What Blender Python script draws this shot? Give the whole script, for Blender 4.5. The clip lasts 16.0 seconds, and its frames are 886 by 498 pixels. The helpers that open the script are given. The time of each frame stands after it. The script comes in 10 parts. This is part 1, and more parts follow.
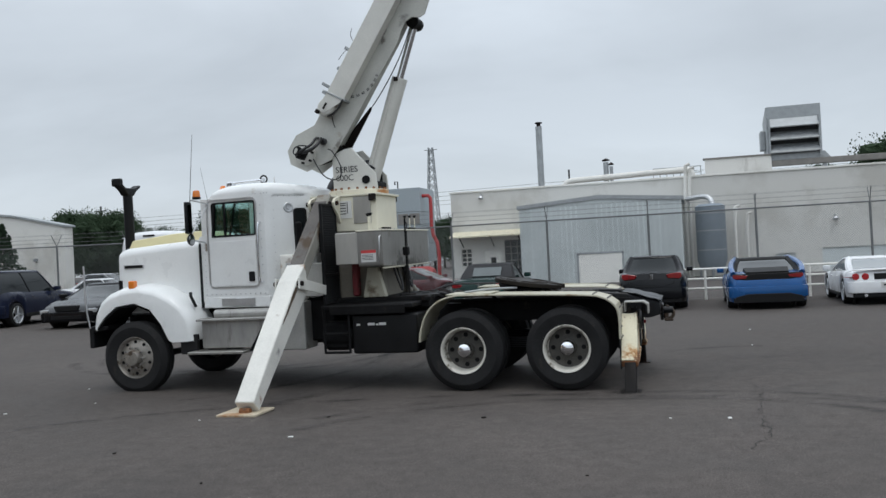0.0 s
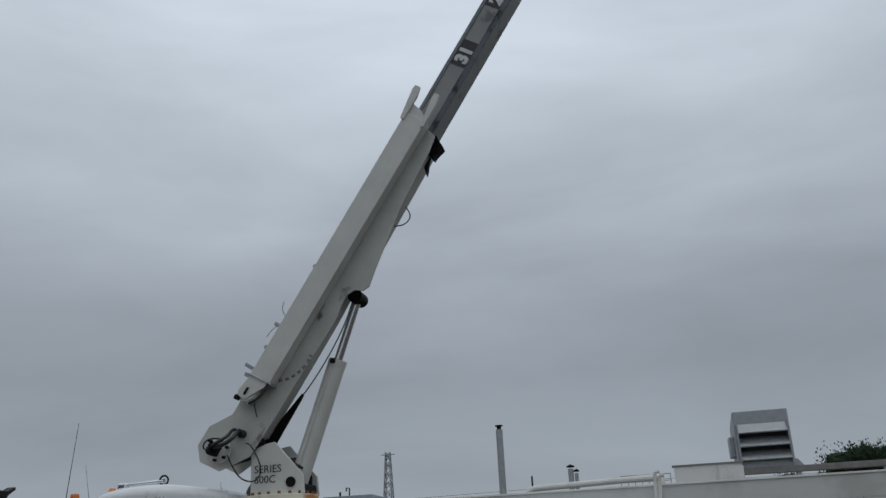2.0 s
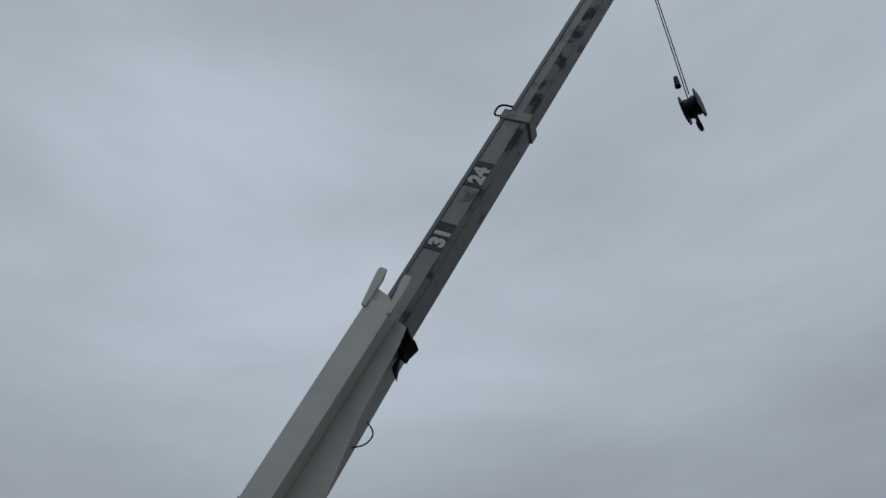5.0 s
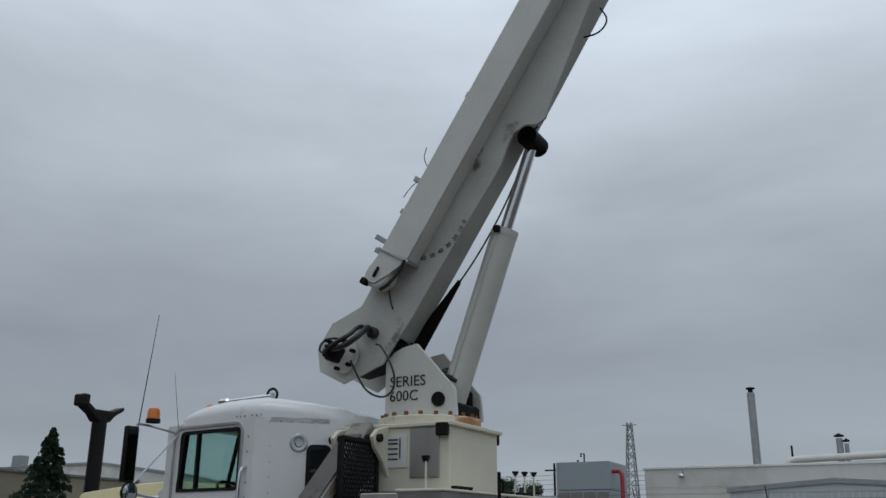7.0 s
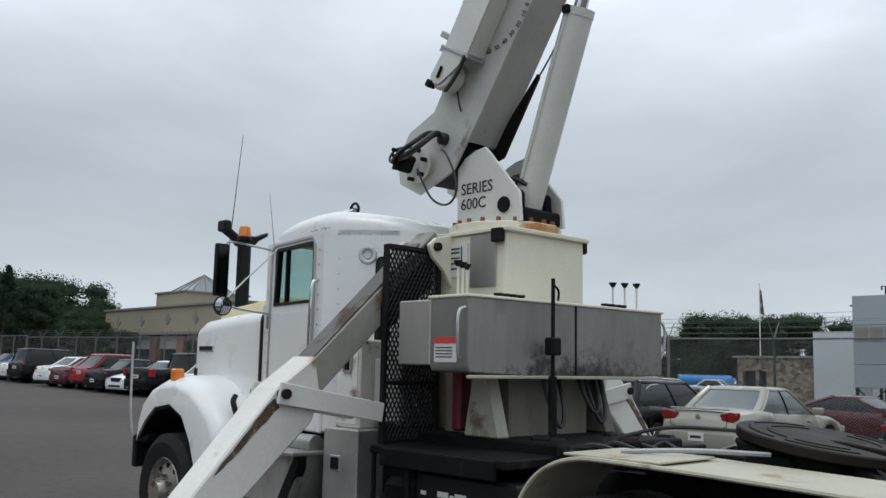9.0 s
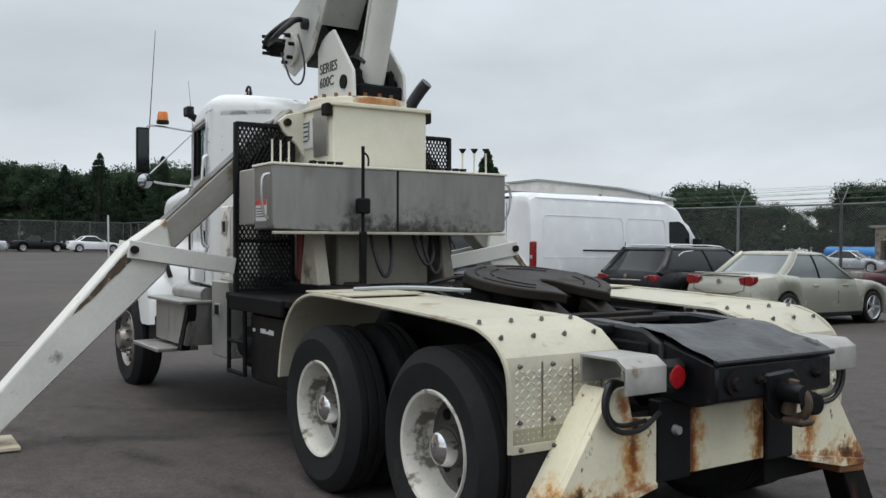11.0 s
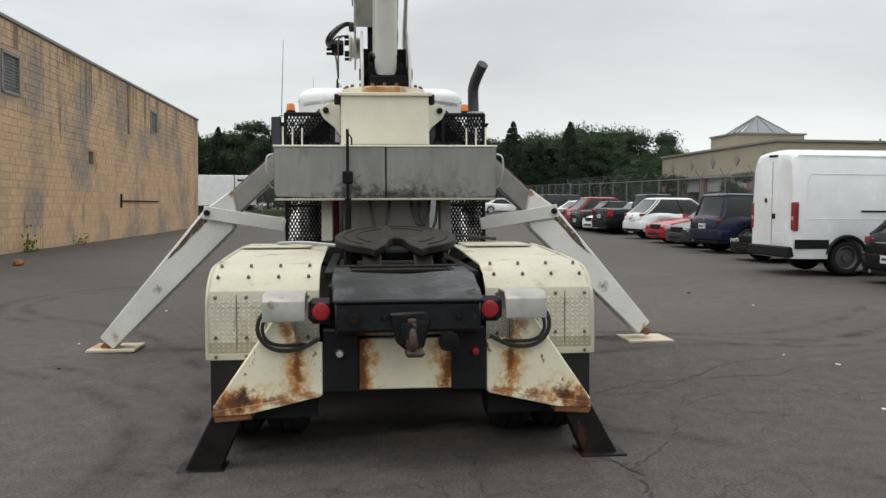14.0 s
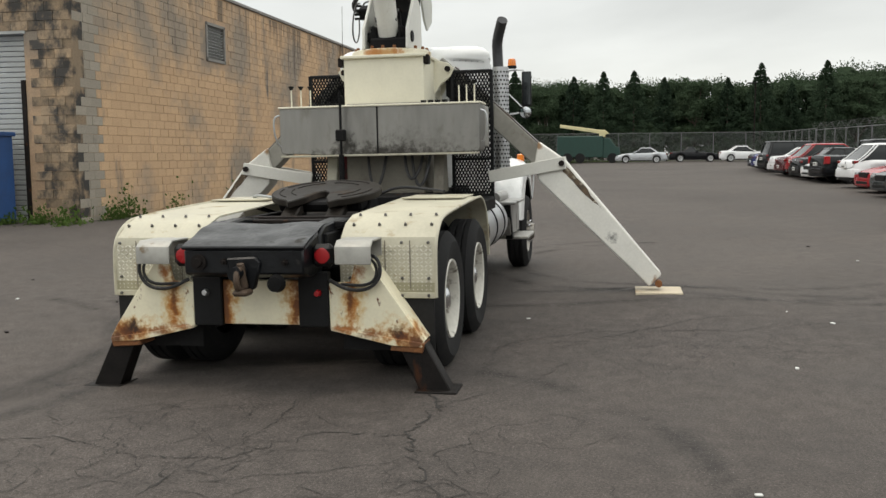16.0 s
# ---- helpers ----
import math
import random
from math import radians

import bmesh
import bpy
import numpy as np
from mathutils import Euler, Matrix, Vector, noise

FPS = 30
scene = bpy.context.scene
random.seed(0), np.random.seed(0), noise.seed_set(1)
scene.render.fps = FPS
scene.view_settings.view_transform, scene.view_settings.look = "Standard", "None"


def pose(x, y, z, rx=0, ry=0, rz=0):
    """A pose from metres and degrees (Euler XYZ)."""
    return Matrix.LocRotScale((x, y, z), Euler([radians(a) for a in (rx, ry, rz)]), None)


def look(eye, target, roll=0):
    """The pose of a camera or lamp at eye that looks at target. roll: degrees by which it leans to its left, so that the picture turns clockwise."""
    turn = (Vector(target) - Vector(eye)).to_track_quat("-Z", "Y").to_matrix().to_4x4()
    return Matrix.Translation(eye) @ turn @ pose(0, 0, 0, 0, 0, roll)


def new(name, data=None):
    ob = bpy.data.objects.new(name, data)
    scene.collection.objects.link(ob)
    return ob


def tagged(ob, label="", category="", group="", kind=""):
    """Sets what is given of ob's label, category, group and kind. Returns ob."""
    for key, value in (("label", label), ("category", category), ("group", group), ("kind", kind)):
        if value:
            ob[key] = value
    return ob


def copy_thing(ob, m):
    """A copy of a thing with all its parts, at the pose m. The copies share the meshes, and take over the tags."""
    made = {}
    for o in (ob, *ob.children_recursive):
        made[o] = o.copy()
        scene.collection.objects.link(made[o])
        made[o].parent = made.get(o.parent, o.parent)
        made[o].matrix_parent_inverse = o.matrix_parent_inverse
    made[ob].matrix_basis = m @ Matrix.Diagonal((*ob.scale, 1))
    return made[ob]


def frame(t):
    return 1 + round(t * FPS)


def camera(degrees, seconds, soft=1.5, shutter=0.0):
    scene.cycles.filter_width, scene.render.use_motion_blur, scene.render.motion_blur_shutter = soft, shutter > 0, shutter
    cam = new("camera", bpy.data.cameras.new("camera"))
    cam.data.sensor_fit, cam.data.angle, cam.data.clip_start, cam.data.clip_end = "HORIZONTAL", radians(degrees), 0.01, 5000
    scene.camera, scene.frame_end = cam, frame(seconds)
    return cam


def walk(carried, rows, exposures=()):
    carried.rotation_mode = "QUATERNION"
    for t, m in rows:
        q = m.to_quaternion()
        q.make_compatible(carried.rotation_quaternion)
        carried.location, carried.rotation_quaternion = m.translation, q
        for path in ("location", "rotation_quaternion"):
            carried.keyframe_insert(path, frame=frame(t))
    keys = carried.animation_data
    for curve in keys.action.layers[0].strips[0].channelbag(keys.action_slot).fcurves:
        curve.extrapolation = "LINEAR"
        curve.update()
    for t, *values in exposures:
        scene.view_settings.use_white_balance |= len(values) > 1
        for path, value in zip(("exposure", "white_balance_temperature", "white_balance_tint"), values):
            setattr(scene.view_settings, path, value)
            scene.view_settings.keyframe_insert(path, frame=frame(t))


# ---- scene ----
cam = camera(52.62, 16.0)
PATH = [
    (0, (2.373, -12.446, 1.683), (1.837, -10.519, 1.704), -2.89),
    (0.5, (2.321, -11.916, 1.696), (1.793, -9.990, 1.804), -3.43),
    (1, (2.232, -11.367, 1.760), (1.742, -9.449, 2.044), -2.72),
    (1.5, (2.131, -11.003, 1.786), (1.715, -9.110, 2.280), -3.03),
    (2, (2.013, -10.438, 1.809), (1.621, -8.597, 2.485), -2.75),
    (2.5, (1.891, -9.887, 1.808), (1.507, -8.101, 2.624), -2.97),
    (3, (1.738, -9.378, 1.801), (1.416, -7.627, 2.712), -4.80),
    (5.3, (1.156, -7.376, 1.818), (0.972, -5.879, 3.132), -6.07),
    (5.5, (1.169, -7.335, 1.844), (0.890, -5.773, 3.061), -4.06),
    (6, (1.136, -7.269, 1.889), (0.637, -5.569, 2.817), -3.57),
    (6.5, (1.193, -7.016, 1.792), (0.485, -5.313, 2.567), -2.18),
    (7, (1.335, -6.710, 1.744), (0.444, -5.033, 2.373), 0.62),
    (7.5, (1.442, -6.319, 1.707), (0.403, -4.690, 2.224), 1.03),
    (8, (1.674, -5.885, 1.660), (0.516, -4.317, 2.103), 0.55),
    (8.5, (1.991, -5.471, 1.622), (0.667, -4.015, 1.978), 1.31),
    (9, (2.416, -5.075, 1.609), (0.963, -3.730, 1.885), 1.73),
    (9.5, (3.048, -4.792, 1.627), (1.533, -3.501, 1.822), -0.05),
    (10, (3.549, -4.425, 1.581), (1.981, -3.187, 1.686), -0.05),
    (10.2, (3.753, -4.287, 1.558), (2.179, -3.056, 1.644), -0.02),
    (12.3, (5.861, -2.359, 1.438), (4.010, -1.614, 1.306), 1.36),
    (12.5, (6.021, -2.139, 1.463), (4.158, -1.425, 1.328), 1.28),
    (13, (6.470, -1.571, 1.518), (4.560, -0.995, 1.383), 0.68),
    (13.5, (6.750, -0.942, 1.518), (4.794, -0.551, 1.380), 0.30),
    (14, (7.111, -0.313, 1.555), (5.123, -0.120, 1.458), 0.53),
    (14.5, (7.271, 0.331, 1.557), (5.276, 0.268, 1.435), 0.64),
    (15, (7.418, 1.018, 1.570), (5.434, 0.819, 1.416), -0.39),
    (15.5, (7.544, 1.735, 1.590), (5.581, 1.405, 1.398), -2.15),
    (16, (7.506, 2.442, 1.602), (5.554, 2.061, 1.394), -0.38),
]
walk(cam, [(t, look(eye, target, roll)) for t, eye, target, roll in PATH],
     exposures=[(0, 0.0, 6400, 10), (1, -0.36, 6350, 10), (2, -1.02, 6250, 10), (3, -1.52, 6150, 10), (5.5, -1.45, 6150, 10), (6.5, -1.12, 6200, 10), (7.5, -0.68, 6250, 10), (8.5, -0.26, 6350, 10),
                (9.5, -0.05, 6420, 10), (10, 0.03, 6450, 10), (12.5, 0.2, 6900, 10), (13.5, 0.22, 7000, 10), (14, 0.32, 7050, 10), (14.5, 0.1, 7150, 10), (15, 0.2, 7250, 10), (15.5, 0.2, 7400, 10), (16, 0.42, 7400, 10)])

# overcast daylight: soft sky with broad cloud bands, one wide pale sun
world = bpy.data.worlds.new("overcast")
scene.world = world
world.use_nodes = True
wn, wl = world.node_tree.nodes, world.node_tree.links
wn.clear()
w_out = wn.new("ShaderNodeOutputWorld")
w_bg = wn.new("ShaderNodeBackground")
w_bg.inputs["Strength"].default_value = 1.0
w_geo = wn.new("ShaderNodeTexCoord")
w_map = wn.new("ShaderNodeMapping")
w_map.inputs["Scale"].default_value = (1.0, 1.0, 3.2)
w_n1 = wn.new("ShaderNodeTexNoise")
w_n1.inputs["Scale"].default_value = 1.7
w_n1.inputs["Detail"].default_value = 6
w_n1.inputs["Roughness"].default_value = 0.52
w_n1.inputs["Distortion"].default_value = 0.3
w_ramp = wn.new("ShaderNodeValToRGB")
w_ramp.color_ramp.elements[0].position = 0.34
w_ramp.color_ramp.elements[0].color = (0.82, 0.82, 0.82, 1)
w_ramp.color_ramp.elements[1].position = 0.68
w_ramp.color_ramp.elements[1].color = (1.14, 1.14, 1.14, 1)
# overcast brightness by height: pale horizon, a grey cloud base, brighter overhead
w_sep = wn.new("ShaderNodeSeparateXYZ")
w_h = wn.new("ShaderNodeValToRGB")
els = w_h.color_ramp.elements
els[0].position, els[0].color = 0.0, (0.585, 0.63, 0.675, 1)
els[1].position, els[1].color = 1.0, (0.88, 0.95, 1.02, 1)
for z, v in ((0.07, 0.65), (0.13, 0.58), (0.20, 0.55), (0.27, 0.66), (0.37, 0.92), (0.52, 1.26), (0.72, 1.30)):
    e = els.new(z)
    e.color = (v * 0.915, v * 0.995, v * 1.07, 1)
w_mul = wn.new("ShaderNodeVectorMath")
w_mul.operation = "MULTIPLY"
w_sky = wn.new("ShaderNodeTexSky")
w_sky.sky_type = "NISHITA"
w_sky.sun_disc = False
w_sky.sun_elevation = radians(52)
w_sky.sun_rotation = radians(200)
w_skys = wn.new("ShaderNodeVectorMath")
w_skys.operation = "SCALE"
w_skys.inputs["Scale"].default_value = 0.012
w_add = wn.new("ShaderNodeVectorMath")
w_add.operation = "ADD"
wl.new(w_geo.outputs["Generated"], w_map.inputs["Vector"])
wl.new(w_map.outputs["Vector"], w_n1.inputs["Vector"])
wl.new(w_n1.outputs["Fac"], w_ramp.inputs["Fac"])
wl.new(w_sky.outputs["Color"], w_skys.inputs[0])
wl.new(w_skys.outputs["Vector"], w_add.inputs[0])
wl.new(w_geo.outputs["Generated"], w_sep.inputs["Vector"])
wl.new(w_sep.outputs["Z"], w_h.inputs["Fac"])
wl.new(w_ramp.outputs["Color"], w_mul.inputs[0])
wl.new(w_h.outputs["Color"], w_mul.inputs[1])
wl.new(w_mul.outputs["Vector"], w_add.inputs[1])
wl.new(w_add.outputs["Vector"], w_bg.inputs["Color"])
wl.new(w_bg.outputs["Background"], w_out.inputs["Surface"])

sun = new("sun", bpy.data.lights.new("sun", "SUN"))
sun.data.energy = 0.8
sun.data.angle = radians(25)
sun.data.color = (1.0, 0.97, 0.93)
sun.matrix_world = look((0, 0, 40), (-6, 9, 0))
# ---- materials ----
def material(name, base, rough=0.6, metal=0.0, vary=0.12, scale=3.0, fine=40.0, bump=0.05, stain=None, stain_at=0.62, stain_scale=2.0,
             stain_soft=0.08, spec=0.5, coat=0.0, blots=(), stretch=(1, 1, 1), stain_stretch=(1, 1, 1), per_object=0.0):
    """A Principled surface with slow and fine variation, and stains with a shape of their own."""
    m = bpy.data.materials.new(name)
    m.use_nodes = True
    n, l = m.node_tree.nodes, m.node_tree.links
    b = n["Principled BSDF"]
    b.inputs["Metallic"].default_value = metal
    b.inputs["Specular IOR Level"].default_value = spec
    b.inputs["Coat Weight"].default_value = coat
    co = n.new("ShaderNodeTexCoord")
    mp = n.new("ShaderNodeMapping")
    mp.inputs["Scale"].default_value = stretch
    l.new(co.outputs["Object"], mp.inputs["Vector"])
    slow = n.new("ShaderNodeTexNoise")
    slow.inputs["Scale"].default_value = scale
    slow.inputs["Detail"].default_value = 5
    quick = n.new("ShaderNodeTexNoise")
    quick.inputs["Scale"].default_value = fine
    quick.inputs["Detail"].default_value = 3
    for t in (slow, quick):
        l.new(mp.outputs["Vector"], t.inputs["Vector"])
    mixed = n.new("ShaderNodeMath")
    mixed.operation = "ADD"
    half = n.new("ShaderNodeMath")
    half.operation = "MULTIPLY"
    half.inputs[1].default_value = 0.45
    l.new(quick.outputs["Fac"], half.inputs[0])
    l.new(slow.outputs["Fac"], mixed.inputs[0])
    l.new(half.outputs["Value"], mixed.inputs[1])
    rng = n.new("ShaderNodeMapRange")
    rng.inputs["From Min"].default_value = 0.45
    rng.inputs["From Max"].default_value = 1.0
    rng.inputs["To Min"].default_value = 1.0 - vary
    rng.inputs["To Max"].default_value = 1.0 + vary
    l.new(mixed.outputs["Value"], rng.inputs["Value"])
    tone = n.new("ShaderNodeVectorMath")
    tone.operation = "SCALE"
    tone.inputs[0].default_value = base
    l.new(rng.outputs["Result"], tone.inputs["Scale"])
    colour = tone.outputs["Vector"]
    if per_object:
        info = n.new("ShaderNodeObjectInfo")
        pr = n.new("ShaderNodeMapRange")
        pr.inputs["To Min"].default_value = 1 - per_object
        pr.inputs["To Max"].default_value = 1 + per_object
        l.new(info.outputs["Random"], pr.inputs["Value"])
        t2 = n.new("ShaderNodeVectorMath")
        t2.operation = "SCALE"
        l.new(colour, t2.inputs[0])
        l.new(pr.outputs["Result"], t2.inputs["Scale"])
        colour = t2.outputs["Vector"]
    rr = n.new("ShaderNodeMapRange")
    rr.inputs["From Min"].default_value = 0.3
    rr.inputs["From Max"].default_value = 0.7
    rr.inputs["To Min"].default_value = max(0.03, rough - 0.08)
    rr.inputs["To Max"].default_value = min(1.0, rough + 0.08)
    l.new(slow.outputs["Fac"], rr.inputs["Value"])
    rough_out = rr.outputs["Result"]
    if stain:
        mp2 = n.new("ShaderNodeMapping")
        mp2.inputs["Scale"].default_value = stain_stretch
        mp2.inputs["Location"].default_value = (3.1, 1.7, 0.4)
        l.new(co.outputs["Object"], mp2.inputs["Vector"])
        sn = n.new("ShaderNodeTexNoise")
        sn.inputs["Scale"].default_value = stain_scale
        sn.inputs["Detail"].default_value = 7
        sn.inputs["Roughness"].default_value = 0.62
        l.new(mp2.outputs["Vector"], sn.inputs["Vector"])
        sr = n.new("ShaderNodeMapRange")
        sr.inputs["From Min"].default_value = stain_at
        sr.inputs["From Max"].default_value = stain_at + stain_soft
        l.new(sn.outputs["Fac"], sr.inputs["Value"])
        mx = n.new("ShaderNodeMix")
        mx.data_type = "RGBA"
        l.new(sr.outputs["Result"], mx.inputs["Factor"])
        l.new(colour, mx.inputs["A"])
        mx.inputs["B"].default_value = (*stain, 1)
        colour = mx.outputs["Result"]
        mr = n.new("ShaderNodeMix")
        l.new(sr.outputs["Result"], mr.inputs["Factor"])
        l.new(rough_out, mr.inputs["A"])
        mr.inputs["B"].default_value = 0.85
        rough_out = mr.outputs["Result"]
    # blots: (centre, radii, colour, strength), ragged stains of their own shape
    for centre, radii, tint, strength in blots:
        mv = n.new("ShaderNodeVectorMath")
        mv.operation = "SUBTRACT"
        l.new(co.outputs["Object"], mv.inputs[0])
        mv.inputs[1].default_value = centre
        md = n.new("ShaderNodeVectorMath")
        md.operation = "DIVIDE"
        l.new(mv.outputs["Vector"], md.inputs[0])
        md.inputs[1].default_value = radii
        ln = n.new("ShaderNodeVectorMath")
        ln.operation = "LENGTH"
        l.new(md.outputs["Vector"], ln.inputs[0])
        rag = n.new("ShaderNodeTexNoise")
        rag.inputs["Scale"].default_value = 13.0
        rag.inputs["Detail"].default_value = 8
        rag.inputs["Roughness"].default_value = 0.68
        l.new(co.outputs["Object"], rag.inputs["Vector"])
        sm = n.new("ShaderNodeMath")
        sm.operation = "MULTIPLY_ADD"
        l.new(rag.outputs["Fac"], sm.inputs[0])
        sm.inputs[1].default_value = 2.2
        l.new(ln.outputs["Value"], sm.inputs[2])
        fr = n.new("ShaderNodeMapRange")
        for key, val in (("From Min", 1.30), ("From Max", 1.85), ("To Min", strength), ("To Max", 0.0)):
            fr.inputs[key].default_value = val
        l.new(sm.outputs["Value"], fr.inputs["Value"])
        mb = n.new("ShaderNodeMix")
        mb.data_type = "RGBA"
        l.new(fr.outputs["Result"], mb.inputs["Factor"])
        l.new(colour, mb.inputs["A"])
        mb.inputs["B"].default_value = (*tint, 1)
        colour = mb.outputs["Result"]
    l.new(colour, b.inputs["Base Color"])
    l.new(rough_out, b.inputs["Roughness"])
    if bump:
        bp = n.new("ShaderNodeBump")
        bp.inputs["Strength"].default_value = bump
        bp.inputs["Distance"].default_value = 0.01
        l.new(mixed.outputs["Value"], bp.inputs["Height"])
        l.new(bp.outputs["Normal"], b.inputs["Normal"])
    return m


RUST = (0.16, 0.055, 0.018)
GRIME = (0.05, 0.042, 0.035)
white_paint = material("white_truck_paint", (0.75, 0.76, 0.75), 0.32, vary=0.05, stain=(0.42, 0.36, 0.27), stain_at=0.70, stain_scale=1.3, coat=0.3, bump=0.01)
crane_paint = material("weathered_crane_paint", (0.62, 0.615, 0.57), 0.5, vary=0.09, stain=(0.30, 0.24, 0.17), stain_at=0.66, stain_scale=2.4, bump=0.04)
cream_paint = material("yellowed_cream_paint", (0.67, 0.64, 0.52), 0.5, vary=0.08, stain=(0.30, 0.15, 0.06), stain_at=0.68, stain_scale=3.0, bump=0.05)
rusty_paint = material("rusting_cream_paint", (0.72, 0.67, 0.50), 0.55, vary=0.10, stain=(0.30, 0.13, 0.035), stain_at=0.60, stain_scale=4.6, stain_soft=0.12, stain_stretch=(1, 1, 0.22), bump=0.1)
rust = material("flaking_rust", (0.21, 0.085, 0.032), 0.85, vary=0.45, scale=9, fine=70, bump=0.4, stain=(0.05, 0.03, 0.022), stain_at=0.55, stain_scale=9)
dark_rust = material("blackened_rusty_steel", (0.014, 0.011, 0.010), 0.75, vary=0.4, scale=8, fine=60, bump=0.3, stain=(0.075, 0.034, 0.016), stain_at=0.60, stain_scale=6, spec=0.15)
black_frame = material("greasy_black_frame", (0.0075, 0.0075, 0.008), 0.65, vary=0.5, scale=5, fine=30, bump=0.2, spec=0.13, stain=(0.026, 0.022, 0.018), stain_at=0.6, stain_scale=5)
black_paint = material("black_paint", (0.007, 0.0073, 0.008), 0.5, vary=0.35, scale=5, bump=0.1, spec=0.22)
rubber = material("tyre_rubber", (0.017, 0.017, 0.0175), 0.85, vary=0.3, scale=6, bump=0.15, spec=0.2, stain=(0.028, 0.026, 0.024), stain_at=0.62, stain_scale=5)
stainless = material("stained_stainless_sheet", (0.44, 0.43, 0.40), 0.42, metal=0.75, vary=0.14, scale=2.5, fine=14, bump=0.05, stretch=(1, 1, 0.25), stain=(0.14, 0.12, 0.095), stain_at=0.60, stain_scale=2.6, stain_soft=0.2, stain_stretch=(1, 1, 0.35))
chrome = material("chrome", (0.75, 0.76, 0.78), 0.14, metal=1.0, vary=0.05, bump=0.0)
aluminium = material("dull_aluminium", (0.55, 0.56, 0.57), 0.4, metal=0.85, vary=0.12, scale=6, bump=0.06)
galvanised = material("galvanised_steel", (0.36, 0.38, 0.39), 0.5, metal=0.6, vary=0.15, scale=4, bump=0.04)
tread_plate = material("cream_tread_plate", (0.45, 0.425, 0.33), 0.52, vary=0.14, stain=(0.33, 0.27, 0.18), stain_at=0.58, stain_scale=3.2, bump=0.06)
arm_steel = material("worn_grey_arm_steel", (0.11, 0.10, 0.092), 0.45, metal=0.5, vary=0.25, scale=3, fine=26, bump=0.1, stain=(0.10, 0.075, 0.055), stain_at=0.56, stain_scale=3)
cab_glass_tint = (0.22, 0.42, 0.38)
amber = material("amber_lens", (0.75, 0.20, 0.02), 0.25, vary=0.05, bump=0, coat=0.5)
red_lens = material("red_lens", (0.34, 0.008, 0.012), 0.3, vary=0.05, bump=0, coat=0.2)
yellow_hood = material("faded_yellow_scoop", (0.72, 0.65, 0.38), 0.5, vary=0.08)
hose = material("hydraulic_hose", (0.014, 0.014, 0.015), 0.45, vary=0.2, bump=0.03)
ink = material("black_lettering", (0.02, 0.02, 0.022), 0.5, vary=0.1, bump=0)
car_red = material("car_lamp_red", (0.22, 0.010, 0.012), 0.15, vary=0.1, bump=0, coat=0.6)
plywood = material("pale_wooden_pad", (0.50, 0.43, 0.32), 0.7, vary=0.15, stain=(0.35, 0.2, 0.1), stain_at=0.6)
label_white = material("white_label", (0.60, 0.60, 0.58), 0.45, vary=0.04, bump=0)
label_red = material("red_label", (0.55, 0.05, 0.05), 0.45, vary=0.04, bump=0)
red_paint = material("red_paint", (0.33, 0.025, 0.025), 0.45, vary=0.2, stain=GRIME, stain_at=0.62, stain_scale=4)


def glass(name, tint=(0.8, 0.9, 0.88), dark=0.0, rough=0.03):
    m = bpy.data.materials.new(name)
    m.use_nodes = True
    b = m.node_tree.nodes["Principled BSDF"]
    b.inputs["Base Color"].default_value = (*tint, 1)
    b.inputs["Roughness"].default_value = rough
    b.inputs["Transmission Weight"].default_value = 1.0 - dark
    b.inputs["IOR"].default_value = 1.12
    b.inputs["Coat Weight"].default_value = 0.6
    b.inputs["Coat Roughness"].default_value = 0.03
    return m


green_glass = glass("green_tinted_glass", (0.45, 0.68, 0.62))
clear_glass = glass("clear_glass", (0.85, 0.9, 0.9))
car_glass = material("dark_car_glass", (0.010, 0.013, 0.014), 0.06, vary=0.1, bump=0, spec=0.35)
pale_car_glass = material("pale_car_glass", (0.085, 0.10, 0.10), 0.08, vary=0.1, bump=0, spec=0.6, coat=0.6)


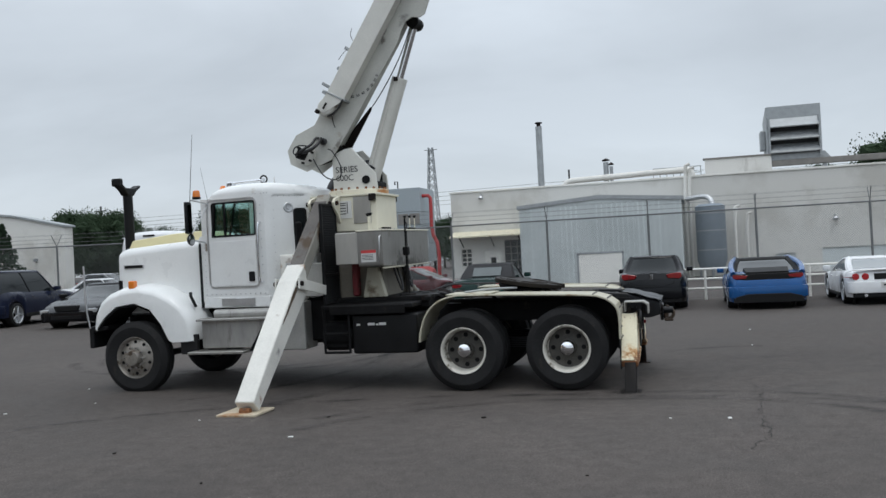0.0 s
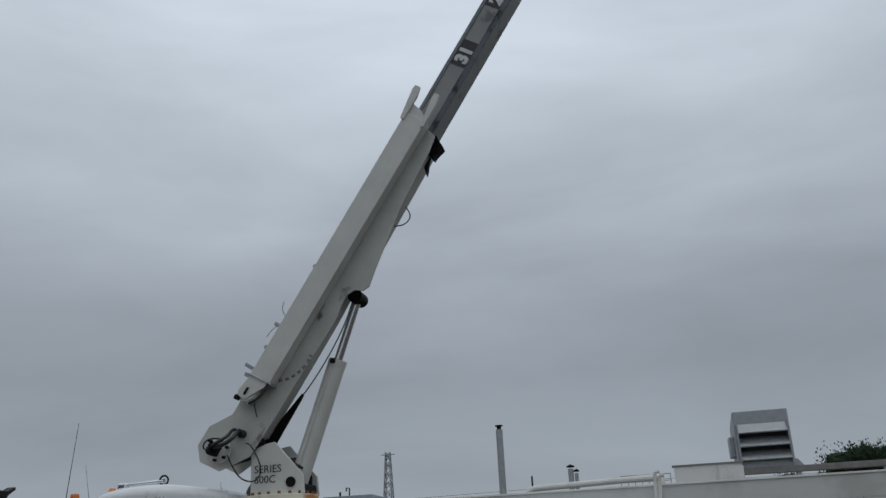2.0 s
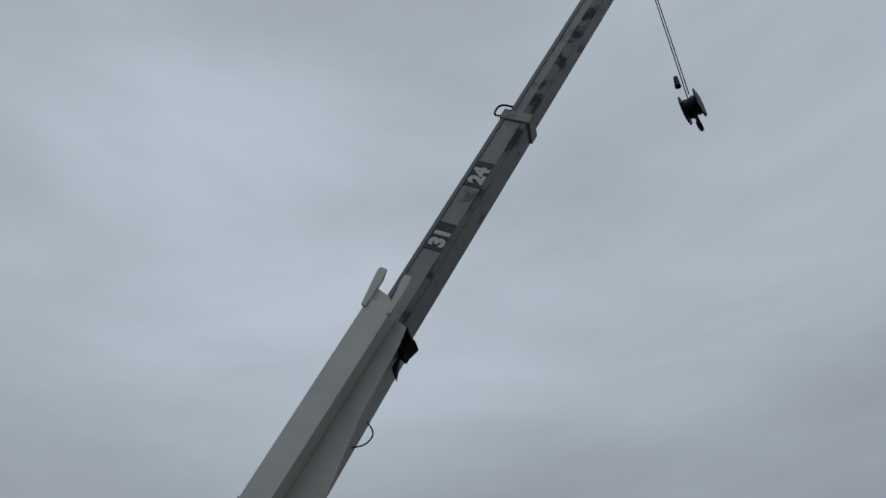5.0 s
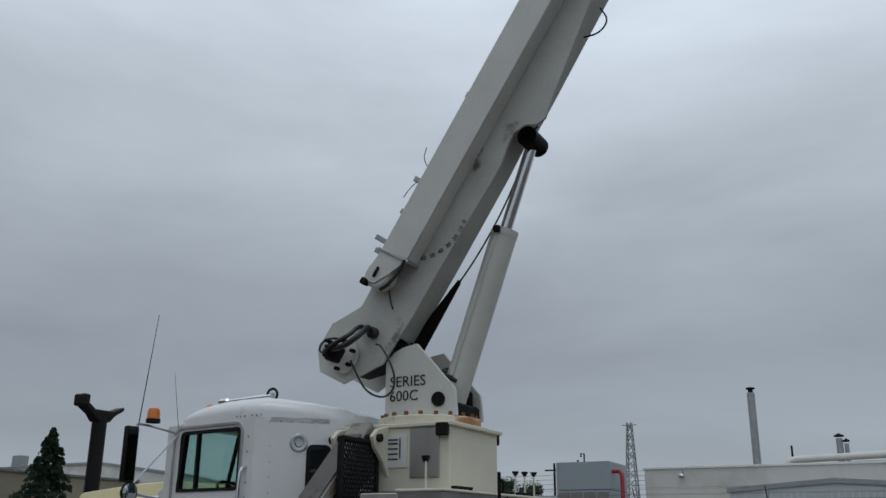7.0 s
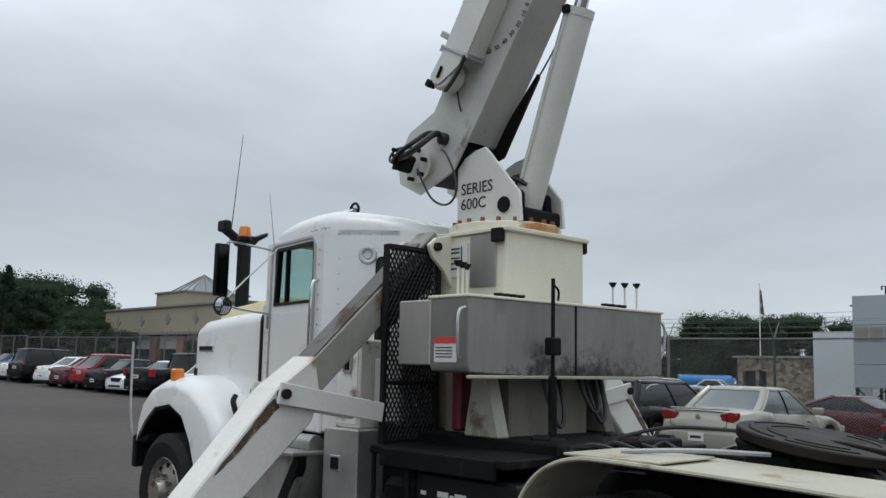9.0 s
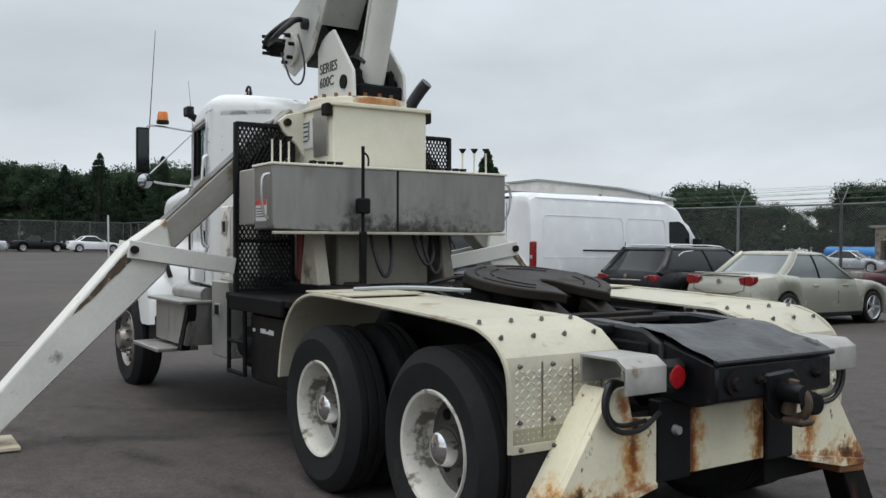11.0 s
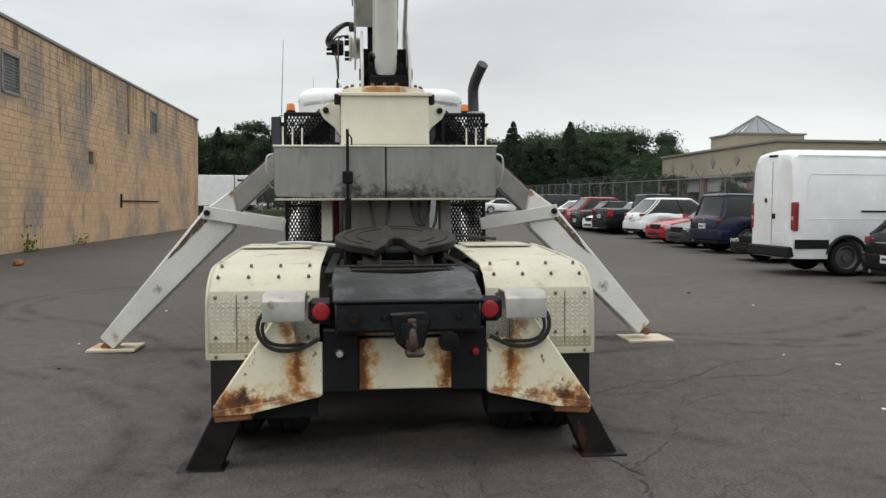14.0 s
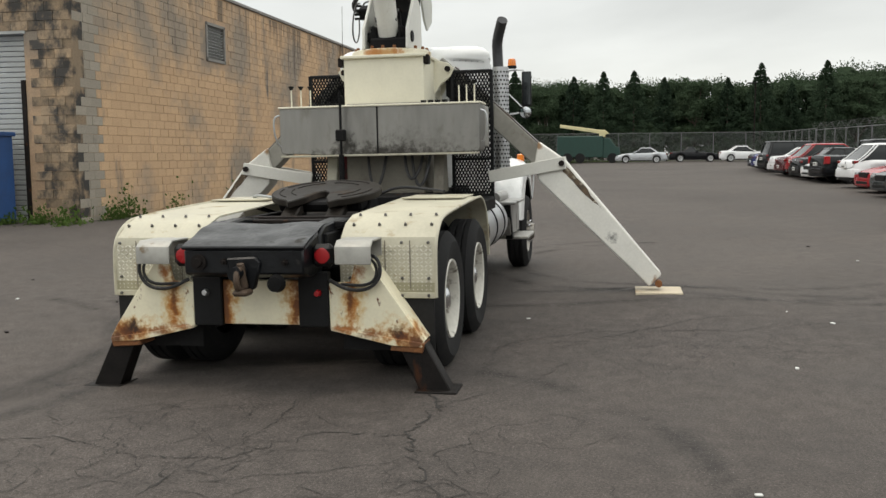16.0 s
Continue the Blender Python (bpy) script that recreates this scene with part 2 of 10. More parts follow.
def asphalt_material():
    m = bpy.data.materials.new("worn_asphalt")
    m.use_nodes = True
    n, l = m.node_tree.nodes, m.node_tree.links
    b = n["Principled BSDF"]
    co = n.new("ShaderNodeTexCoord")
    def noise_at(scale, detail=4, rough=0.55):
        t = n.new("ShaderNodeTexNoise")
        t.inputs["Scale"].default_value = scale
        t.inputs["Detail"].default_value = detail
        t.inputs["Roughness"].default_value = rough
        l.new(co.outputs["Object"], t.inputs["Vector"])
        return t
    big, mid, grit = noise_at(0.12, 5), noise_at(0.9, 5, 0.6), noise_at(55, 3, 0.7)
    stones = n.new("ShaderNodeTexVoronoi")
    stones.inputs["Scale"].default_value = 95
    l.new(co.outputs["Object"], stones.inputs["Vector"])
    def ramp(src, lo, hi, a, c):
        r = n.new("ShaderNodeMapRange")
        for k, v in (("From Min", lo), ("From Max", hi), ("To Min", a), ("To Max", c)):
            r.inputs[k].default_value = v
        l.new(src, r.inputs["Value"])
        return r.outputs["Result"]
    def mul(a, c):
        k = n.new("ShaderNodeMath")
        k.operation = "MULTIPLY"
        l.new(a, k.inputs[0])
        l.new(c, k.inputs[1])
        return k.outputs["Value"]
    v = mul(ramp(big.outputs["Fac"], 0.3, 0.7, 0.80, 1.2), ramp(mid.outputs["Fac"], 0.3, 0.7, 0.86, 1.14))
    v = mul(v, ramp(grit.outputs["Fac"], 0.25, 0.75, 0.55, 1.45))
    v = mul(v, ramp(noise_at(5.5, 6, 0.7).outputs["Fac"], 0.3, 0.7, 0.78, 1.22))
    v = mul(v, ramp(noise_at(130, 2, 0.6).outputs["Fac"], 0.58, 0.68, 1.0, 2.0))
    v = mul(v, ramp(stones.outputs["Distance"], 0.0, 0.6, 1.25, 0.85))
    sc = n.new("ShaderNodeVectorMath")
    sc.operation = "SCALE"
    sc.inputs[0].default_value = (0.070, 0.060, 0.0545)
    l.new(v, sc.inputs["Scale"])
    # paler dusty patches
    dust = noise_at(0.35, 7, 0.65)
    mx = n.new("ShaderNodeMix")
    mx.data_type = "RGBA"
    l.new(ramp(dust.outputs["Fac"], 0.55, 0.75, 0.0, 0.35), mx.inputs["Factor"])
    l.new(sc.outputs["Vector"], mx.inputs["A"])
    mx.inputs["B"].default_value = (0.105, 0.090, 0.079, 1)
    l.new(mx.outputs["Result"], b.inputs["Base Color"])
    l.new(ramp(mid.outputs["Fac"], 0.3, 0.7, 0.78, 0.92), b.inputs["Roughness"])
    bp = n.new("ShaderNodeBump")
    bp.inputs["Strength"].default_value = 0.6
    bp.inputs["Distance"].default_value = 0.008
    l.new(grit.outputs["Fac"], bp.inputs["Height"])
    l.new(bp.outputs["Normal"], b.inputs["Normal"])
    b.inputs["Specular IOR Level"].default_value = 0.3
    return m


def wire_material(name, colour, cell, width):
    """Woven wire: thin crossing wires, open between them."""
    m = bpy.data.materials.new(name)
    m.use_nodes = True
    n, l = m.node_tree.nodes, m.node_tree.links
    b = n["Principled BSDF"]
    b.inputs["Base Color"].default_value = (*colour, 1)
    b.inputs["Metallic"].default_value = 0.4
    b.inputs["Roughness"].default_value = 0.5
    co = n.new("ShaderNodeTexCoord")
    sep = n.new("ShaderNodeSeparateXYZ")
    l.new(co.outputs["UV"], sep.inputs["Vector"])
    def op(kind, a, c):
        k = n.new("ShaderNodeMath")
        k.operation = kind
        for i, v in enumerate((a, c)):
            if isinstance(v, (int, float)):
                k.inputs[i].default_value = v
            else:
                l.new(v, k.inputs[i])
        return k.outputs["Value"]
    wires = []
    for kind in ("ADD", "SUBTRACT"):
        d = op("DIVIDE", op(kind, sep.outputs["X"], sep.outputs["Y"]), cell)
        f = op("FRACT", d, 0.0)
        wires.append(op("LESS_THAN", f, width))
    any_wire = op("MAXIMUM", wires[0], wires[1])
    tr = n.new("ShaderNodeBsdfTransparent")
    mix = n.new("ShaderNodeMixShader")
    l.new(any_wire, mix.inputs["Fac"])
    l.new(tr.outputs["BSDF"], mix.inputs[1])
    l.new(b.outputs["BSDF"], mix.inputs[2])
    l.new(mix.outputs["Shader"], n["Material Output"].inputs["Surface"])
    return m


asphalt = asphalt_material()
chain_link = wire_material("chain_link_wire", (0.20, 0.21, 0.21), 0.075, 0.085)
# ---- mesh tools ----
def finish(bm, name, mat=None, smooth=0.6):
    """One mesh from a bmesh; soft shading below an edge angle."""
    bmesh.ops.recalc_face_normals(bm, faces=bm.faces[:])
    me = bpy.data.meshes.new(name)
    if smooth:
        for f in bm.faces:
            f.smooth = True
        for e in bm.edges:
            e.smooth = len(e.link_faces) == 2 and e.calc_face_angle(0.0) < smooth
    bm.to_mesh(me)
    bm.free()
    if mat:
        me.materials.append(mat)
    return me


def part(name, bm, mat, parent, label="", smooth=0.6):
    ob = new(name, finish(bm, name, mat, smooth))
    ob.parent = parent
    if label:
        ob["label"] = label
    return ob


def thing(name, label, category, m=None, group="", kind=""):
    ob = new(name)
    ob.empty_display_size = 0.2
    if m is not None:
        ob.matrix_world = m
    return tagged(ob, label, category, group, kind)


def solid(name, bm, mat, label, category, m=None, group="", kind="", smooth=0.6):
    ob = new(name, finish(bm, name, mat, smooth))
    if m is not None:
        ob.matrix_world = m
    return tagged(ob, label, category, group, kind)


def merge(dst, src, m=None):
    if m is not None:
        bmesh.ops.transform(src, matrix=m, verts=src.verts[:])
    me = bpy.data.meshes.new("tmp")
    src.to_mesh(me)
    src.free()
    dst.from_mesh(me)
    bpy.data.meshes.remove(me)
    return dst


def box(x0, x1, y0, y1, z0, z1, bev=0.0, bm=None, m=None, seg=1):
    b = bmesh.new()
    r = bmesh.ops.create_cube(b, size=1.0)
    for v in r["verts"]:
        v.co = Vector(((x0 + x1) / 2 + v.co.x * (x1 - x0), (y0 + y1) / 2 + v.co.y * (y1 - y0), (z0 + z1) / 2 + v.co.z * (z1 - z0)))
    if bev:
        bmesh.ops.bevel(b, geom=b.edges[:], offset=bev, segments=seg, profile=0.6, affect="EDGES")
    if bm is None and m is None:
        return b
    return merge(bm if bm is not None else bmesh.new(), b, m)


def prism(pts, a0, a1, axis="y", bev=0.0, bm=None, m=None, seg=1):
    """A closed outline pushed along an axis. For y the outline is (x, z), for x (y, z), for z (x, y)."""
    b = bmesh.new()
    def at(p, a):
        return {"y": (p[0], a, p[1]), "x": (a, p[0], p[1]), "z": (p[0], p[1], a)}[axis]
    lo = [b.verts.new(at(p, a0)) for p in pts]
    hi = [b.verts.new(at(p, a1)) for p in pts]
    b.faces.new(lo)
    b.faces.new(hi[::-1])
    for i in range(len(pts)):
        j = (i + 1) % len(pts)
        b.faces.new((lo[i], lo[j], hi[j], hi[i]))
    bmesh.ops.recalc_face_normals(b, faces=b.faces[:])
    if bev:
        bmesh.ops.bevel(b, geom=b.edges[:], offset=bev, segments=seg, profile=0.6, affect="EDGES")
    if bm is None and m is None:
        return b
    return merge(bm if bm is not None else bmesh.new(), b, m)


def rod(p0, p1, r0, r1=None, seg=12, bm=None, caps=True):
    p0, p1 = Vector(p0), Vector(p1)
    b = bmesh.new()
    d = p1 - p0
    bmesh.ops.create_cone(b, cap_ends=caps, segments=seg, radius1=r0, radius2=r0 if r1 is None else r1, depth=d.length)
    m = Matrix.Translation((p0 + p1) / 2) @ d.to_track_quat("Z", "Y").to_matrix().to_4x4()
    return merge(bm if bm is not None else bmesh.new(), b, m)


def lathe(profile, seg=32, bm=None, m=None):
    """Turns (radius, height) points round z."""
    b = bmesh.new()
    rings = []
    for r, h in profile:
        if r < 1e-5:
            rings.append([b.verts.new((0, 0, h))])
        else:
            rings.append([b.verts.new((r * math.cos(2 * math.pi * i / seg), r * math.sin(2 * math.pi * i / seg), h)) for i in range(seg)])
    for a, c in zip(rings, rings[1:]):
        for i in range(seg):
            j = (i + 1) % seg
            if len(a) == 1 and len(c) == 1:
                continue
            if len(a) == 1:
                b.faces.new((a[0], c[i], c[j]))
            elif len(c) == 1:
                b.faces.new((a[i], a[j], c[0]))
            else:
                b.faces.new((a[i], a[j], c[j], c[i]))
    return merge(bm if bm is not None else bmesh.new(), b, m)


def pipe(pts, r, seg=8, bm=None, rounds=3, closed=False):
    """A round tube along a line of points, its corners eased."""
    p = [Vector(q) for q in pts]
    for _ in range(rounds):
        q = [] if closed else [p[0]]
        span = len(p) if closed else len(p) - 1
        for i in range(span):
            a, c = p[i], p[(i + 1) % len(p)]
            q += [a.lerp(c, 0.25), a.lerp(c, 0.75)]
        p = q if closed else q + [p[-1]]
    b = bmesh.new()
    rings, up = [], None
    for i, c in enumerate(p):
        nxt = p[(i + 1) % len(p)] if closed else p[min(i + 1, len(p) - 1)]
        prv = p[i - 1] if closed else p[max(i - 1, 0)]
        d = (nxt - prv).normalized()
        if up is None:
            up = d.orthogonal().normalized()
        up = (up - d * up.dot(d)).normalized()
        side = d.cross(up)
        rings.append([b.verts.new(c + r * (math.cos(2 * math.pi * k / seg) * up + math.sin(2 * math.pi * k / seg) * side)) for k in range(seg)])
    pairs = list(zip(rings, rings[1:])) + ([(rings[-1], rings[0])] if closed else [])
    for a, c in pairs:
        for k in range(seg):
            j = (k + 1) % seg
            b.faces.new((a[k], a[j], c[j], c[k]))
    if not closed:
        b.faces.new(rings[0][::-1])
        b.faces.new(rings[-1])
    return merge(bm if bm is not None else bmesh.new(), b)


def loft(sections, closed=True, caps=True, bm=None):
    """Skins a row of sections with equal numbers of points."""
    b = bmesh.new()
    rows = [[b.verts.new(p) for p in s] for s in sections]
    k = len(rows[0])
    for a, c in zip(rows, rows[1:]):
        for i in range(k if closed else k - 1):
            j = (i + 1) % k
            b.faces.new((a[i], a[j], c[j], c[i]))
    if caps:
        b.faces.new(rows[0][::-1])
        b.faces.new(rows[-1])
    return merge(bm if bm is not None else bmesh.new(), b)


def studs(name, mesh, parent, places):
    """Alike small pieces, each its own object on one mesh."""
    for m in places:
        ob = new(name, mesh)
        ob.parent = parent
        ob.matrix_basis = m


def patch(pts, at, thick, axis, seed, rough=0.25):
    """A thin ragged flake with an uneven outline."""
    rng = random.Random(seed)
    out = []
    for (a, c), (d, e) in zip(pts, pts[1:] + pts[:1]):
        for k in range(4):
            f = k / 4
            L = math.hypot(d - a, e - c)
            out.append((a + (d - a) * f + rng.uniform(-1, 1) * rough * L * 0.25, c + (e - c) * f + rng.uniform(-1, 1) * rough * L * 0.25))
    return prism(out, at, at + thick, axis)


def text_mesh(body, size, mat, m, parent=None, name="lettering", bold=0.0, thick=0.002):
    c = bpy.data.curves.new(name, "FONT")
    c.body = body
    c.size = size
    c.offset = bold
    c.extrude = thick
    c.resolution_u = 3
    tmp = bpy.data.objects.new(name, c)
    scene.collection.objects.link(tmp)
    bpy.context.view_layer.update()
    me = bpy.data.meshes.new_from_object(tmp.evaluated_get(bpy.context.evaluated_depsgraph_get()))
    bpy.data.objects.remove(tmp)
    bpy.data.curves.remove(c)
    me.name = name
    me.materials.clear()
    me.materials.append(mat)
    ob = new(name, me)
    if parent:
        ob.parent = parent
    ob.matrix_basis = m
    return ob


def lerp_at(table, x):
    """Straight-line interpolation in a sorted table of (x, value)."""
    for (a, u), (c, v) in zip(table, table[1:]):
        if x <= c:
            return u + (v - u) * max(0.0, (x - a) / (c - a)) if c > a else v
    return table[-1][1]


def ease(a, c, v):
    t = min(1.0, max(0.0, (v - a) / (c - a)))
    return t * t * (3 - 2 * t)


def sheet_z(x, y):
    """The yard is not level: it rises towards the far end and the car row, and dips under the truck's left side."""
    far = 0.0105 * min(90.0, max(0.0, -x - 8.0)) * (0.30 + 0.70 * ease(-11, 1, y))
    row = 0.10 * ease(3.5, 9.0, y) * ease(4.0, -5.0, x) * ease(40, 20, y)
    dip = -0.05 * math.exp(-((x + 1.0) / 4.0) ** 2 - ((y + 1.6) / 2.4) ** 2)
    heel = -0.035 * math.exp(-((x - 1.7) / 1.3) ** 2 - ((y + 1.4) / 1.1) ** 2)
    pad = 0.105 * math.exp(-((x + 2.6) / 1.6) ** 2 - ((y - 3.1) / 1.2) ** 2)
    wall = 0.10 * ease(-6, -9.5, y) * ease(-40, -15, x)
    return far + row + dip + heel + pad + wall


# ---- the crane truck; its front points to -x, its left side to -y ----
TRUCK = pose(0, 0, 0, 0.8, 0, 0)
truck = thing("crane_truck", "white long-nosed crane truck with outriggers down on the asphalt", "crane truck", TRUCK)


def wheel(name, x, y, side, kind, r=0.52, w=0.27):
    """One tyre on its rim; side -1 looks to -y."""
    hub = thing(name, "", "")
    hub.parent = truck
    hub.matrix_basis = pose(x, y, r - 0.03) @ pose(0, 0, 0, 90 if side < 0 else -90, 0, 0)
    h = w / 2
    part("tyre", lathe([(0.30, -h + 0.02), (0.34, -h + 0.005), (0.44, -h - 0.008), (r - 0.03, -h + 0.02), (r, -h + 0.05), (r, -0.045), (r - 0.014, -0.04), (r - 0.014, -0.028), (r, -0.023),
                        (r, 0.023), (r - 0.014, 0.028), (r - 0.014, 0.04), (r, 0.045), (r, h - 0.05), (r - 0.03, h - 0.02), (0.44, h + 0.008), (0.34, h - 0.005), (0.30, h - 0.02)], 48), rubber, hub, "worn black tyre")
    if kind == "front":
        rim = part("rim", lathe([(0.31, h - 0.03), (0.295, h - 0.012), (0.28, h - 0.03), (0.265, h - 0.07), (0.20, h - 0.045), (0.175, h - 0.035), (0.12, h - 0.03), (0.12, h + 0.04), (0.10, h + 0.075), (0.0, h + 0.085)], 40), rim_metal, hub, "dull brown-stained aluminium rim")
        studs("wheel_nut", finish(rod((0, 0, -0.045), (0, 0, 0.03), 0.02, 0.014, 6), "wheel_nut", chrome), rim,
              [pose(0.147 * math.cos(2 * math.pi * k / 10), 0.147 * math.sin(2 * math.pi * k / 10), h) for k in range(10)])
        studs("hand_hole", finish(rod((0, 0, -0.057), (0, 0, -0.047), 0.024, seg=12), "hand_hole", black_frame), rim,
              [pose(0.228 * math.cos(2 * math.pi * (k + 0.5) / 10), 0.228 * math.sin(2 * math.pi * (k + 0.5) / 10), h) for k in range(10)])
    else:
        rim = part("rim", lathe([(0.31, h - 0.035), (0.30, h - 0.005), (0.285, h - 0.012), (0.272, h - 0.04), (0.266, 0.02), (0.258, -0.03), (0.252, -0.05)], 40), rim_paint, hub, "cream painted dished rim")
        part("wheel_disc", lathe([(0.255, -0.045), (0.235, -0.062), (0.16, -0.065), (0.11, -0.06), (0.105, 0.02), (0.0, 0.02)], 40), disc_dark, hub, "dark oily wheel disc")
        part("hub_cap", lathe([(0.10, 0.022), (0.10, 0.04), (0.082, 0.085), (0.045, 0.108), (0.0, 0.112)], 32), chrome, rim, "round chrome hub cap")
        studs("hand_hole", finish(rod((0, 0, -0.066), (0, 0, -0.055), 0.03, seg=12), "hand_hole", black_frame), rim,
              [pose(0.195 * math.cos(math.pi * k / 4), 0.195 * math.sin(math.pi * k / 4), 0) for k in range(8)])
    return hub


rim_metal = material("brake_dusted_rim", (0.30, 0.28, 0.25), 0.45, metal=0.6, vary=0.25, scale=8, stain=(0.10, 0.075, 0.055), stain_at=0.56, stain_scale=7)
disc_dark = material("oily_wheel_disc", (0.075, 0.07, 0.062), 0.55, vary=0.3, scale=9, stain=(0.25, 0.23, 0.2), stain_at=0.6, stain_scale=7)
rim_paint = material("grimy_rim_paint", (0.60, 0.58, 0.52), 0.5, vary=0.15, stain=(0.16, 0.14, 0.11), stain_at=0.55, stain_scale=6, bump=0.05)
for s in (-1, 1):
    wheel("front_wheel", -5.45, s * 1.06, s, "front")
    for x in (-0.55, 0.79):
        wheel("rear_wheel", x, s * 1.085, s, "rear")
        wheel("rear_wheel", x, s * 0.77, s, "rear")
for x in (-0.55, 0.79):
    b = rod((x, -0.95, 0.49), (x, 0.95, 0.49), 0.075, seg=14)
    lathe([(0, -0.2), (0.14, -0.17), (0.21, -0.05), (0.21, 0.05), (0.14, 0.17), (0, 0.2)], 20, b, pose(x, 0, 0.5, 90, 0, 90))
    part("axle", b, black_frame, truck, "greasy black drive axle")
part("axle", rod((-5.45, -0.95, 0.45), (-5.45, 0.95, 0.45), 0.05), black_frame, truck)

# chassis rails and deck frame
for s in (-1, 1):
    part("chassis_rail", box(-6.0, 1.55, s * 0.43 - 0.04, s * 0.43 + 0.04, 0.80, 1.06, 0.01), black_frame, truck)
studs("cross_member", finish(box(-0.05, 0.05, -0.42, 0.42, 0.84, 1.02, 0.01), "cross_member", black_frame), truck, [pose(x, 0, 0) for x in (-5.0, -4.0, -3.0, -2.0, -1.1, -0.05, 0.4, 1.2)])
part("subframe", box(-2.9, -1.15, -0.62, 0.62, 1.03, 1.20, 0.015), black_frame, truck)
b = box(-2.55, -1.25, -1.10, 1.10, 1.07, 1.13, 0.01)
for s in (-1, 1):
    box(-2.42, -1.35, s * 1.10 - 0.02, s * 1.10 + 0.02, 1.0, 1.12, 0.008, b)
part("deck", b, black_frame, truck, "greasy black steel deck behind the cab")
# engine and gearbox bulk under the cab
part("engine_block", box(-5.2, -2.7, -0.38, 0.38, 0.55, 1.25, 0.08), black_frame, truck)
part("inner_shield", box(-4.42, -2.5, -0.72, 0.72, 0.62, 1.22, 0.03), black_frame, truck)

# ---- bonnet, wings, bumper ----
def hood_section(x, w, z_low, z_top, crown):
    pts = []
    r = 0.13
    pts.append((x, -w, z_low))
    pts.append((x, -w, (z_low + z_top - r) / 2))
    for k in range(6):
        a = math.pi / 2 * k / 5
        pts.append((x, -w + r - r * math.cos(a), z_top - r + r * math.sin(a)))
    for f in (-0.4, 0.0, 0.4):
        pts.append((x, w * f, z_top + crown * (1 - abs(f))))
    for k in range(6):
        a = math.pi / 2 * (5 - k) / 5
        pts.append((x, w - r + r * math.cos(a), z_top - r + r * math.sin(a)))
    pts.append((x, w, (z_low + z_top - r) / 2))
    pts.append((x, w, z_low))
    return pts


bonnet = part("bonnet", loft([hood_section(-6.06, 0.575, 1.15, 1.96, 0.02), hood_section(-6.03, 0.61, 1.12, 2.04, 0.025), hood_section(-5.9, 0.635, 1.1, 2.08, 0.03),
                              hood_section(-5.3, 0.715, 1.1, 2.115, 0.03), hood_section(-4.55, 0.77, 1.15, 2.155, 0.03)]), white_paint, truck, "long white tilting bonnet")
part("bonnet_seam", loft([hood_section(-4.56, 0.782, 1.15, 2.165, 0.03), hood_section(-4.525, 0.782, 1.15, 2.165, 0.03)]), black_paint, bonnet)
part("scoop", prism([(-6.0, 2.06), (-5.93, 2.20), (-5.25, 2.265), (-4.75, 2.29), (-4.62, 2.17), (-4.62, 2.10), (-6.0, 2.05)], -0.40, 0.40, "y", 0.03, seg=2), yellow_hood, bonnet, "faded yellow raised bonnet scoop")
part("grille", box(-6.10, -6.05, -0.52, 0.52, 1.05, 1.92, 0.02), aluminium, bonnet, "upright bright grille surround")
part("side_vent", prism([(-5.93, -0.645), (-5.55, -0.694), (-5.55, -0.66), (-5.93, -0.62)], 1.768, 1.832, "z", 0.006), aluminium, bonnet, "oblong bonnet side badge plate")
part("vent_grille", prism([(-5.905, -0.652), (-5.575, -0.695), (-5.575, -0.66), (-5.905, -0.62)], 1.780, 1.820, "z"), black_paint, bonnet)
for s in (-1, 1):
    outer = [(-6.17, 0.95), (-6.13, 1.15), (-6.03, 1.33), (-5.88, 1.44), (-5.66, 1.515), (-5.35, 1.545), (-5.05, 1.485), (-4.80, 1.36), (-4.60, 1.20), (-4.50, 1.05), (-4.45, 0.85), (-4.44, 0.72), (-4.70, 0.72)]
    inner = [(-4.88, 0.73), (-5.0, 0.97), (-5.17, 1.18), (-5.42, 1.275), (-5.72, 1.235), (-5.92, 1.09), (-6.04, 0.95)]
    wing = []
    # the wing swells out from the bonnet and rolls over at its outer edge
    for y, sink in ((-0.58, 0.02), (-0.80, 0.0), (-0.98, 0.006), (-1.08, 0.026), (-1.145, 0.062), (-1.175, 0.10), (-1.182, 0.13)):
        cx, cz = -5.42, 0.60
        ring = []
        for x, z in outer:
            d = math.hypot(x - cx, z - cz)
            f = max(0.0, (d - sink) / d)
            ring.append((cx + (x - cx) * f, -s * y, cz + (z - cz) * f))
        for x, z in inner:
            ring.append((x, -s * y, z))
        wing.append(ring)
    part("front_wing", loft(wing), white_paint, bonnet, "rounded white front wing")
    arch = [(x + (-5.45 - x) * q, z + (0.55 - z) * q) for q in (0.016, 0.05) for x, z in (inner if q < 0.03 else inner[::-1])]
    part("wing_liner", prism(arch, *sorted((s * 0.60, s * 1.168)), "y"), black_frame, bonnet)
    part("wheel_well", prism([(-6.05, 0.93), (-6.0, 1.1), (-5.88, 1.25), (-5.68, 1.39), (-5.45, 1.43), (-5.2, 1.405), (-4.95, 1.3), (-4.78, 1.13), (-4.70, 0.95), (-4.70, 1.6), (-6.05, 1.6)], s * 0.56, s * 0.62, "y"), black_frame, bonnet)
    part("mudflap", box(-4.72, -4.45, s * 1.10 - 0.04, s * 1.10 + 0.04, 0.52, 0.80, 0.012), rubber, truck)
    part("turn_light", box(-5.54, -5.44, s * 1.08 - 0.05, s * 1.08 + 0.05, 1.485, 1.60, 0.015), amber, bonnet, "orange turn signal on the wing")
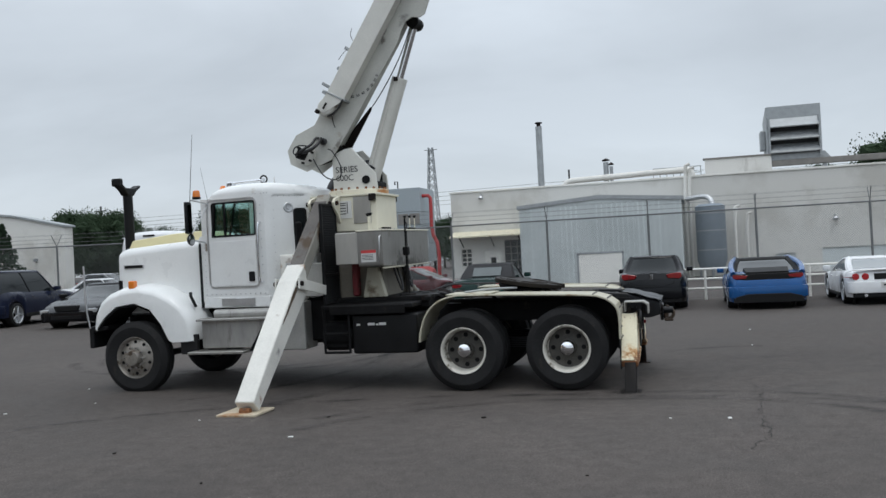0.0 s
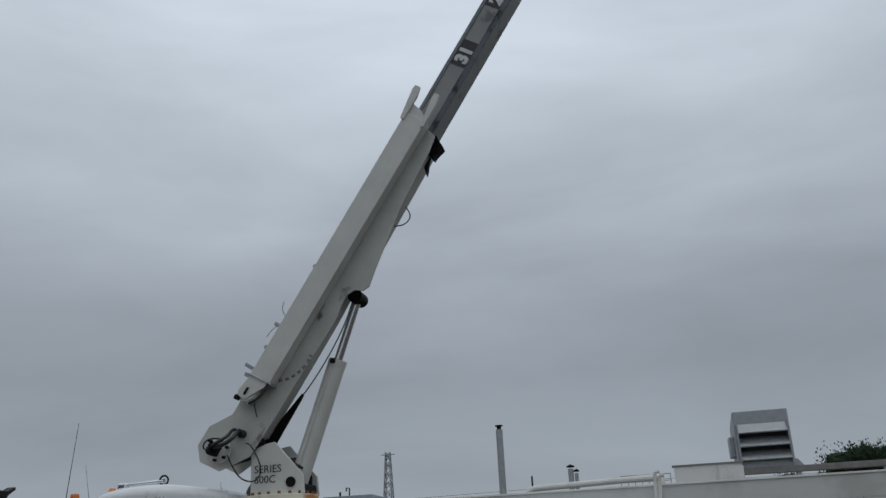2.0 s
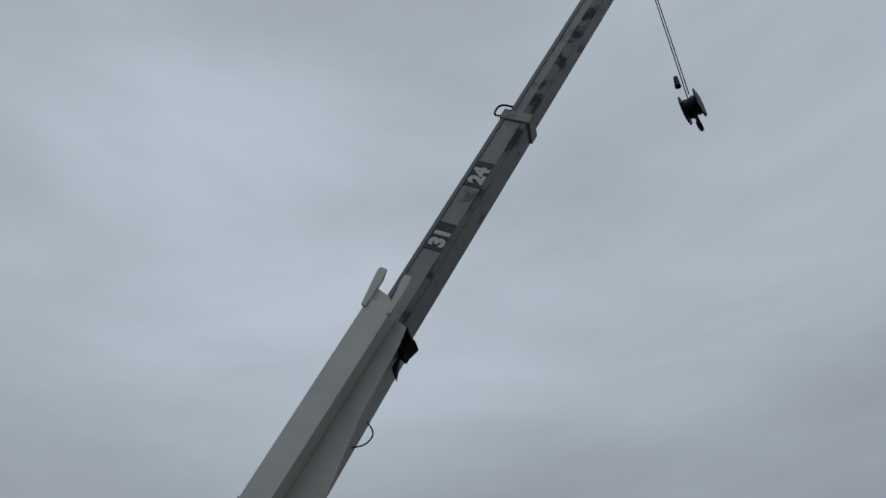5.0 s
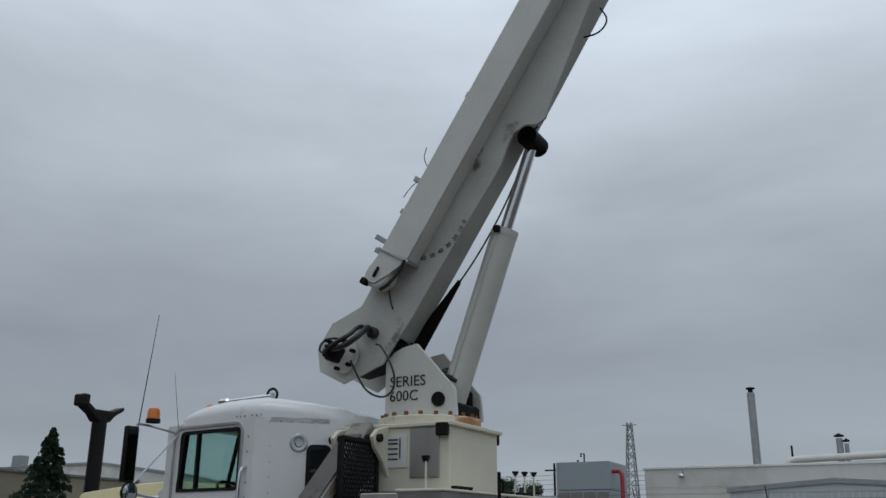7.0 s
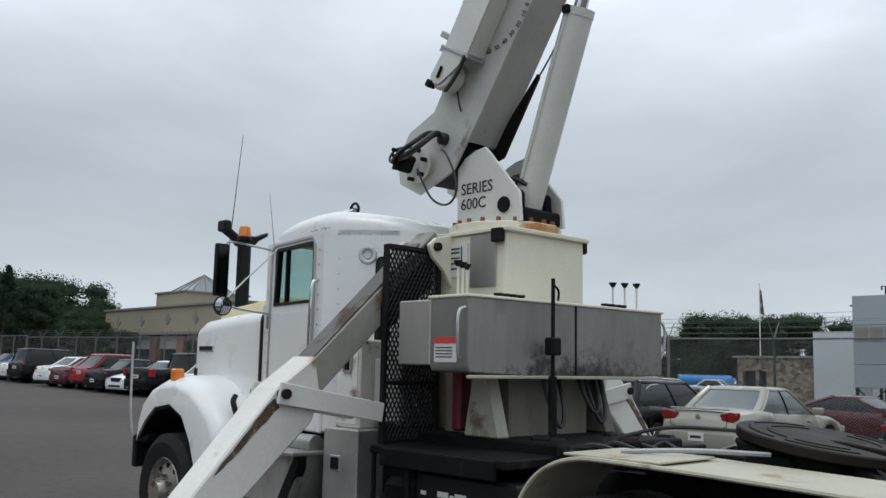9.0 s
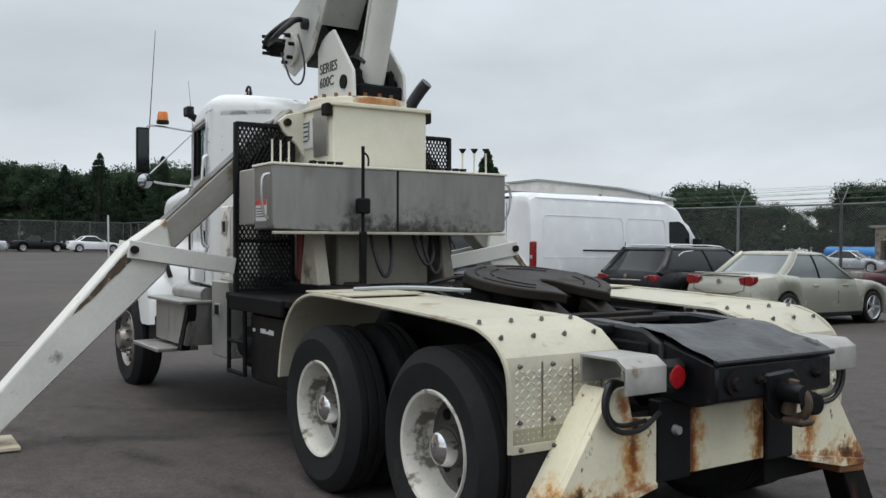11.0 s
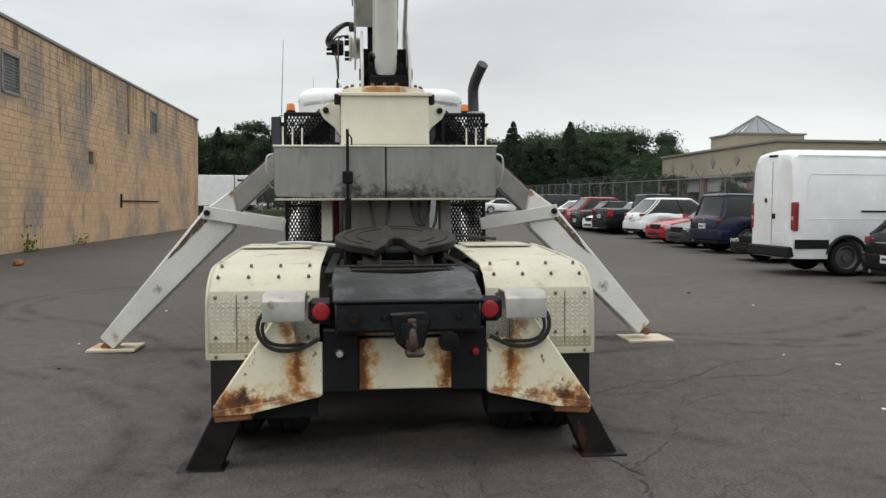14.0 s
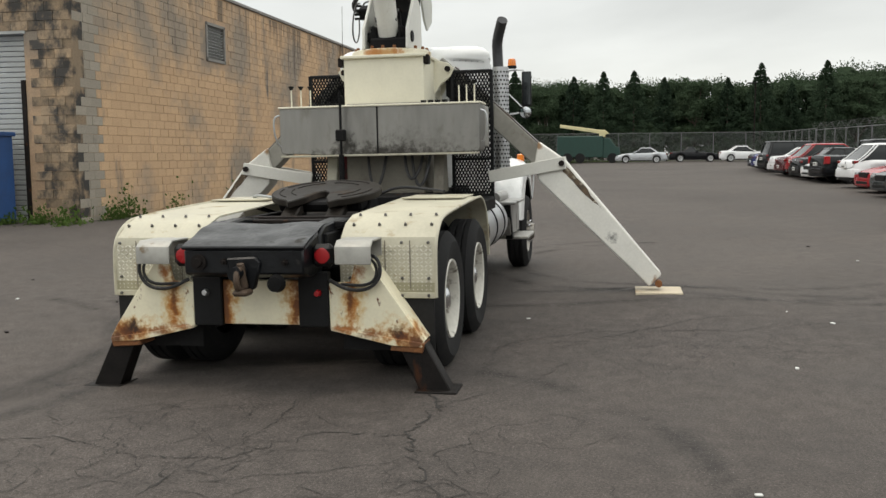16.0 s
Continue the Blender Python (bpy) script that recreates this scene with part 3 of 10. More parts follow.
part("bumper", prism([(-6.22, 0.64), (-6.22, 0.93), (-6.17, 0.96), (-5.90, 0.96), (-5.90, 0.90), (-6.14, 0.88), (-6.14, 0.64)], -1.15, 1.15, "y", 0.012), black_paint, truck, "dark painted front bumper")
for s in (-1, 1):
    part("bumper_guide", pipe([(-6.18, s * 1.17, 0.93), (-6.20, s * 1.19, 1.10), (-6.21, s * 1.20, 1.25), (-6.215, s * 1.205, 1.85)], 0.012, 6), aluminium, truck, "thin upright bumper marker rod")
part("bonnet_latch", pipe([(-4.62, -0.96, 1.38), (-4.60, -1.0, 1.34), (-4.56, -0.99, 1.25), (-4.54, -0.97, 1.18)], 0.025, 6), black_paint, bonnet)

# ---- cab ----
cab = thing("cab", "white riveted cab with a green tinted side window", "")
cab.parent = truck
CY = 0.93
grimy_trim = material("grimy_door_hinge", (0.25, 0.22, 0.18), 0.6, vary=0.3)
spot_face = material("convex_mirror", (0.45, 0.47, 0.48), 0.08, metal=1.0, vary=0.03, bump=0)
# mirror colour set near black in place of a dark reflection
dark_mirror_face = material("dark_reflection_mirror", (0.05, 0.055, 0.057), 0.08, metal=1.0, vary=0.03, bump=0)


def holed_wall(x0, x1, z0, z1, holes, y0, y1):
    """A flat wall cut by rectangular openings."""
    xs = sorted({x0, x1, *[h[0] for h in holes], *[h[1] for h in holes]})
    zs = sorted({z0, z1, *[h[2] for h in holes], *[h[3] for h in holes]})
    b = bmesh.new()
    inside = lambda x, z: any(h[0] < x < h[1] and h[2] < z < h[3] for h in holes)
    for a, c in zip(xs, xs[1:]):
        for d, e in zip(zs, zs[1:]):
            if not inside((a + c) / 2, (d + e) / 2):
                box(a, c, y0, y1, d, e, bm=b)
    bmesh.ops.remove_doubles(b, verts=b.verts[:], dist=0.0005)
    seen_faces = {}
    for f in b.faces[:]:
        key = tuple(round(v, 4) for v in f.calc_center_median())
        seen_faces.setdefault(key, []).append(f)
    bmesh.ops.delete(b, geom=[f for fs in seen_faces.values() if len(fs) > 1 for f in fs], context="FACES")
    return b


def rounded_frame(x0, x1, z0, z1, r, w, y0, y1):
    """A rounded rectangular band, w wide, lying in the xz plane."""
    def ring(g):
        pts = []
        for cx, cz, a0 in ((x1 - r, z1 - r, 0), (x0 + r, z1 - r, 90), (x0 + r, z0 + r, 180), (x1 - r, z0 + r, 270)):
            for k in range(6):
                a = radians(a0 + 18 * k)
                pts.append((cx + (r + g) * math.cos(a), cz + (r + g) * math.sin(a)))
        return pts
    b = bmesh.new()
    rows = []
    for g, y in ((0, y0), (0, y1), (-w, y1), (-w, y0)):
        rows.append([b.verts.new((x, y, z)) for x, z in ring(g)])
    k = len(rows[0])
    for a in range(4):
        for i in range(k):
            j = (i + 1) % k
            b.faces.new((rows[a][i], rows[a][j], rows[(a + 1) % 4][j], rows[(a + 1) % 4][i]))
    return b


WIN = (-4.31, -3.555, 2.165, 2.655)


def flank(x):
    """Half the cab's width: it narrows towards the bonnet."""
    return 0.94 - 0.162 * max(0.0, -3.45 - x)


def lean(b):
    """Bends flat cab sides to the narrowing plan."""
    for v in b.verts:
        side = 1 if v.co.y > 0 else -1
        v.co.y = side * (abs(v.co.y) - CY + flank(v.co.x))
    return b


for s in (-1, 1):
    y0, y1 = sorted((s * CY, s * (CY - 0.05)))
    part("side_panel", lean(holed_wall(-4.50, -3.40, 1.22, 2.72, [WIN], y0, y1)), white_paint, cab)
    part("side_window", lean(box(WIN[0], WIN[1], s * (CY - 0.03) - 0.004, s * (CY - 0.03) + 0.004, WIN[2], WIN[3])), green_glass, cab, "green tinted side window")
    part("window_gasket", lean(rounded_frame(WIN[0] - 0.006, WIN[1] + 0.006, WIN[2] - 0.006, WIN[3] + 0.006, 0.05, 0.026, *sorted((s * (CY - 0.045), s * (CY + 0.006))))), black_paint, cab)
    part("vent_post", lean(box(-4.105, -4.08, *sorted((s * (CY - 0.04), s * (CY + 0.004))), WIN[2], WIN[3])), black_paint, cab)
    part("window_slope", lean(prism([(-4.322, 2.16), (-4.322, 2.22), (-4.275, 2.66), (-4.25, 2.66), (-4.295, 2.16)], *sorted((s * (CY - 0.046), s * (CY + 0.008))), "y")), black_paint, cab)
    door = part("door", lean(rounded_frame(-4.40, -3.525, 1.425, 2.705, 0.09, 0.022, *sorted((s * CY, s * (CY + 0.014))))), aluminium, cab, "cab door outlined by a raised bead")
    part("door_skin", lean(box(-4.37, -3.555, *sorted((s * (CY - 0.002), s * (CY + 0.007))), 1.455, 2.10, 0.006)), white_paint, door)
    part("door_handle", lean(box(-3.70, -3.60, *sorted((s * CY, s * (CY + 0.03))), 1.51, 1.65, 0.012)), black_paint, door, "small black door latch plate")
    part("door_hinge", lean(box(-4.445, -4.415, *sorted((s * CY, s * (CY + 0.02))), 1.97, 2.08, 0.006)), grimy_trim, door)
    part("grab_rail", lean(pipe([(-3.49, s * CY, 2.34), (-3.49, s * (CY + 0.06), 2.31), (-3.50, s * (CY + 0.06), 1.52), (-3.50, s * CY, 1.49)], 0.014, 8)), chrome, cab, "upright chrome grab rail")
    part("sill", lean(box(-4.52, -3.36, *sorted((s * (CY - 0.06), s * (CY + 0.012))), 1.14, 1.30, 0.012)), white_paint, cab)
    part("sill_panel", lean(box(-4.20, -3.62, *sorted((s * (CY + 0.008), s * (CY + 0.018))), 1.165, 1.275, 0.004)), aluminium, cab, "dull metal sill plate")
    rivets = [(-4.46 + 0.085 * k, 1.335) for k in range(13)] + [(-3.44 + 0.045 * k, 2.745) for k in range(3)] + [(-3.62 + 0.045 * k, 2.745) for k in range(3)] + [(-4.46, 1.42 + 0.085 * k) for k in range(9)] + [(-3.47, 1.50 + 0.12 * k) for k in range(10)]
    studs("rivet", finish(rod((0, -0.005 * s, 0), (0, 0.006 * s, 0), 0.011, 0.007, 6), "rivet", aluminium), cab, [pose(x, s * (flank(x) + (0.012 if z < 1.34 else 0.0)), z) for x, z in rivets])
    # cut-off rear corner with its own window and a round vent
    plan = [(-3.405, 0.94), (-3.355, 0.925), (-3.30, 0.875), (-2.93, 0.505), (-2.89, 0.45), (-2.88, 0.39)]
    inside = [(-2.93, 0.39), (-2.95, 0.45), (-3.33, 0.83), (-3.405, 0.885)]
    corner = part("rear_corner", prism([(x, s * y) for x, y in plan + inside], 1.16, 2.73, "z"), white_paint, cab, "cut-off rear corner of the cab")
    slant = pose(-3.30, s * 0.875, 0, 0, 0, 45 if s < 0 else -45)
    pane = box(0.315, 0.485, -0.006, 0.006, 2.115, 2.505, 0.004, m=slant)
    part("corner_window", pane, car_glass, corner, "dark rear corner window")
    gasket = rounded_frame(0.30, 0.50, 2.10, 2.52, 0.05, 0.028, -0.011, 0.011)
    bmesh.ops.transform(gasket, matrix=slant, verts=gasket.verts[:])
    part("window_gasket", gasket, black_paint, corner)
    part("vent_disc", lathe([(0, 0.016), (0.03, 0.018), (0.033, 0.006), (0.05, 0.014), (0.066, 0.012), (0.075, 0.0)], 24, None, slant @ pose(0.235, 0, 2.53, 90 * (1 if s < 0 else -1), 0, 0)), aluminium, corner, "round louvred vent")
    vent_rivets = [(0.0 + 0.085 * k, 2.70) for k in range(6)] + [(0.01, 1.30 + 0.12 * k) for k in range(11)]
    studs("rivet", finish(rod((0, -0.005 * s, 0), (0, 0.006 * s, 0), 0.010, 0.006, 6), "rivet", aluminium), corner, [slant @ pose(d, 0, z) for d, z in vent_rivets])
# back wall, cowl and firewall
part("back_wall", box(-2.93, -2.88, -0.40, 0.40, 1.22, 2.72), white_paint, cab)
part("firewall", box(-4.52, -4.46, -0.73, 0.73, 1.22, 2.14, 0.02), white_paint, cab)
part("cab_floor", box(-4.46, -2.95, -0.70, 0.70, 1.18, 1.24), black_frame, cab)
for s in (-1, 1):
    part("cowl_side", lean(prism([(-4.56, 1.22), (-4.56, 2.17), (-4.50, 2.20), (-4.49, 2.20), (-4.49, 1.22)], *sorted((s * 0.86, s * (CY + 0.003))), "y", 0.006)), white_paint, cab)
    part("windscreen_post", lean(prism([(-4.50, 2.12), (-4.37, 2.74), (-4.28, 2.74), (-4.40, 2.12)], *sorted((s * 0.86, s * (CY + 0.002))), "y", 0.012)), white_paint, cab)
part("windscreen", prism([(-4.49, 2.14), (-4.36, 2.72), (-4.35, 2.72), (-4.48, 2.14)], -0.74, 0.74, "y"), clear_glass, cab)
part("windscreen_divider", prism([(-4.495, 2.14), (-4.365, 2.72), (-4.345, 2.72), (-4.475, 2.14)], -0.02, 0.02, "y"), black_paint, cab)


def roof_section(x, w, z0, z1):
    pts = [(x, -w, z0)]
    h = z1 - z0
    for k in range(7):
        a = radians(15 * k)
        pts.append((x, -w + 0.20 * (1 - math.cos(a)), z0 + 0.4 * h + 0.6 * h * math.sin(a) * 0.92))
    pts += [(x, -0.3, z1 - 0.008), (x, 0, z1), (x, 0.3, z1 - 0.008)]
    for k in range(7):
        a = radians(15 * (6 - k))
        pts.append((x, w - 0.20 * (1 - math.cos(a)), z0 + 0.4 * h + 0.6 * h * math.sin(a) * 0.92))
    pts.append((x, w, z0))
    return pts


part("roof", loft([roof_section(-4.385, 0.72, 2.705, 2.725), roof_section(-4.36, 0.765, 2.70, 2.78), roof_section(-4.30, 0.795, 2.695, 2.845), roof_section(-4.20, 0.815, 2.69, 2.885), roof_section(-4.0, 0.85, 2.69, 2.915), roof_section(-3.7, 0.90, 2.69, 2.925),
                   roof_section(-3.41, 0.942, 2.69, 2.915), roof_section(-3.30, 0.875, 2.69, 2.905), roof_section(-3.13, 0.705, 2.69, 2.88), roof_section(-2.96, 0.535, 2.69, 2.84), roof_section(-2.89, 0.45, 2.69, 2.80), roof_section(-2.865, 0.39, 2.69, 2.72)]), white_paint, cab, "rounded white cab roof")
part("dashboard", prism([(-4.45, 1.7), (-4.45, 2.16), (-4.15, 2.13), (-4.05, 2.0), (-4.05, 1.7)], -0.72, 0.72, "y", 0.03), black_paint, cab)
b = pipe([(0.22 * math.cos(radians(30 * k)), 0.22 * math.sin(radians(30 * k)), 0) for k in range(12)], 0.014, 6, rounds=1, closed=True)
rod((-0.2, 0, 0), (0.2, 0, 0), 0.012, bm=b)
rod((0, 0, 0), (0, 0, -0.25), 0.02, bm=b)
bmesh.ops.transform(b, matrix=pose(-3.95, -0.42, 2.14, 0, 35, 0), verts=b.verts[:])
part("steering_wheel", b, black_paint, cab)
for s in (-1, 1):
    b = box(-3.55, -3.05, s * 0.42 - 0.25, s * 0.42 + 0.25, 1.55, 1.75, 0.04)
    box(-3.15, -3.0, s * 0.42 - 0.24, s * 0.42 + 0.24, 1.7, 2.35, 0.05, b)
    part("seat", b, black_paint, cab)
# mirrors, beacons, horns, aerials
for s in (-1, 1):
    arm = part("mirror_bracket", pipe([(-4.40, s * 0.79, 2.66), (-4.40, s * 1.18, 2.70), (-4.40, s * 1.28, 2.68), (-4.40, s * 1.29, 2.20), (-4.38, s * 1.22, 2.13), (-4.44, s * 0.785, 2.10)], 0.011, 6), aluminium, cab, "bright tubular mirror bracket")
    pipe_b = pipe([(-4.40, s * 1.27, 2.16), (-4.36, s * 0.80, 2.64)], 0.008, 6, rounds=0)
    part("mirror_brace", pipe_b, aluminium, arm)
    mirror = part("mirror", box(-4.425, -4.375, s * 1.285 - 0.064, s * 1.285 + 0.064, 2.22, 2.67, 0.02, seg=2), black_paint, arm, "tall black wing mirror")
    part("mirror_glass", box(-4.374, -4.370, s * 1.285 - 0.052, s * 1.285 + 0.052, 2.24, 2.65), dark_mirror_face, mirror)
    spot = part("spot_mirror", lathe([(0, -0.05), (0.06, -0.03), (0.085, 0.0), (0.085, 0.012), (0.0, 0.014)], 20, None, pose(-4.38, s * 1.27, 2.14, 0, 90, 0)), black_paint, arm, "round convex mirror")
    part("spot_glass", lathe([(0.074, 0.0), (0.05, 0.012), (0, 0.018)], 20, None, pose(-4.366, s * 1.27, 2.14, 0, 90, 0)), spot_face, spot)
    beacon = part("beacon", lathe([(0.055, 0.0), (0.052, 0.05), (0.045, 0.085), (0.02, 0.095), (0, 0.096)], 20, None, pose(-4.36, s * 1.10, 2.745)), amber, cab, "orange warning beacon on the mirror arm")
    part("beacon_base", lathe([(0.06, -0.03), (0.06, 0.002), (0.0, 0.002)], 20, None, pose(-4.36, s * 1.10, 2.742)), black_paint, beacon)
    for k in range(2):
        part("marker_light", lathe([(0, 0.05), (0.03, 0.045), (0.045, 0.02), (0.05, 0.0)], 14, None, pose(-4.24, s * (0.22 + 0.33 * k), 2.875)), amber, cab, "small amber roof marker")
    part("aerial", rod((-4.40, s * 1.22, 2.66) if s < 0 else (-4.36, -0.80, 2.70), (-4.33, -1.18, 3.62) if s < 0 else (-4.44, -0.82, 3.18), 0.005 if s < 0 else 0.003, 0.0025 if s < 0 else 0.0015, 6), black_paint, cab, "thin whip aerial")
b = rod((-4.18, -0.45, 2.955), (-3.60, -0.49, 2.965), 0.016, 0.03, 12)
box(-4.22, -4.10, -0.5, -0.40, 2.90, 2.98, 0.02, b)
for x in (-4.1, -3.65):
    rod((x, -0.46, 2.84), (x, -0.46, 2.96), 0.012, bm=b)
part("air_horn", b, chrome, cab, "long chrome roof air horn")
b = pipe([(0.055 * math.cos(radians(30 * k)), 0, 0.055 * math.sin(radians(30 * k))) for k in range(12)], 0.012, 6, rounds=1, closed=True)
bmesh.ops.transform(b, matrix=pose(-3.60, -0.50, 2.975), verts=b.verts[:])
part("lifting_ring", b, black_paint, cab)
# boom rest standing at the nose
rest = part("boom_rest", rod((-6.24, 0.0, 0.9), (-6.24, 0.0, 2.98), 0.075, seg=18), black_paint, truck, "black boom rest post with a forked cradle")
part("cradle", prism([(-0.24, 3.13), (-0.26, 3.07), (-0.14, 3.00), (-0.08, 2.93), (0.08, 2.93), (0.14, 3.00), (0.26, 3.07), (0.26, 3.11), (0.12, 3.05), (-0.12, 3.05)], -6.31, -6.17, "x", 0.012), black_paint, rest)
part("cradle_pad", box(-6.32, -6.16, -0.30, -0.21, 3.07, 3.19, 0.015), black_paint, rest)
# exhaust behind the cab, right side
soot_steel = material("sooty_exhaust_steel", (0.055, 0.056, 0.06), 0.5, metal=0.5, vary=0.3, scale=6)
b = rod((-3.22, 1.09, 1.3), (-3.22, 1.09, 2.62), 0.10, seg=20)
part("silencer", b, aluminium, truck, "perforated bright silencer shield")
b = bmesh.new()
for row in range(26):
    for k in range(16):
        a = 2 * math.pi * (k + 0.5 * (row % 2)) / 16
        c = Vector((-3.22 + 0.1005 * math.cos(a), 1.09 + 0.1005 * math.sin(a), 1.36 + 0.048 * row))
        rod(c, c + Vector((math.cos(a), math.sin(a), 0)) * 0.003, 0.012, seg=6, bm=b)
part("shield_hole", b, black_frame, truck, smooth=0)
part("exhaust_pipe", pipe([(-3.22, 1.07, 2.55), (-3.22, 1.06, 2.80), (-3.20, 1.06, 2.92), (-3.08, 1.12, 3.08), (-3.02, 1.15, 3.14)], 0.062, 16), soot_steel, truck, "curved dark exhaust stack")

# ---- steps, tank, boxes ----
step_metal = material("streaked_dull_aluminium", (0.36, 0.355, 0.34), 0.48, metal=0.7, vary=0.2, scale=4, fine=20, bump=0.06, stretch=(1, 1, 0.3), stain=(0.12, 0.11, 0.095), stain_at=0.58, stain_scale=4, stain_soft=0.15, stain_stretch=(1, 1, 0.25))
locker_plate = material("dull_checker_plate", (0.40, 0.40, 0.38), 0.45, metal=0.5, vary=0.2, scale=4, fine=60, bump=0.25, stain=(0.18, 0.16, 0.13), stain_at=0.6, stain_scale=3)
for s in (-1, 1):
    y0, y1 = sorted((s * 0.75, s * 1.17))
    step = part("step_box", prism([(-4.35, 0.60), (-4.35, 0.98), (-4.28, 1.0), (-3.33, 1.0), (-3.33, 0.86), (-3.42, 0.60)], y0, y1, "y", 0.012), step_metal, truck, "aluminium step box below the cab door")
    part("step_tread", box(-4.40, -3.28, *sorted((s * 0.95, s * 1.24)), 0.985, 1.015, 0.006), step_metal, step)
    part("step_tread", box(-4.48, -3.62, *sorted((s * 0.98, s * 1.36)), 0.535, 0.57, 0.006), stainless, step)
    part("step_bracket", prism([(-3.62, 0.55), (-3.35, 0.98), (-3.30, 0.98), (-3.30, 0.9), (-3.50, 0.55)], *sorted((s * 1.10, s * 1.18)), "y"), black_frame, step)
    part("upper_step_roll", rod((-4.22, s * 0.98, 1.06), (-3.35, s * 0.98, 1.06), 0.07, seg=16), step_metal, step)
    if s < 0:
        locker = part("locker", box(-3.28, -2.86, -0.97, -0.55, 0.53, 1.20, 0.012), locker_plate, truck, "upright aluminium locker with a paddle latch")
        latch = part("paddle_latch", box(-3.18, -3.05, -0.978, -0.968, 0.885, 1.0, 0.004), aluminium, locker)
        part("latch_paddle", box(-3.165, -3.065, -0.984, -0.976, 0.90, 0.985, 0.004), black_paint, latch)
        part("tool_box", box(-2.13, -1.20, -1.05, -0.55, 0.46, 0.99, 0.045, seg=3), black_paint, truck, "scuffed black tool box with chipped stickers")
        b = bmesh.new()
        for x0, x1 in ((-2.06, -2.01), (-1.90, -1.80), (-1.785, -1.75), (-1.74, -1.64)):
            box(x0, x1, -1.0535, -1.0495, 0.845, 0.845 + 0.55 * (x1 - x0) ** 0.5 * 0.2, bm=b)
        part("sticker", b, label_white, truck)
        b = bmesh.new()
        for x in (-2.52, -2.16):
            rod((x, -1.08, 0.48), (x, -1.08, 1.08), 0.018, bm=b)
        for z in (0.49, 0.74):
            rod((-2.52, -1.08, z), (-2.16, -1.08, z), 0.018, bm=b)
        part("ladder", b, black_frame, truck)
    else:
        part("fuel_tank", rod((-3.2, 0.87, 0.80), (-1.3, 0.87, 0.80), 0.29, seg=32), aluminium, truck, "round aluminium fuel tank with straps")
        for x in (-2.9, -2.25, -1.6):
            part("tank_strap", rod((x - 0.03, 0.87, 0.80), (x + 0.03, 0.87, 0.80), 0.298, seg=32), black_frame, truck)
b = box(-2.60, -2.20, -0.95, -0.5, 0.50, 0.90, 0.05)
part("battery_box", b, black_frame, truck)
part("air_tank", rod((-2.6, -0.85, 0.68), (-1.9, -0.85, 0.68), 0.13, seg=20), black_frame, truck)
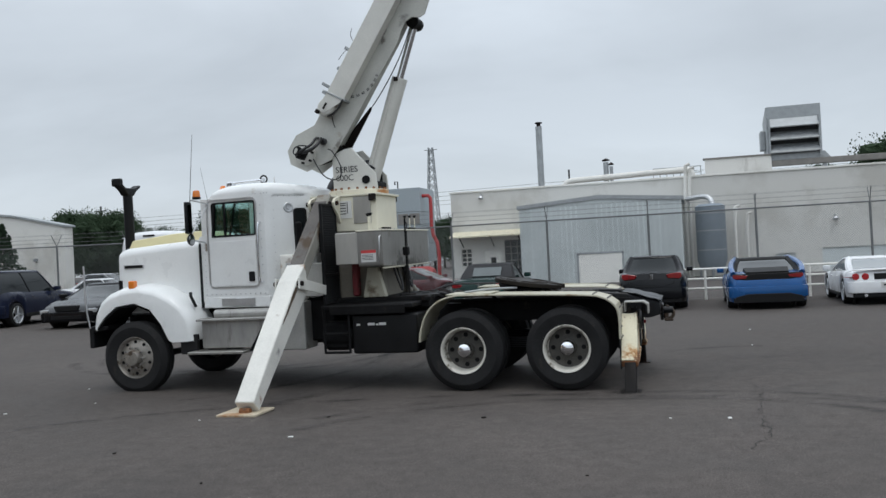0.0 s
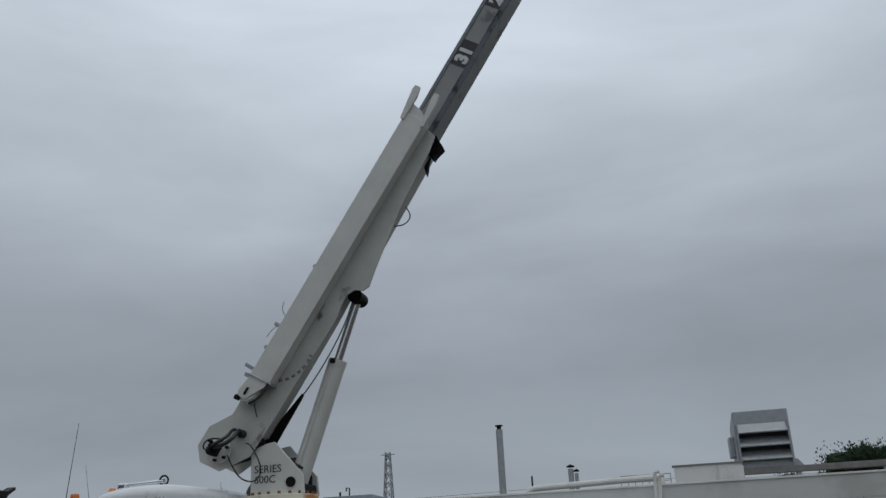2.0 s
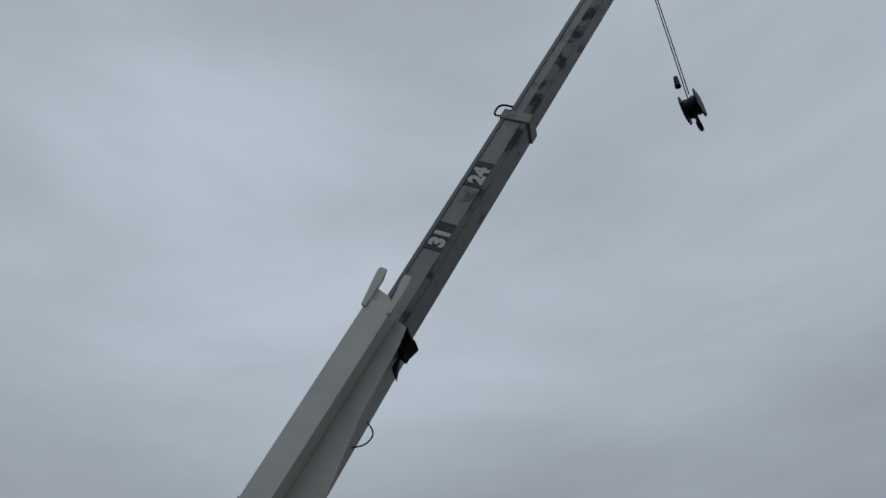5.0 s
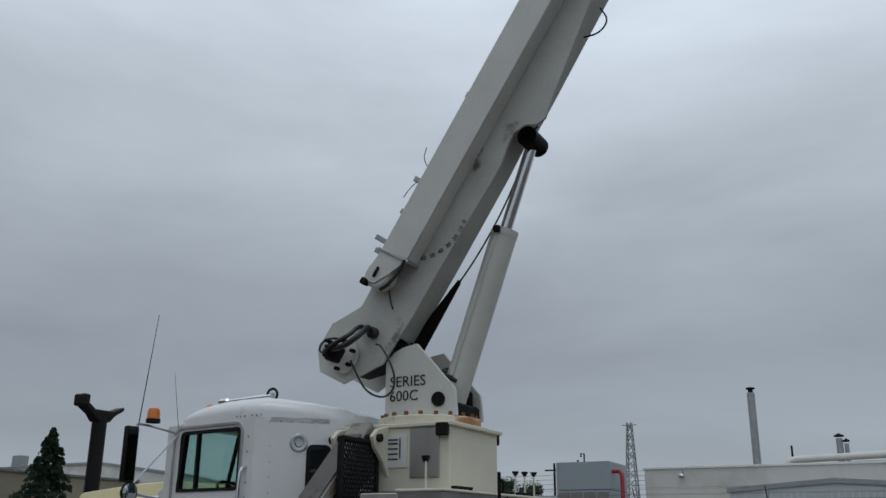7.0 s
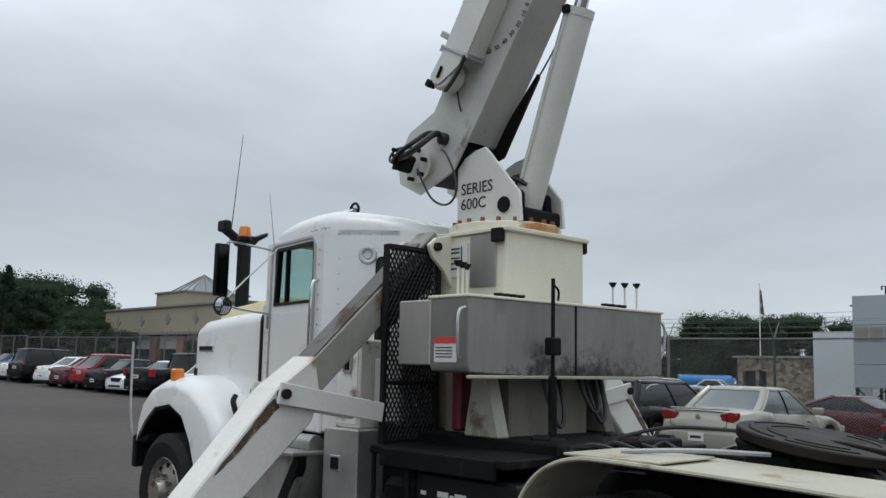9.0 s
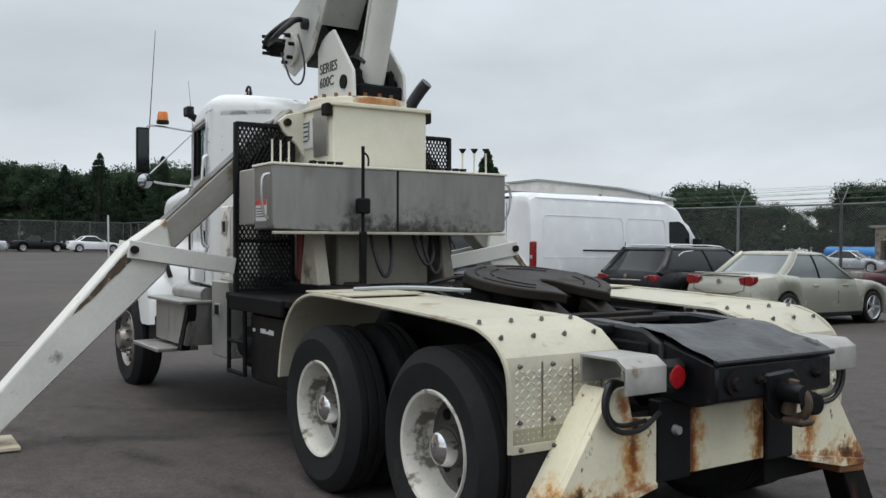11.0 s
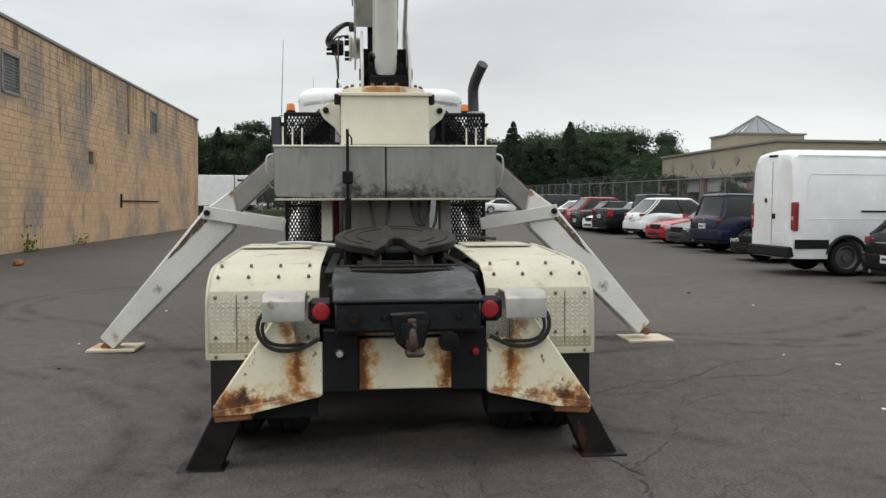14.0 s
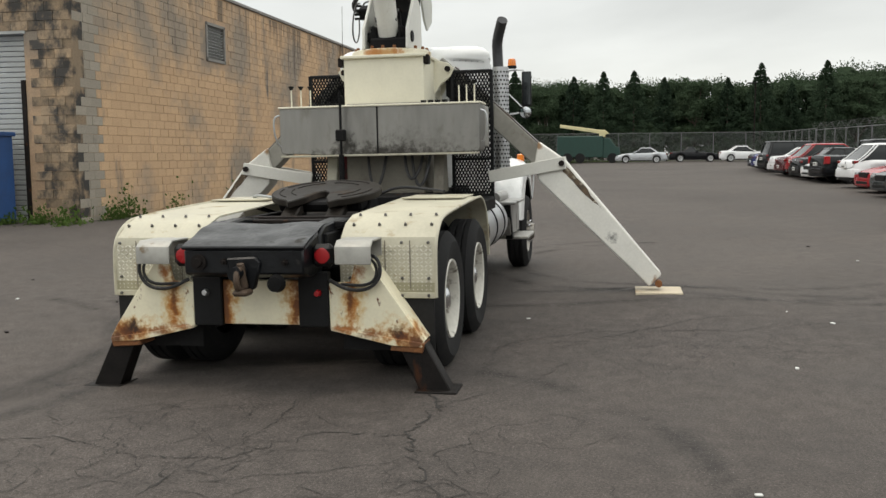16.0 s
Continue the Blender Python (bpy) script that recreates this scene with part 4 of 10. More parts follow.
# ---- rear wings, coupling, tail and rear jacks ----
bolt_steel = material("dull_bolt_steel", (0.13, 0.125, 0.12), 0.45, metal=0.6, vary=0.3)
# ridges paler than the plate, so that the pattern stands out
tread_ridge = material("pale_tread_ridge", (0.60, 0.58, 0.50), 0.45, vary=0.1)
olive_band = material("dull_olive_strip", (0.30, 0.28, 0.19), 0.6, vary=0.2)
grimy_seam = material("grimy_seam", (0.16, 0.14, 0.11), 0.7, vary=0.3)
for s in (-1, 1):
    top = [(-1.13, 0.62), (-1.10, 0.80), (-1.03, 0.98), (-0.90, 1.12), (-0.72, 1.195), (-0.50, 1.215), (1.12, 1.16), (1.30, 1.11), (1.42, 1.02), (1.46, 0.90), (1.46, 0.60)]
    under = [(1.448, 0.60), (1.448, 0.90), (1.41, 1.012), (1.293, 1.10), (1.12, 1.148), (-0.50, 1.203), (-0.715, 1.183), (-0.892, 1.11), (-1.02, 0.974), (-1.088, 0.797), (-1.118, 0.62)]
    y0, y1 = sorted((s * 0.53, s * 1.215))
    wing = part("rear_wing", prism(top + under, y0, y1, "y"), tread_plate, truck, "cream tread plate wing over the rear wheels")
    b = bmesh.new()
    edge = [(x, s * 1.222, z) for x, z in top]
    part("wing_edge", pipe(edge, 0.013, 6, rounds=2), tread_plate, wing, "rolled wing edge")
    # raised tread lozenges on the rear face and over the curve
    b = bmesh.new()
    verts, faces = [], []
    for i in range(21):
        for j in range(13):
            yy, zz = s * (0.555 + 0.0315 * i), 0.655 + 0.0275 * j
            if zz > 0.985:
                continue
            q = 1 if (i + j) % 2 else -1
            n0 = len(verts)
            # one lozenge: a low ridge with four slopes
            verts += [(1.4595, yy - 0.013, zz - 0.011 * q), (1.4595, yy + 0.004, zz - 0.004 * q), (1.4595, yy + 0.013, zz + 0.011 * q), (1.4595, yy - 0.004, zz + 0.004 * q), (1.4655, yy, zz)]
            faces += [(n0, n0 + 1, n0 + 4), (n0 + 1, n0 + 2, n0 + 4), (n0 + 2, n0 + 3, n0 + 4), (n0 + 3, n0, n0 + 4)]
    tread = bpy.data.meshes.new("tread_pattern")
    tread.from_pydata(verts, [], faces)
    b.from_mesh(tread)
    bpy.data.meshes.remove(tread)
    part("tread_pattern", b, tread_ridge, wing, smooth=0)
    bolt_mesh = finish(rod((0, 0, 0), (0, 0, 0.018), 0.013, 0.007, 8), "bolt", bolt_steel)
    for k in range(4):
        yy = s * (0.60 + 0.19 * k)
        studs("bolt", bolt_mesh, wing, [pose(x, yy, z, 0, tilt, 0) for x, z, tilt in ((1.460, 0.985, 85), (1.459, 0.735, 90), (1.468, 0.615, 90), (1.15, 1.155, 2), (1.32, 1.098, 35))])
    for k in range(3):
        part("plate_seam", box(1.458, 1.4645, s * (0.68 + 0.18 * k) - 0.003, s * (0.68 + 0.18 * k) + 0.003, 0.66, 1.0), grimy_seam, wing)
    part("wing_band", box(1.457, 1.4625, y0 + 0.004, y1 - 0.004, 0.637, 0.705, 0.001), olive_band, wing, "dull olive strip")
    part("flap_bar", box(1.455, 1.470, y0, y1, 0.595, 0.635, 0.003), tread_plate, wing, "bright clamp bar")
    part("mudflap", box(1.445, 1.457, y0 + 0.01, y1 - 0.01, 0.22, 0.61), rubber, wing, "black rubber mudflap")
    part("wing_lip", box(-0.75, -0.15, s * 0.9 - 0.30, s * 0.9 + 0.24, 1.214, 1.226, 0.003), tread_plate, wing)
    part("wing_bracket", rod((-0.2, s * 0.45, 1.05), (-0.2, s * 0.9, 1.19), 0.02), black_frame, wing)

# fifth wheel: a round greasy plate with a slot, tipped back
PLATE = pose(0.13, 0.01, 1.285, 0, 9, 0)
coupling = thing("fifth_wheel", "greasy black fifth wheel coupling plate with a throat", "")
coupling.parent = truck
pts = []
for k in range(49):
    a = radians(28 + (304 * k) / 48)
    pts.append((0.47 * math.cos(a), 0.47 * math.sin(a)))
pts += [(0.50, -0.17), (0.30, -0.09), (0.10, -0.055), (0.04, 0.0), (0.10, 0.055), (0.30, 0.09), (0.50, 0.17)]
part("top_plate", prism(pts, -0.03, 0.03, "z", 0.008, m=PLATE), fifth_mat := material("greased_steel", (0.017, 0.014, 0.0115), 0.55, spec=0.14, vary=0.4, scale=4, fine=25, bump=0.2, stain=(0.05, 0.04, 0.033), stain_at=0.58, stain_scale=4), coupling)
for r in (0.30, 0.40):
    for a0 in (35, 130, 200, 265):
        part("grease_groove", merge(bmesh.new(), pipe([(r * math.cos(radians(a0 + 11 * k)), r * math.sin(radians(a0 + 11 * k)), 0.031) for k in range(6)], 0.006, 5, rounds=1), PLATE), dark_rust, coupling)
for s in (-1, 1):
    part("ramp_leg", prism([(0.28, -0.02), (0.72, -0.16), (0.74, -0.20), (0.28, -0.11)], s * 0.19 - 0.07, s * 0.19 + 0.07, "y", 0.012, m=PLATE), fifth_mat, coupling)
    part("saddle", prism([(-0.22, 1.06), (-0.12, 1.24), (0.12, 1.24), (0.22, 1.06)], s * 0.34 - 0.05, s * 0.34 + 0.05, "y", 0.02), black_frame, coupling)
part("skirt", prism([(-0.30, -0.12), (-0.36, -0.03), (0.25, -0.03), (0.22, -0.12)], -0.36, 0.36, "y", 0.02, m=PLATE), black_frame, coupling)
part("slide_plate", box(-0.75, 0.85, -0.44, 0.44, 1.055, 1.085, 0.006), dark_rust, truck, "rusty flat slide plate")
for s in (-1, 1):
    part("slide_rail", box(-0.95, 1.3, s * 0.47 - 0.035, s * 0.47 + 0.035, 1.08, 1.125, 0.006), black_frame, truck)
b = box(0.62, 0.74, -0.50, 0.50, 1.10, 1.125, 0.004)
part("tie_bar", b, dark_rust, truck)
part("release_handle", pipe([(-0.55, -0.95, 1.235), (-0.2, -0.75, 1.26), (0.05, -0.45, 1.24)], 0.014, 6), galvanised, coupling)
part("air_line", pipe([(-1.3, 0.1, 1.22), (-1.1, 0.35, 1.3), (-0.8, 0.75, 1.27), (-0.55, 0.9, 1.26)], 0.014, 8), hose, truck, "dark pipe laid over the frame")

sheet_metal = material("dented_sheet", (0.34, 0.335, 0.31), 0.5, metal=0.5, vary=0.2, scale=6, fine=18, bump=0.5, stain=(0.22, 0.16, 0.10), stain_at=0.64, stain_scale=4)
# tail box
jack_paint = material("rust_streaked_jack_paint", (0.74, 0.69, 0.52), 0.55, vary=0.10, stain=(0.13, 0.042, 0.010), stain_at=0.635, stain_scale=17, stain_soft=0.05, stain_stretch=(1, 1, 0.55), bump=0.1,
                      blots=[((1.62, s * y, z), (0.3, ry, rz), c, 0.95) for s in (-1, 1) for y, z, ry, rz, c in
                             ((0.66, 0.58, 0.16, 0.50, (0.62, 0.42, 0.17)), (1.00, 0.37, 0.34, 0.20, (0.60, 0.38, 0.14)), (0.66, 0.56, 0.085, 0.40, (0.40, 0.125, 0.008)), (0.655, 0.62, 0.045, 0.26, (0.12, 0.036, 0.006)), (0.72, 0.80, 0.07, 0.10, (0.30, 0.09, 0.010)), (1.00, 0.37, 0.26, 0.13, (0.38, 0.12, 0.010)), (1.02, 0.36, 0.18, 0.10, (0.13, 0.036, 0.008)), (0.98, 0.395, 0.12, 0.09, (0.022, 0.012, 0.008)), (0.62, 0.405, 0.22, 0.045, (0.32, 0.12, 0.03)), (0.80, 0.37, 0.20, 0.05, (0.22, 0.08, 0.02)), (1.12, 0.32, 0.09, 0.07, (0.12, 0.045, 0.018)))])
panel_paint = material("rust_edged_panel_paint", (0.74, 0.69, 0.52), 0.55, vary=0.10, stain=(0.35, 0.24, 0.12), stain_at=0.64, stain_scale=5, stain_stretch=(1, 1, 0.22), bump=0.08,
                       blots=[((1.62, y, 0.58), (0.3, ry, 0.42), c, 0.95) for y in (-0.275, 0.265) for ry, c in ((0.19, (0.62, 0.44, 0.19)), (0.12, (0.40, 0.125, 0.008)), (0.06, (0.13, 0.04, 0.008)))])
leg_rust = material("streaked_rusty_leg", (0.008, 0.0065, 0.006), 0.6, vary=0.6, scale=6, fine=50, bump=0.5, spec=0.2, stain=(0.05, 0.019, 0.009), stain_at=0.61, stain_scale=9, stain_soft=0.12, stain_stretch=(1, 1, 0.4))
pintle_rust = material("brown_pintle_rust", (0.060, 0.038, 0.024), 0.7, vary=0.4, scale=12, bump=0.3)
tail_black = material("greasy_tail_black", (0.005, 0.0058, 0.0072), 0.36, vary=0.5, scale=7, fine=24, bump=0.6, stain=(0.03, 0.027, 0.024), stain_at=0.62, stain_scale=6, spec=0.3)
# a hollow box: sloping dented lid, rear face, open pit behind the coupling
lid_rows = []
for k in range(9):
    f = k / 8
    x = 1.42 + 0.51 * f
    row = []
    for j in range(11):
        y = -0.43 + 0.87 * j / 10
        z = 1.135 - 0.13 * f ** 1.3 + 0.012 * math.sin(9 * y + 5 * f) * math.sin(7 * f + 2) - 0.022 * math.exp(-((y - 0.08) / 0.16) ** 2) * (1 - f)
        row.append((x + 0.03 * (1 - f) * math.sin(8 * y), y, z))
    lid_rows.append(row)
part("tail_lid", loft(lid_rows, closed=False, caps=False), tail_black, truck, "dented black lid of the tail box")
part("tail_box", prism([(1.44, 0.80), (1.44, 1.085), (1.60, 1.075), (1.93, 0.985), (1.93, 0.82), (1.80, 0.78)], -0.42, 0.43, "y", 0.012), tail_black, truck, "greasy black steel tail box")
part("tail_edge", rod((1.93, -0.43, 0.998), (1.93, 0.44, 0.998), 0.014, seg=8), tail_black, truck)
for s in (-1, 1):
    part("tail_horn", prism([(0.80, 0.98), (0.80, 1.12), (1.10, 1.14), (1.50, 1.12), (1.62, 1.06), (1.62, 0.90), (1.30, 0.88)], *sorted((s * 0.33, s * 0.445)), "y", 0.015), tail_black, truck)
part("pit_edge", box(0.86, 0.96, -0.40, 0.40, 1.085, 1.115, 0.006), dark_rust, truck)
b = prism([(-0.11, 0.93), (-0.07, 0.76), (0.0, 0.70), (0.09, 0.72), (0.14, 0.90), (0.10, 0.94)], 1.91, 1.955, "x", 0.012)
rod((1.93, 0.0, 0.84), (2.08, 0.0, 0.84), 0.045, seg=14, bm=b)
part("hitch_plate", b, tail_black, truck)
b = rod((1.98, 0.02, 0.74), (2.01, 0.02, 0.90), 0.036, 0.024, 12)
pipe([(2.0, 0.02, 0.86), (2.06, 0.02, 0.86), (2.09, 0.02, 0.80), (2.07, 0.02, 0.74), (2.01, 0.02, 0.72)], 0.022, 8, b)
box(1.96, 2.08, -0.02, 0.09, 0.69, 0.73, 0.015, b)
part("pintle_hook", b, pintle_rust, truck, "rusty pintle hook")
part("round_cap", lathe([(0, 0.06), (0.05, 0.055), (0.062, 0.0)], 18, None, pose(1.93, 0.24, 0.76, 0, 90, 0)), black_frame, truck)
for y, z, r in ((-0.31, 0.90, 0.055), (-0.13, 0.905, 0.022), (0.30, 0.90, 0.022)):
    b = rod((1.92, y, z), (1.945, y, z), r, seg=18)
    rod((1.94, y, z), (1.965, y, z), r * 0.6, r * 0.5, 12, b)
    part("tail_socket", b, dark_rust, truck)
for s in (-1, 1):
    lamp = part("tail_lamp", box(1.70, 1.778, s * 0.505 - 0.078, s * 0.505 + 0.078, 0.85, 1.005, 0.03, seg=1), black_paint, truck, "red tail lamp in a square black housing")
    part("lens", lathe([(0.054, 0.0), (0.051, 0.002), (0.04, 0.003), (0, 0.004)], 24, None, pose(1.776, s * 0.505, 0.927, 0, 90, 0)), red_lens, lamp, "red lens")
    # folded sheet box by the lamp
    y0, y1 = sorted((s * 0.60, s * 0.85))
    part("lamp_shield", prism([(1.50, 0.90), (1.50, 1.03), (1.74, 1.03), (1.80, 0.99), (1.80, 0.87), (1.785, 0.87), (1.785, 0.975), (1.73, 1.015), (1.515, 1.015), (1.515, 0.90)], y0, y1, "y", 0.003), sheet_metal, truck, "dented bare sheet metal shield")
    jz = -0.02 if s < 0 else 0.01
    # gusset plates of the rear jack beam
    g = [(-0.80, 0.86), (-0.70, 0.88), (-0.66, 0.73), (-0.505, 0.72), (-0.505, 0.40), (-0.90, 0.335), (-0.95, 0.30), (-1.155, 0.285), (-1.165, 0.325), (-1.12, 0.40)]
    g = [(-s * y, z) for y, z in g] if s > 0 else g
    jack = part("rear_jack", prism(g, 1.61, 1.65, "x", 0.004), jack_paint, truck, "rust-streaked cream jack plate")
    part("jack_side", prism([(s * 0.775, 0.875), (s * 0.80, 0.872), (s * 1.173, 0.33), (s * 1.150, 0.315)], 1.44, 1.612, "x", 0.004), jack_paint, jack)
    part("jack_lip", prism([(s * 0.515, 0.395), (s * 0.515, 0.42), (s * 0.90, 0.355), (s * 1.15, 0.318), (s * 1.158, 0.288), (s * 0.95, 0.297)], 1.645, 1.668, "x", 0.003), jack_paint, jack, "rust-edged lip")
    part("jack_collar", prism([(s * 0.95, 0.325), (s * 0.93, 0.26), (s * 1.155, 0.245), (s * 1.172, 0.315)], 1.45, 1.655, "x", 0.006), rust, jack, "flaking rusty collar")

    leg = part("jack_leg", prism([(s * 0.95, 0.36), (s * 1.14, 0.36), (s * 1.345, -0.03 + jz), (s * 1.125, -0.03 + jz)], 1.49, 1.63, "x", 0.008), leg_rust, jack, "dark rusty square jack leg")
    part("jack_foot", box(1.43, 1.69, *sorted((s * 1.10, s * 1.39)), -0.045 + jz, -0.022 + jz, 0.004), leg_rust, jack)
    part("jack_hose", pipe([(1.66, s * 0.74, 0.90), (1.70, s * 0.86, 0.93), (1.70, s * 0.90, 0.80), (1.70, s * 0.82, 0.69), (1.70, s * 0.66, 0.68), (1.68, s * 0.52, 0.75)], 0.013, 8), hose, jack, "looped black hose")
    part("jack_hose", pipe([(1.66, s * 0.70, 0.90), (1.69, s * 0.84, 0.90), (1.69, s * 0.87, 0.79), (1.69, s * 0.80, 0.71), (1.67, s * 0.6, 0.72)], 0.011, 8), hose, jack)
    part("beam_post", box(1.585, 1.665, *sorted((s * 0.285, s * 0.50)), 0.415, 0.80, 0.008), black_paint, truck, "chipped black post of the jack beam")
part("beam_panel", box(1.60, 1.64, -0.285, 0.30, 0.425, 0.74, 0.006), panel_paint, truck, "rust-streaked cream beam panel")
part("jack_beam", box(1.40, 1.60, -0.90, 0.90, 0.44, 0.70, 0.01), black_frame, truck)
for y, mat in ((-0.40, aluminium), (0.43, red_lens)):
    part("reflector", lathe([(0, 0.03), (0.02, 0.028), (0.026, 0.0)], 12, None, pose(1.667, y, 0.655, 0, 90, 0)), mat, truck)
# spring packs and hoses between the rails
for s in (-1, 1):
    b = bmesh.new()
    for k in range(6):
        L = 0.85 - 0.1 * k
        box(0.12 - L, 0.12 + L, s * 0.52 - 0.04, s * 0.52 + 0.04, 0.56 - 0.025 * k, 0.58 - 0.025 * k, bm=b)
    part("leaf_spring", b, black_frame, truck)
# hoses hanging below the control tray, and fittings strewn on the deck
for k, (y, d) in enumerate(((-0.16, 0.40), (0.24, 0.30), (0.32, 0.38))):
    part("hanging_hose", pipe([(-1.80, y, 1.63), (-1.74, y + 0.03, 1.63 - 0.6 * d), (-1.70, y + 0.09, 1.63 - d), (-1.72, y + 0.17, 1.63 - 0.7 * d), (-1.82, y + 0.20, 1.62)], 0.016, 7), hose, truck, "hanging black hose")
fit_rnd = random.Random(14)
for k in range(16):
    x, y = fit_rnd.uniform(-1.62, -1.05), fit_rnd.uniform(-0.8, 0.8)
    s = fit_rnd.uniform(0.03, 0.075)
    part("fitting", box(-s, s, -s * 0.8, s * 0.8, 0.0, s * 1.6, s * 0.3, m=pose(x, y, 1.12, 0, 0, fit_rnd.uniform(0, 90))), dark_rust if k % 3 else black_frame, truck)
for k in range(4):
    b = bmesh.new()
    x = -1.25 + 0.09 * k
    pipe([(x, -0.5 + 0.13 * k, 1.14), (x + 0.05, -0.44 + 0.16 * k, 1.20 + 0.02 * (k % 2)), (x + 0.16, -0.35 + 0.11 * k, 1.19), (x + 0.22, -0.25 + 0.13 * k, 1.13)], 0.017, 6, b)
    part("coiled_hose", b, hose, truck, "black air hose")
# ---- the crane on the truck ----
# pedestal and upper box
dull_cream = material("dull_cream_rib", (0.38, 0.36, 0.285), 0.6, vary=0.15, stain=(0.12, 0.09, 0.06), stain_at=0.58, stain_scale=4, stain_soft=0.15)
# grime, and the shade below the tray, both put into the pedestal colour
grimy_shaded = material("grimy_shaded_cream", (0.17, 0.155, 0.125), 0.6, vary=0.2, stain=(0.07, 0.06, 0.05), stain_at=0.5, stain_scale=2.2, stain_soft=0.2, stain_stretch=(1, 1, 0.5), bump=0.08)
ped = part("pedestal", box(-2.62, -1.86, -0.42, 0.44, 1.18, 2.16, 0.015), grimy_shaded, truck, "grimy cream crane pedestal with shade put into its colour")
for y, rib in ((-0.58, dull_cream), (0.60, grimy_shaded)):
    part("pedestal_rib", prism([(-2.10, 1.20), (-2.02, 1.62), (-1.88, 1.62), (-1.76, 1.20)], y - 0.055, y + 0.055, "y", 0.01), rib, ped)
head = part("turntable_box", box(-2.90, -1.90, -0.435, 0.445, 2.14, 2.645, 0.012), cream_paint, truck, "cream steel box below the turntable")
part("box_lid", box(-2.93, -1.86, -0.46, 0.47, 2.64, 2.672, 0.006), cream_paint, head)
ring_paint = material("rust_run_ring_paint", (0.70, 0.66, 0.53), 0.55, vary=0.10, stain=(0.36, 0.20, 0.07), stain_at=0.60, stain_scale=5, stain_soft=0.12, bump=0.08,
                      blots=[((-1.90, 0.02, 2.70), (0.12, 0.55, 0.11), (0.50, 0.27, 0.07), 0.85), ((-1.90, -0.12, 2.70), (0.10, 0.24, 0.09), (0.38, 0.13, 0.02), 0.8), ((-1.90, 0.16, 2.71), (0.10, 0.12, 0.07), (0.36, 0.13, 0.025), 0.8)])
part("turntable", prism([(-2.32 + 0.44 * math.cos(radians(a)), 0.0 + 0.44 * math.sin(radians(a))) for a in range(15, 375, 30)], 2.672, 2.742, "z", 0.008), ring_paint, truck, "rust-stained turntable ring")
studs("turntable_bolt", finish(rod((0, 0, 0), (0, 0, 0.035), 0.02, 0.017, 6), "turntable_bolt", rust), truck,
      [pose(-2.32 + 0.395 * math.cos(math.pi * k / 10), 0.0 + 0.395 * math.sin(math.pi * k / 10), 2.74) for k in range(20)])
part("sign_plate", box(-2.52, -2.28, -0.447, -0.437, 2.33, 2.58, 0.002), label_white, head, "white instruction plate")
b = bmesh.new()
for z in (2.54, 2.51, 2.47, 2.43, 2.39):
    box(-2.50, -2.36, -0.4505, -0.4465, z, z + 0.012, bm=b)
box(-2.345, -2.335, -0.4505, -0.4465, 2.40, 2.56, bm=b)
part("plate_marks", b, ink, head)
part("grey_plate", box(-2.25, -1.99, -0.450, -0.437, 2.25, 2.63, 0.003), stainless, head)
for s in (-1, 1):
    part("lid_hook", box(-2.0, -1.90, s * 0.47 - 0.03, s * 0.47 + 0.03, 2.56, 2.66, 0.01), dark_rust, head)
    ear = [(s * 0.43, 2.25), (s * 0.43, 2.66), (s * 0.60, 2.62), (s * 0.67, 2.56), (s * 0.63, 2.47), (s * 0.52, 2.38)]
    for x in (-2.84, -2.47):
        part("arm_ear", prism(ear, x - 0.02, x + 0.02, "x", 0.006), cream_paint, head, "rounded ear holding the outrigger arm")
    part("ear_pin", rod((-2.90, s * 0.60, 2.55), (-2.42, s * 0.60, 2.55), 0.032, seg=14), dark_rust, head)

# stainless control tray wrapped round the pedestal
tray_steel = material("sooty_stainless_sheet", (0.26, 0.255, 0.24), 0.42, metal=0.6, vary=0.2, scale=2.5, fine=14, bump=0.05, stretch=(1, 1, 0.25), stain=(0.15, 0.13, 0.10), stain_at=0.58, stain_scale=2.6, stain_soft=0.2,
                      stain_stretch=(1, 1, 0.35), blots=[((-1.62, 0.35, 1.60), (0.6, 0.95, 0.40), (0.11, 0.10, 0.09), 0.45), ((-1.62, 0.12, 1.58), (0.6, 0.50, 0.26), (0.030, 0.027, 0.024), 0.7), ((-1.62, -0.36, 1.68), (0.6, 0.20, 0.22), (0.03, 0.028, 0.025), 0.8),
                                                         ((-1.62, 0.10, 1.62), (0.6, 1.3, 0.13), (0.04, 0.036, 0.03), 0.75)])
tray = part("control_tray", prism([(-1.06, 1.64), (-1.075, 1.68), (-1.075, 2.12), (1.08, 2.12), (1.08, 1.66), (1.06, 1.63), (0.3, 1.61), (-0.3, 1.61)], -1.98, -1.62, "x", 0.008), tray_steel, truck, "wide stained stainless steel control box")
part("tray_rim", box(-2.0, -1.605, -1.085, 1.09, 2.115, 2.135, 0.005), cream_paint, tray)
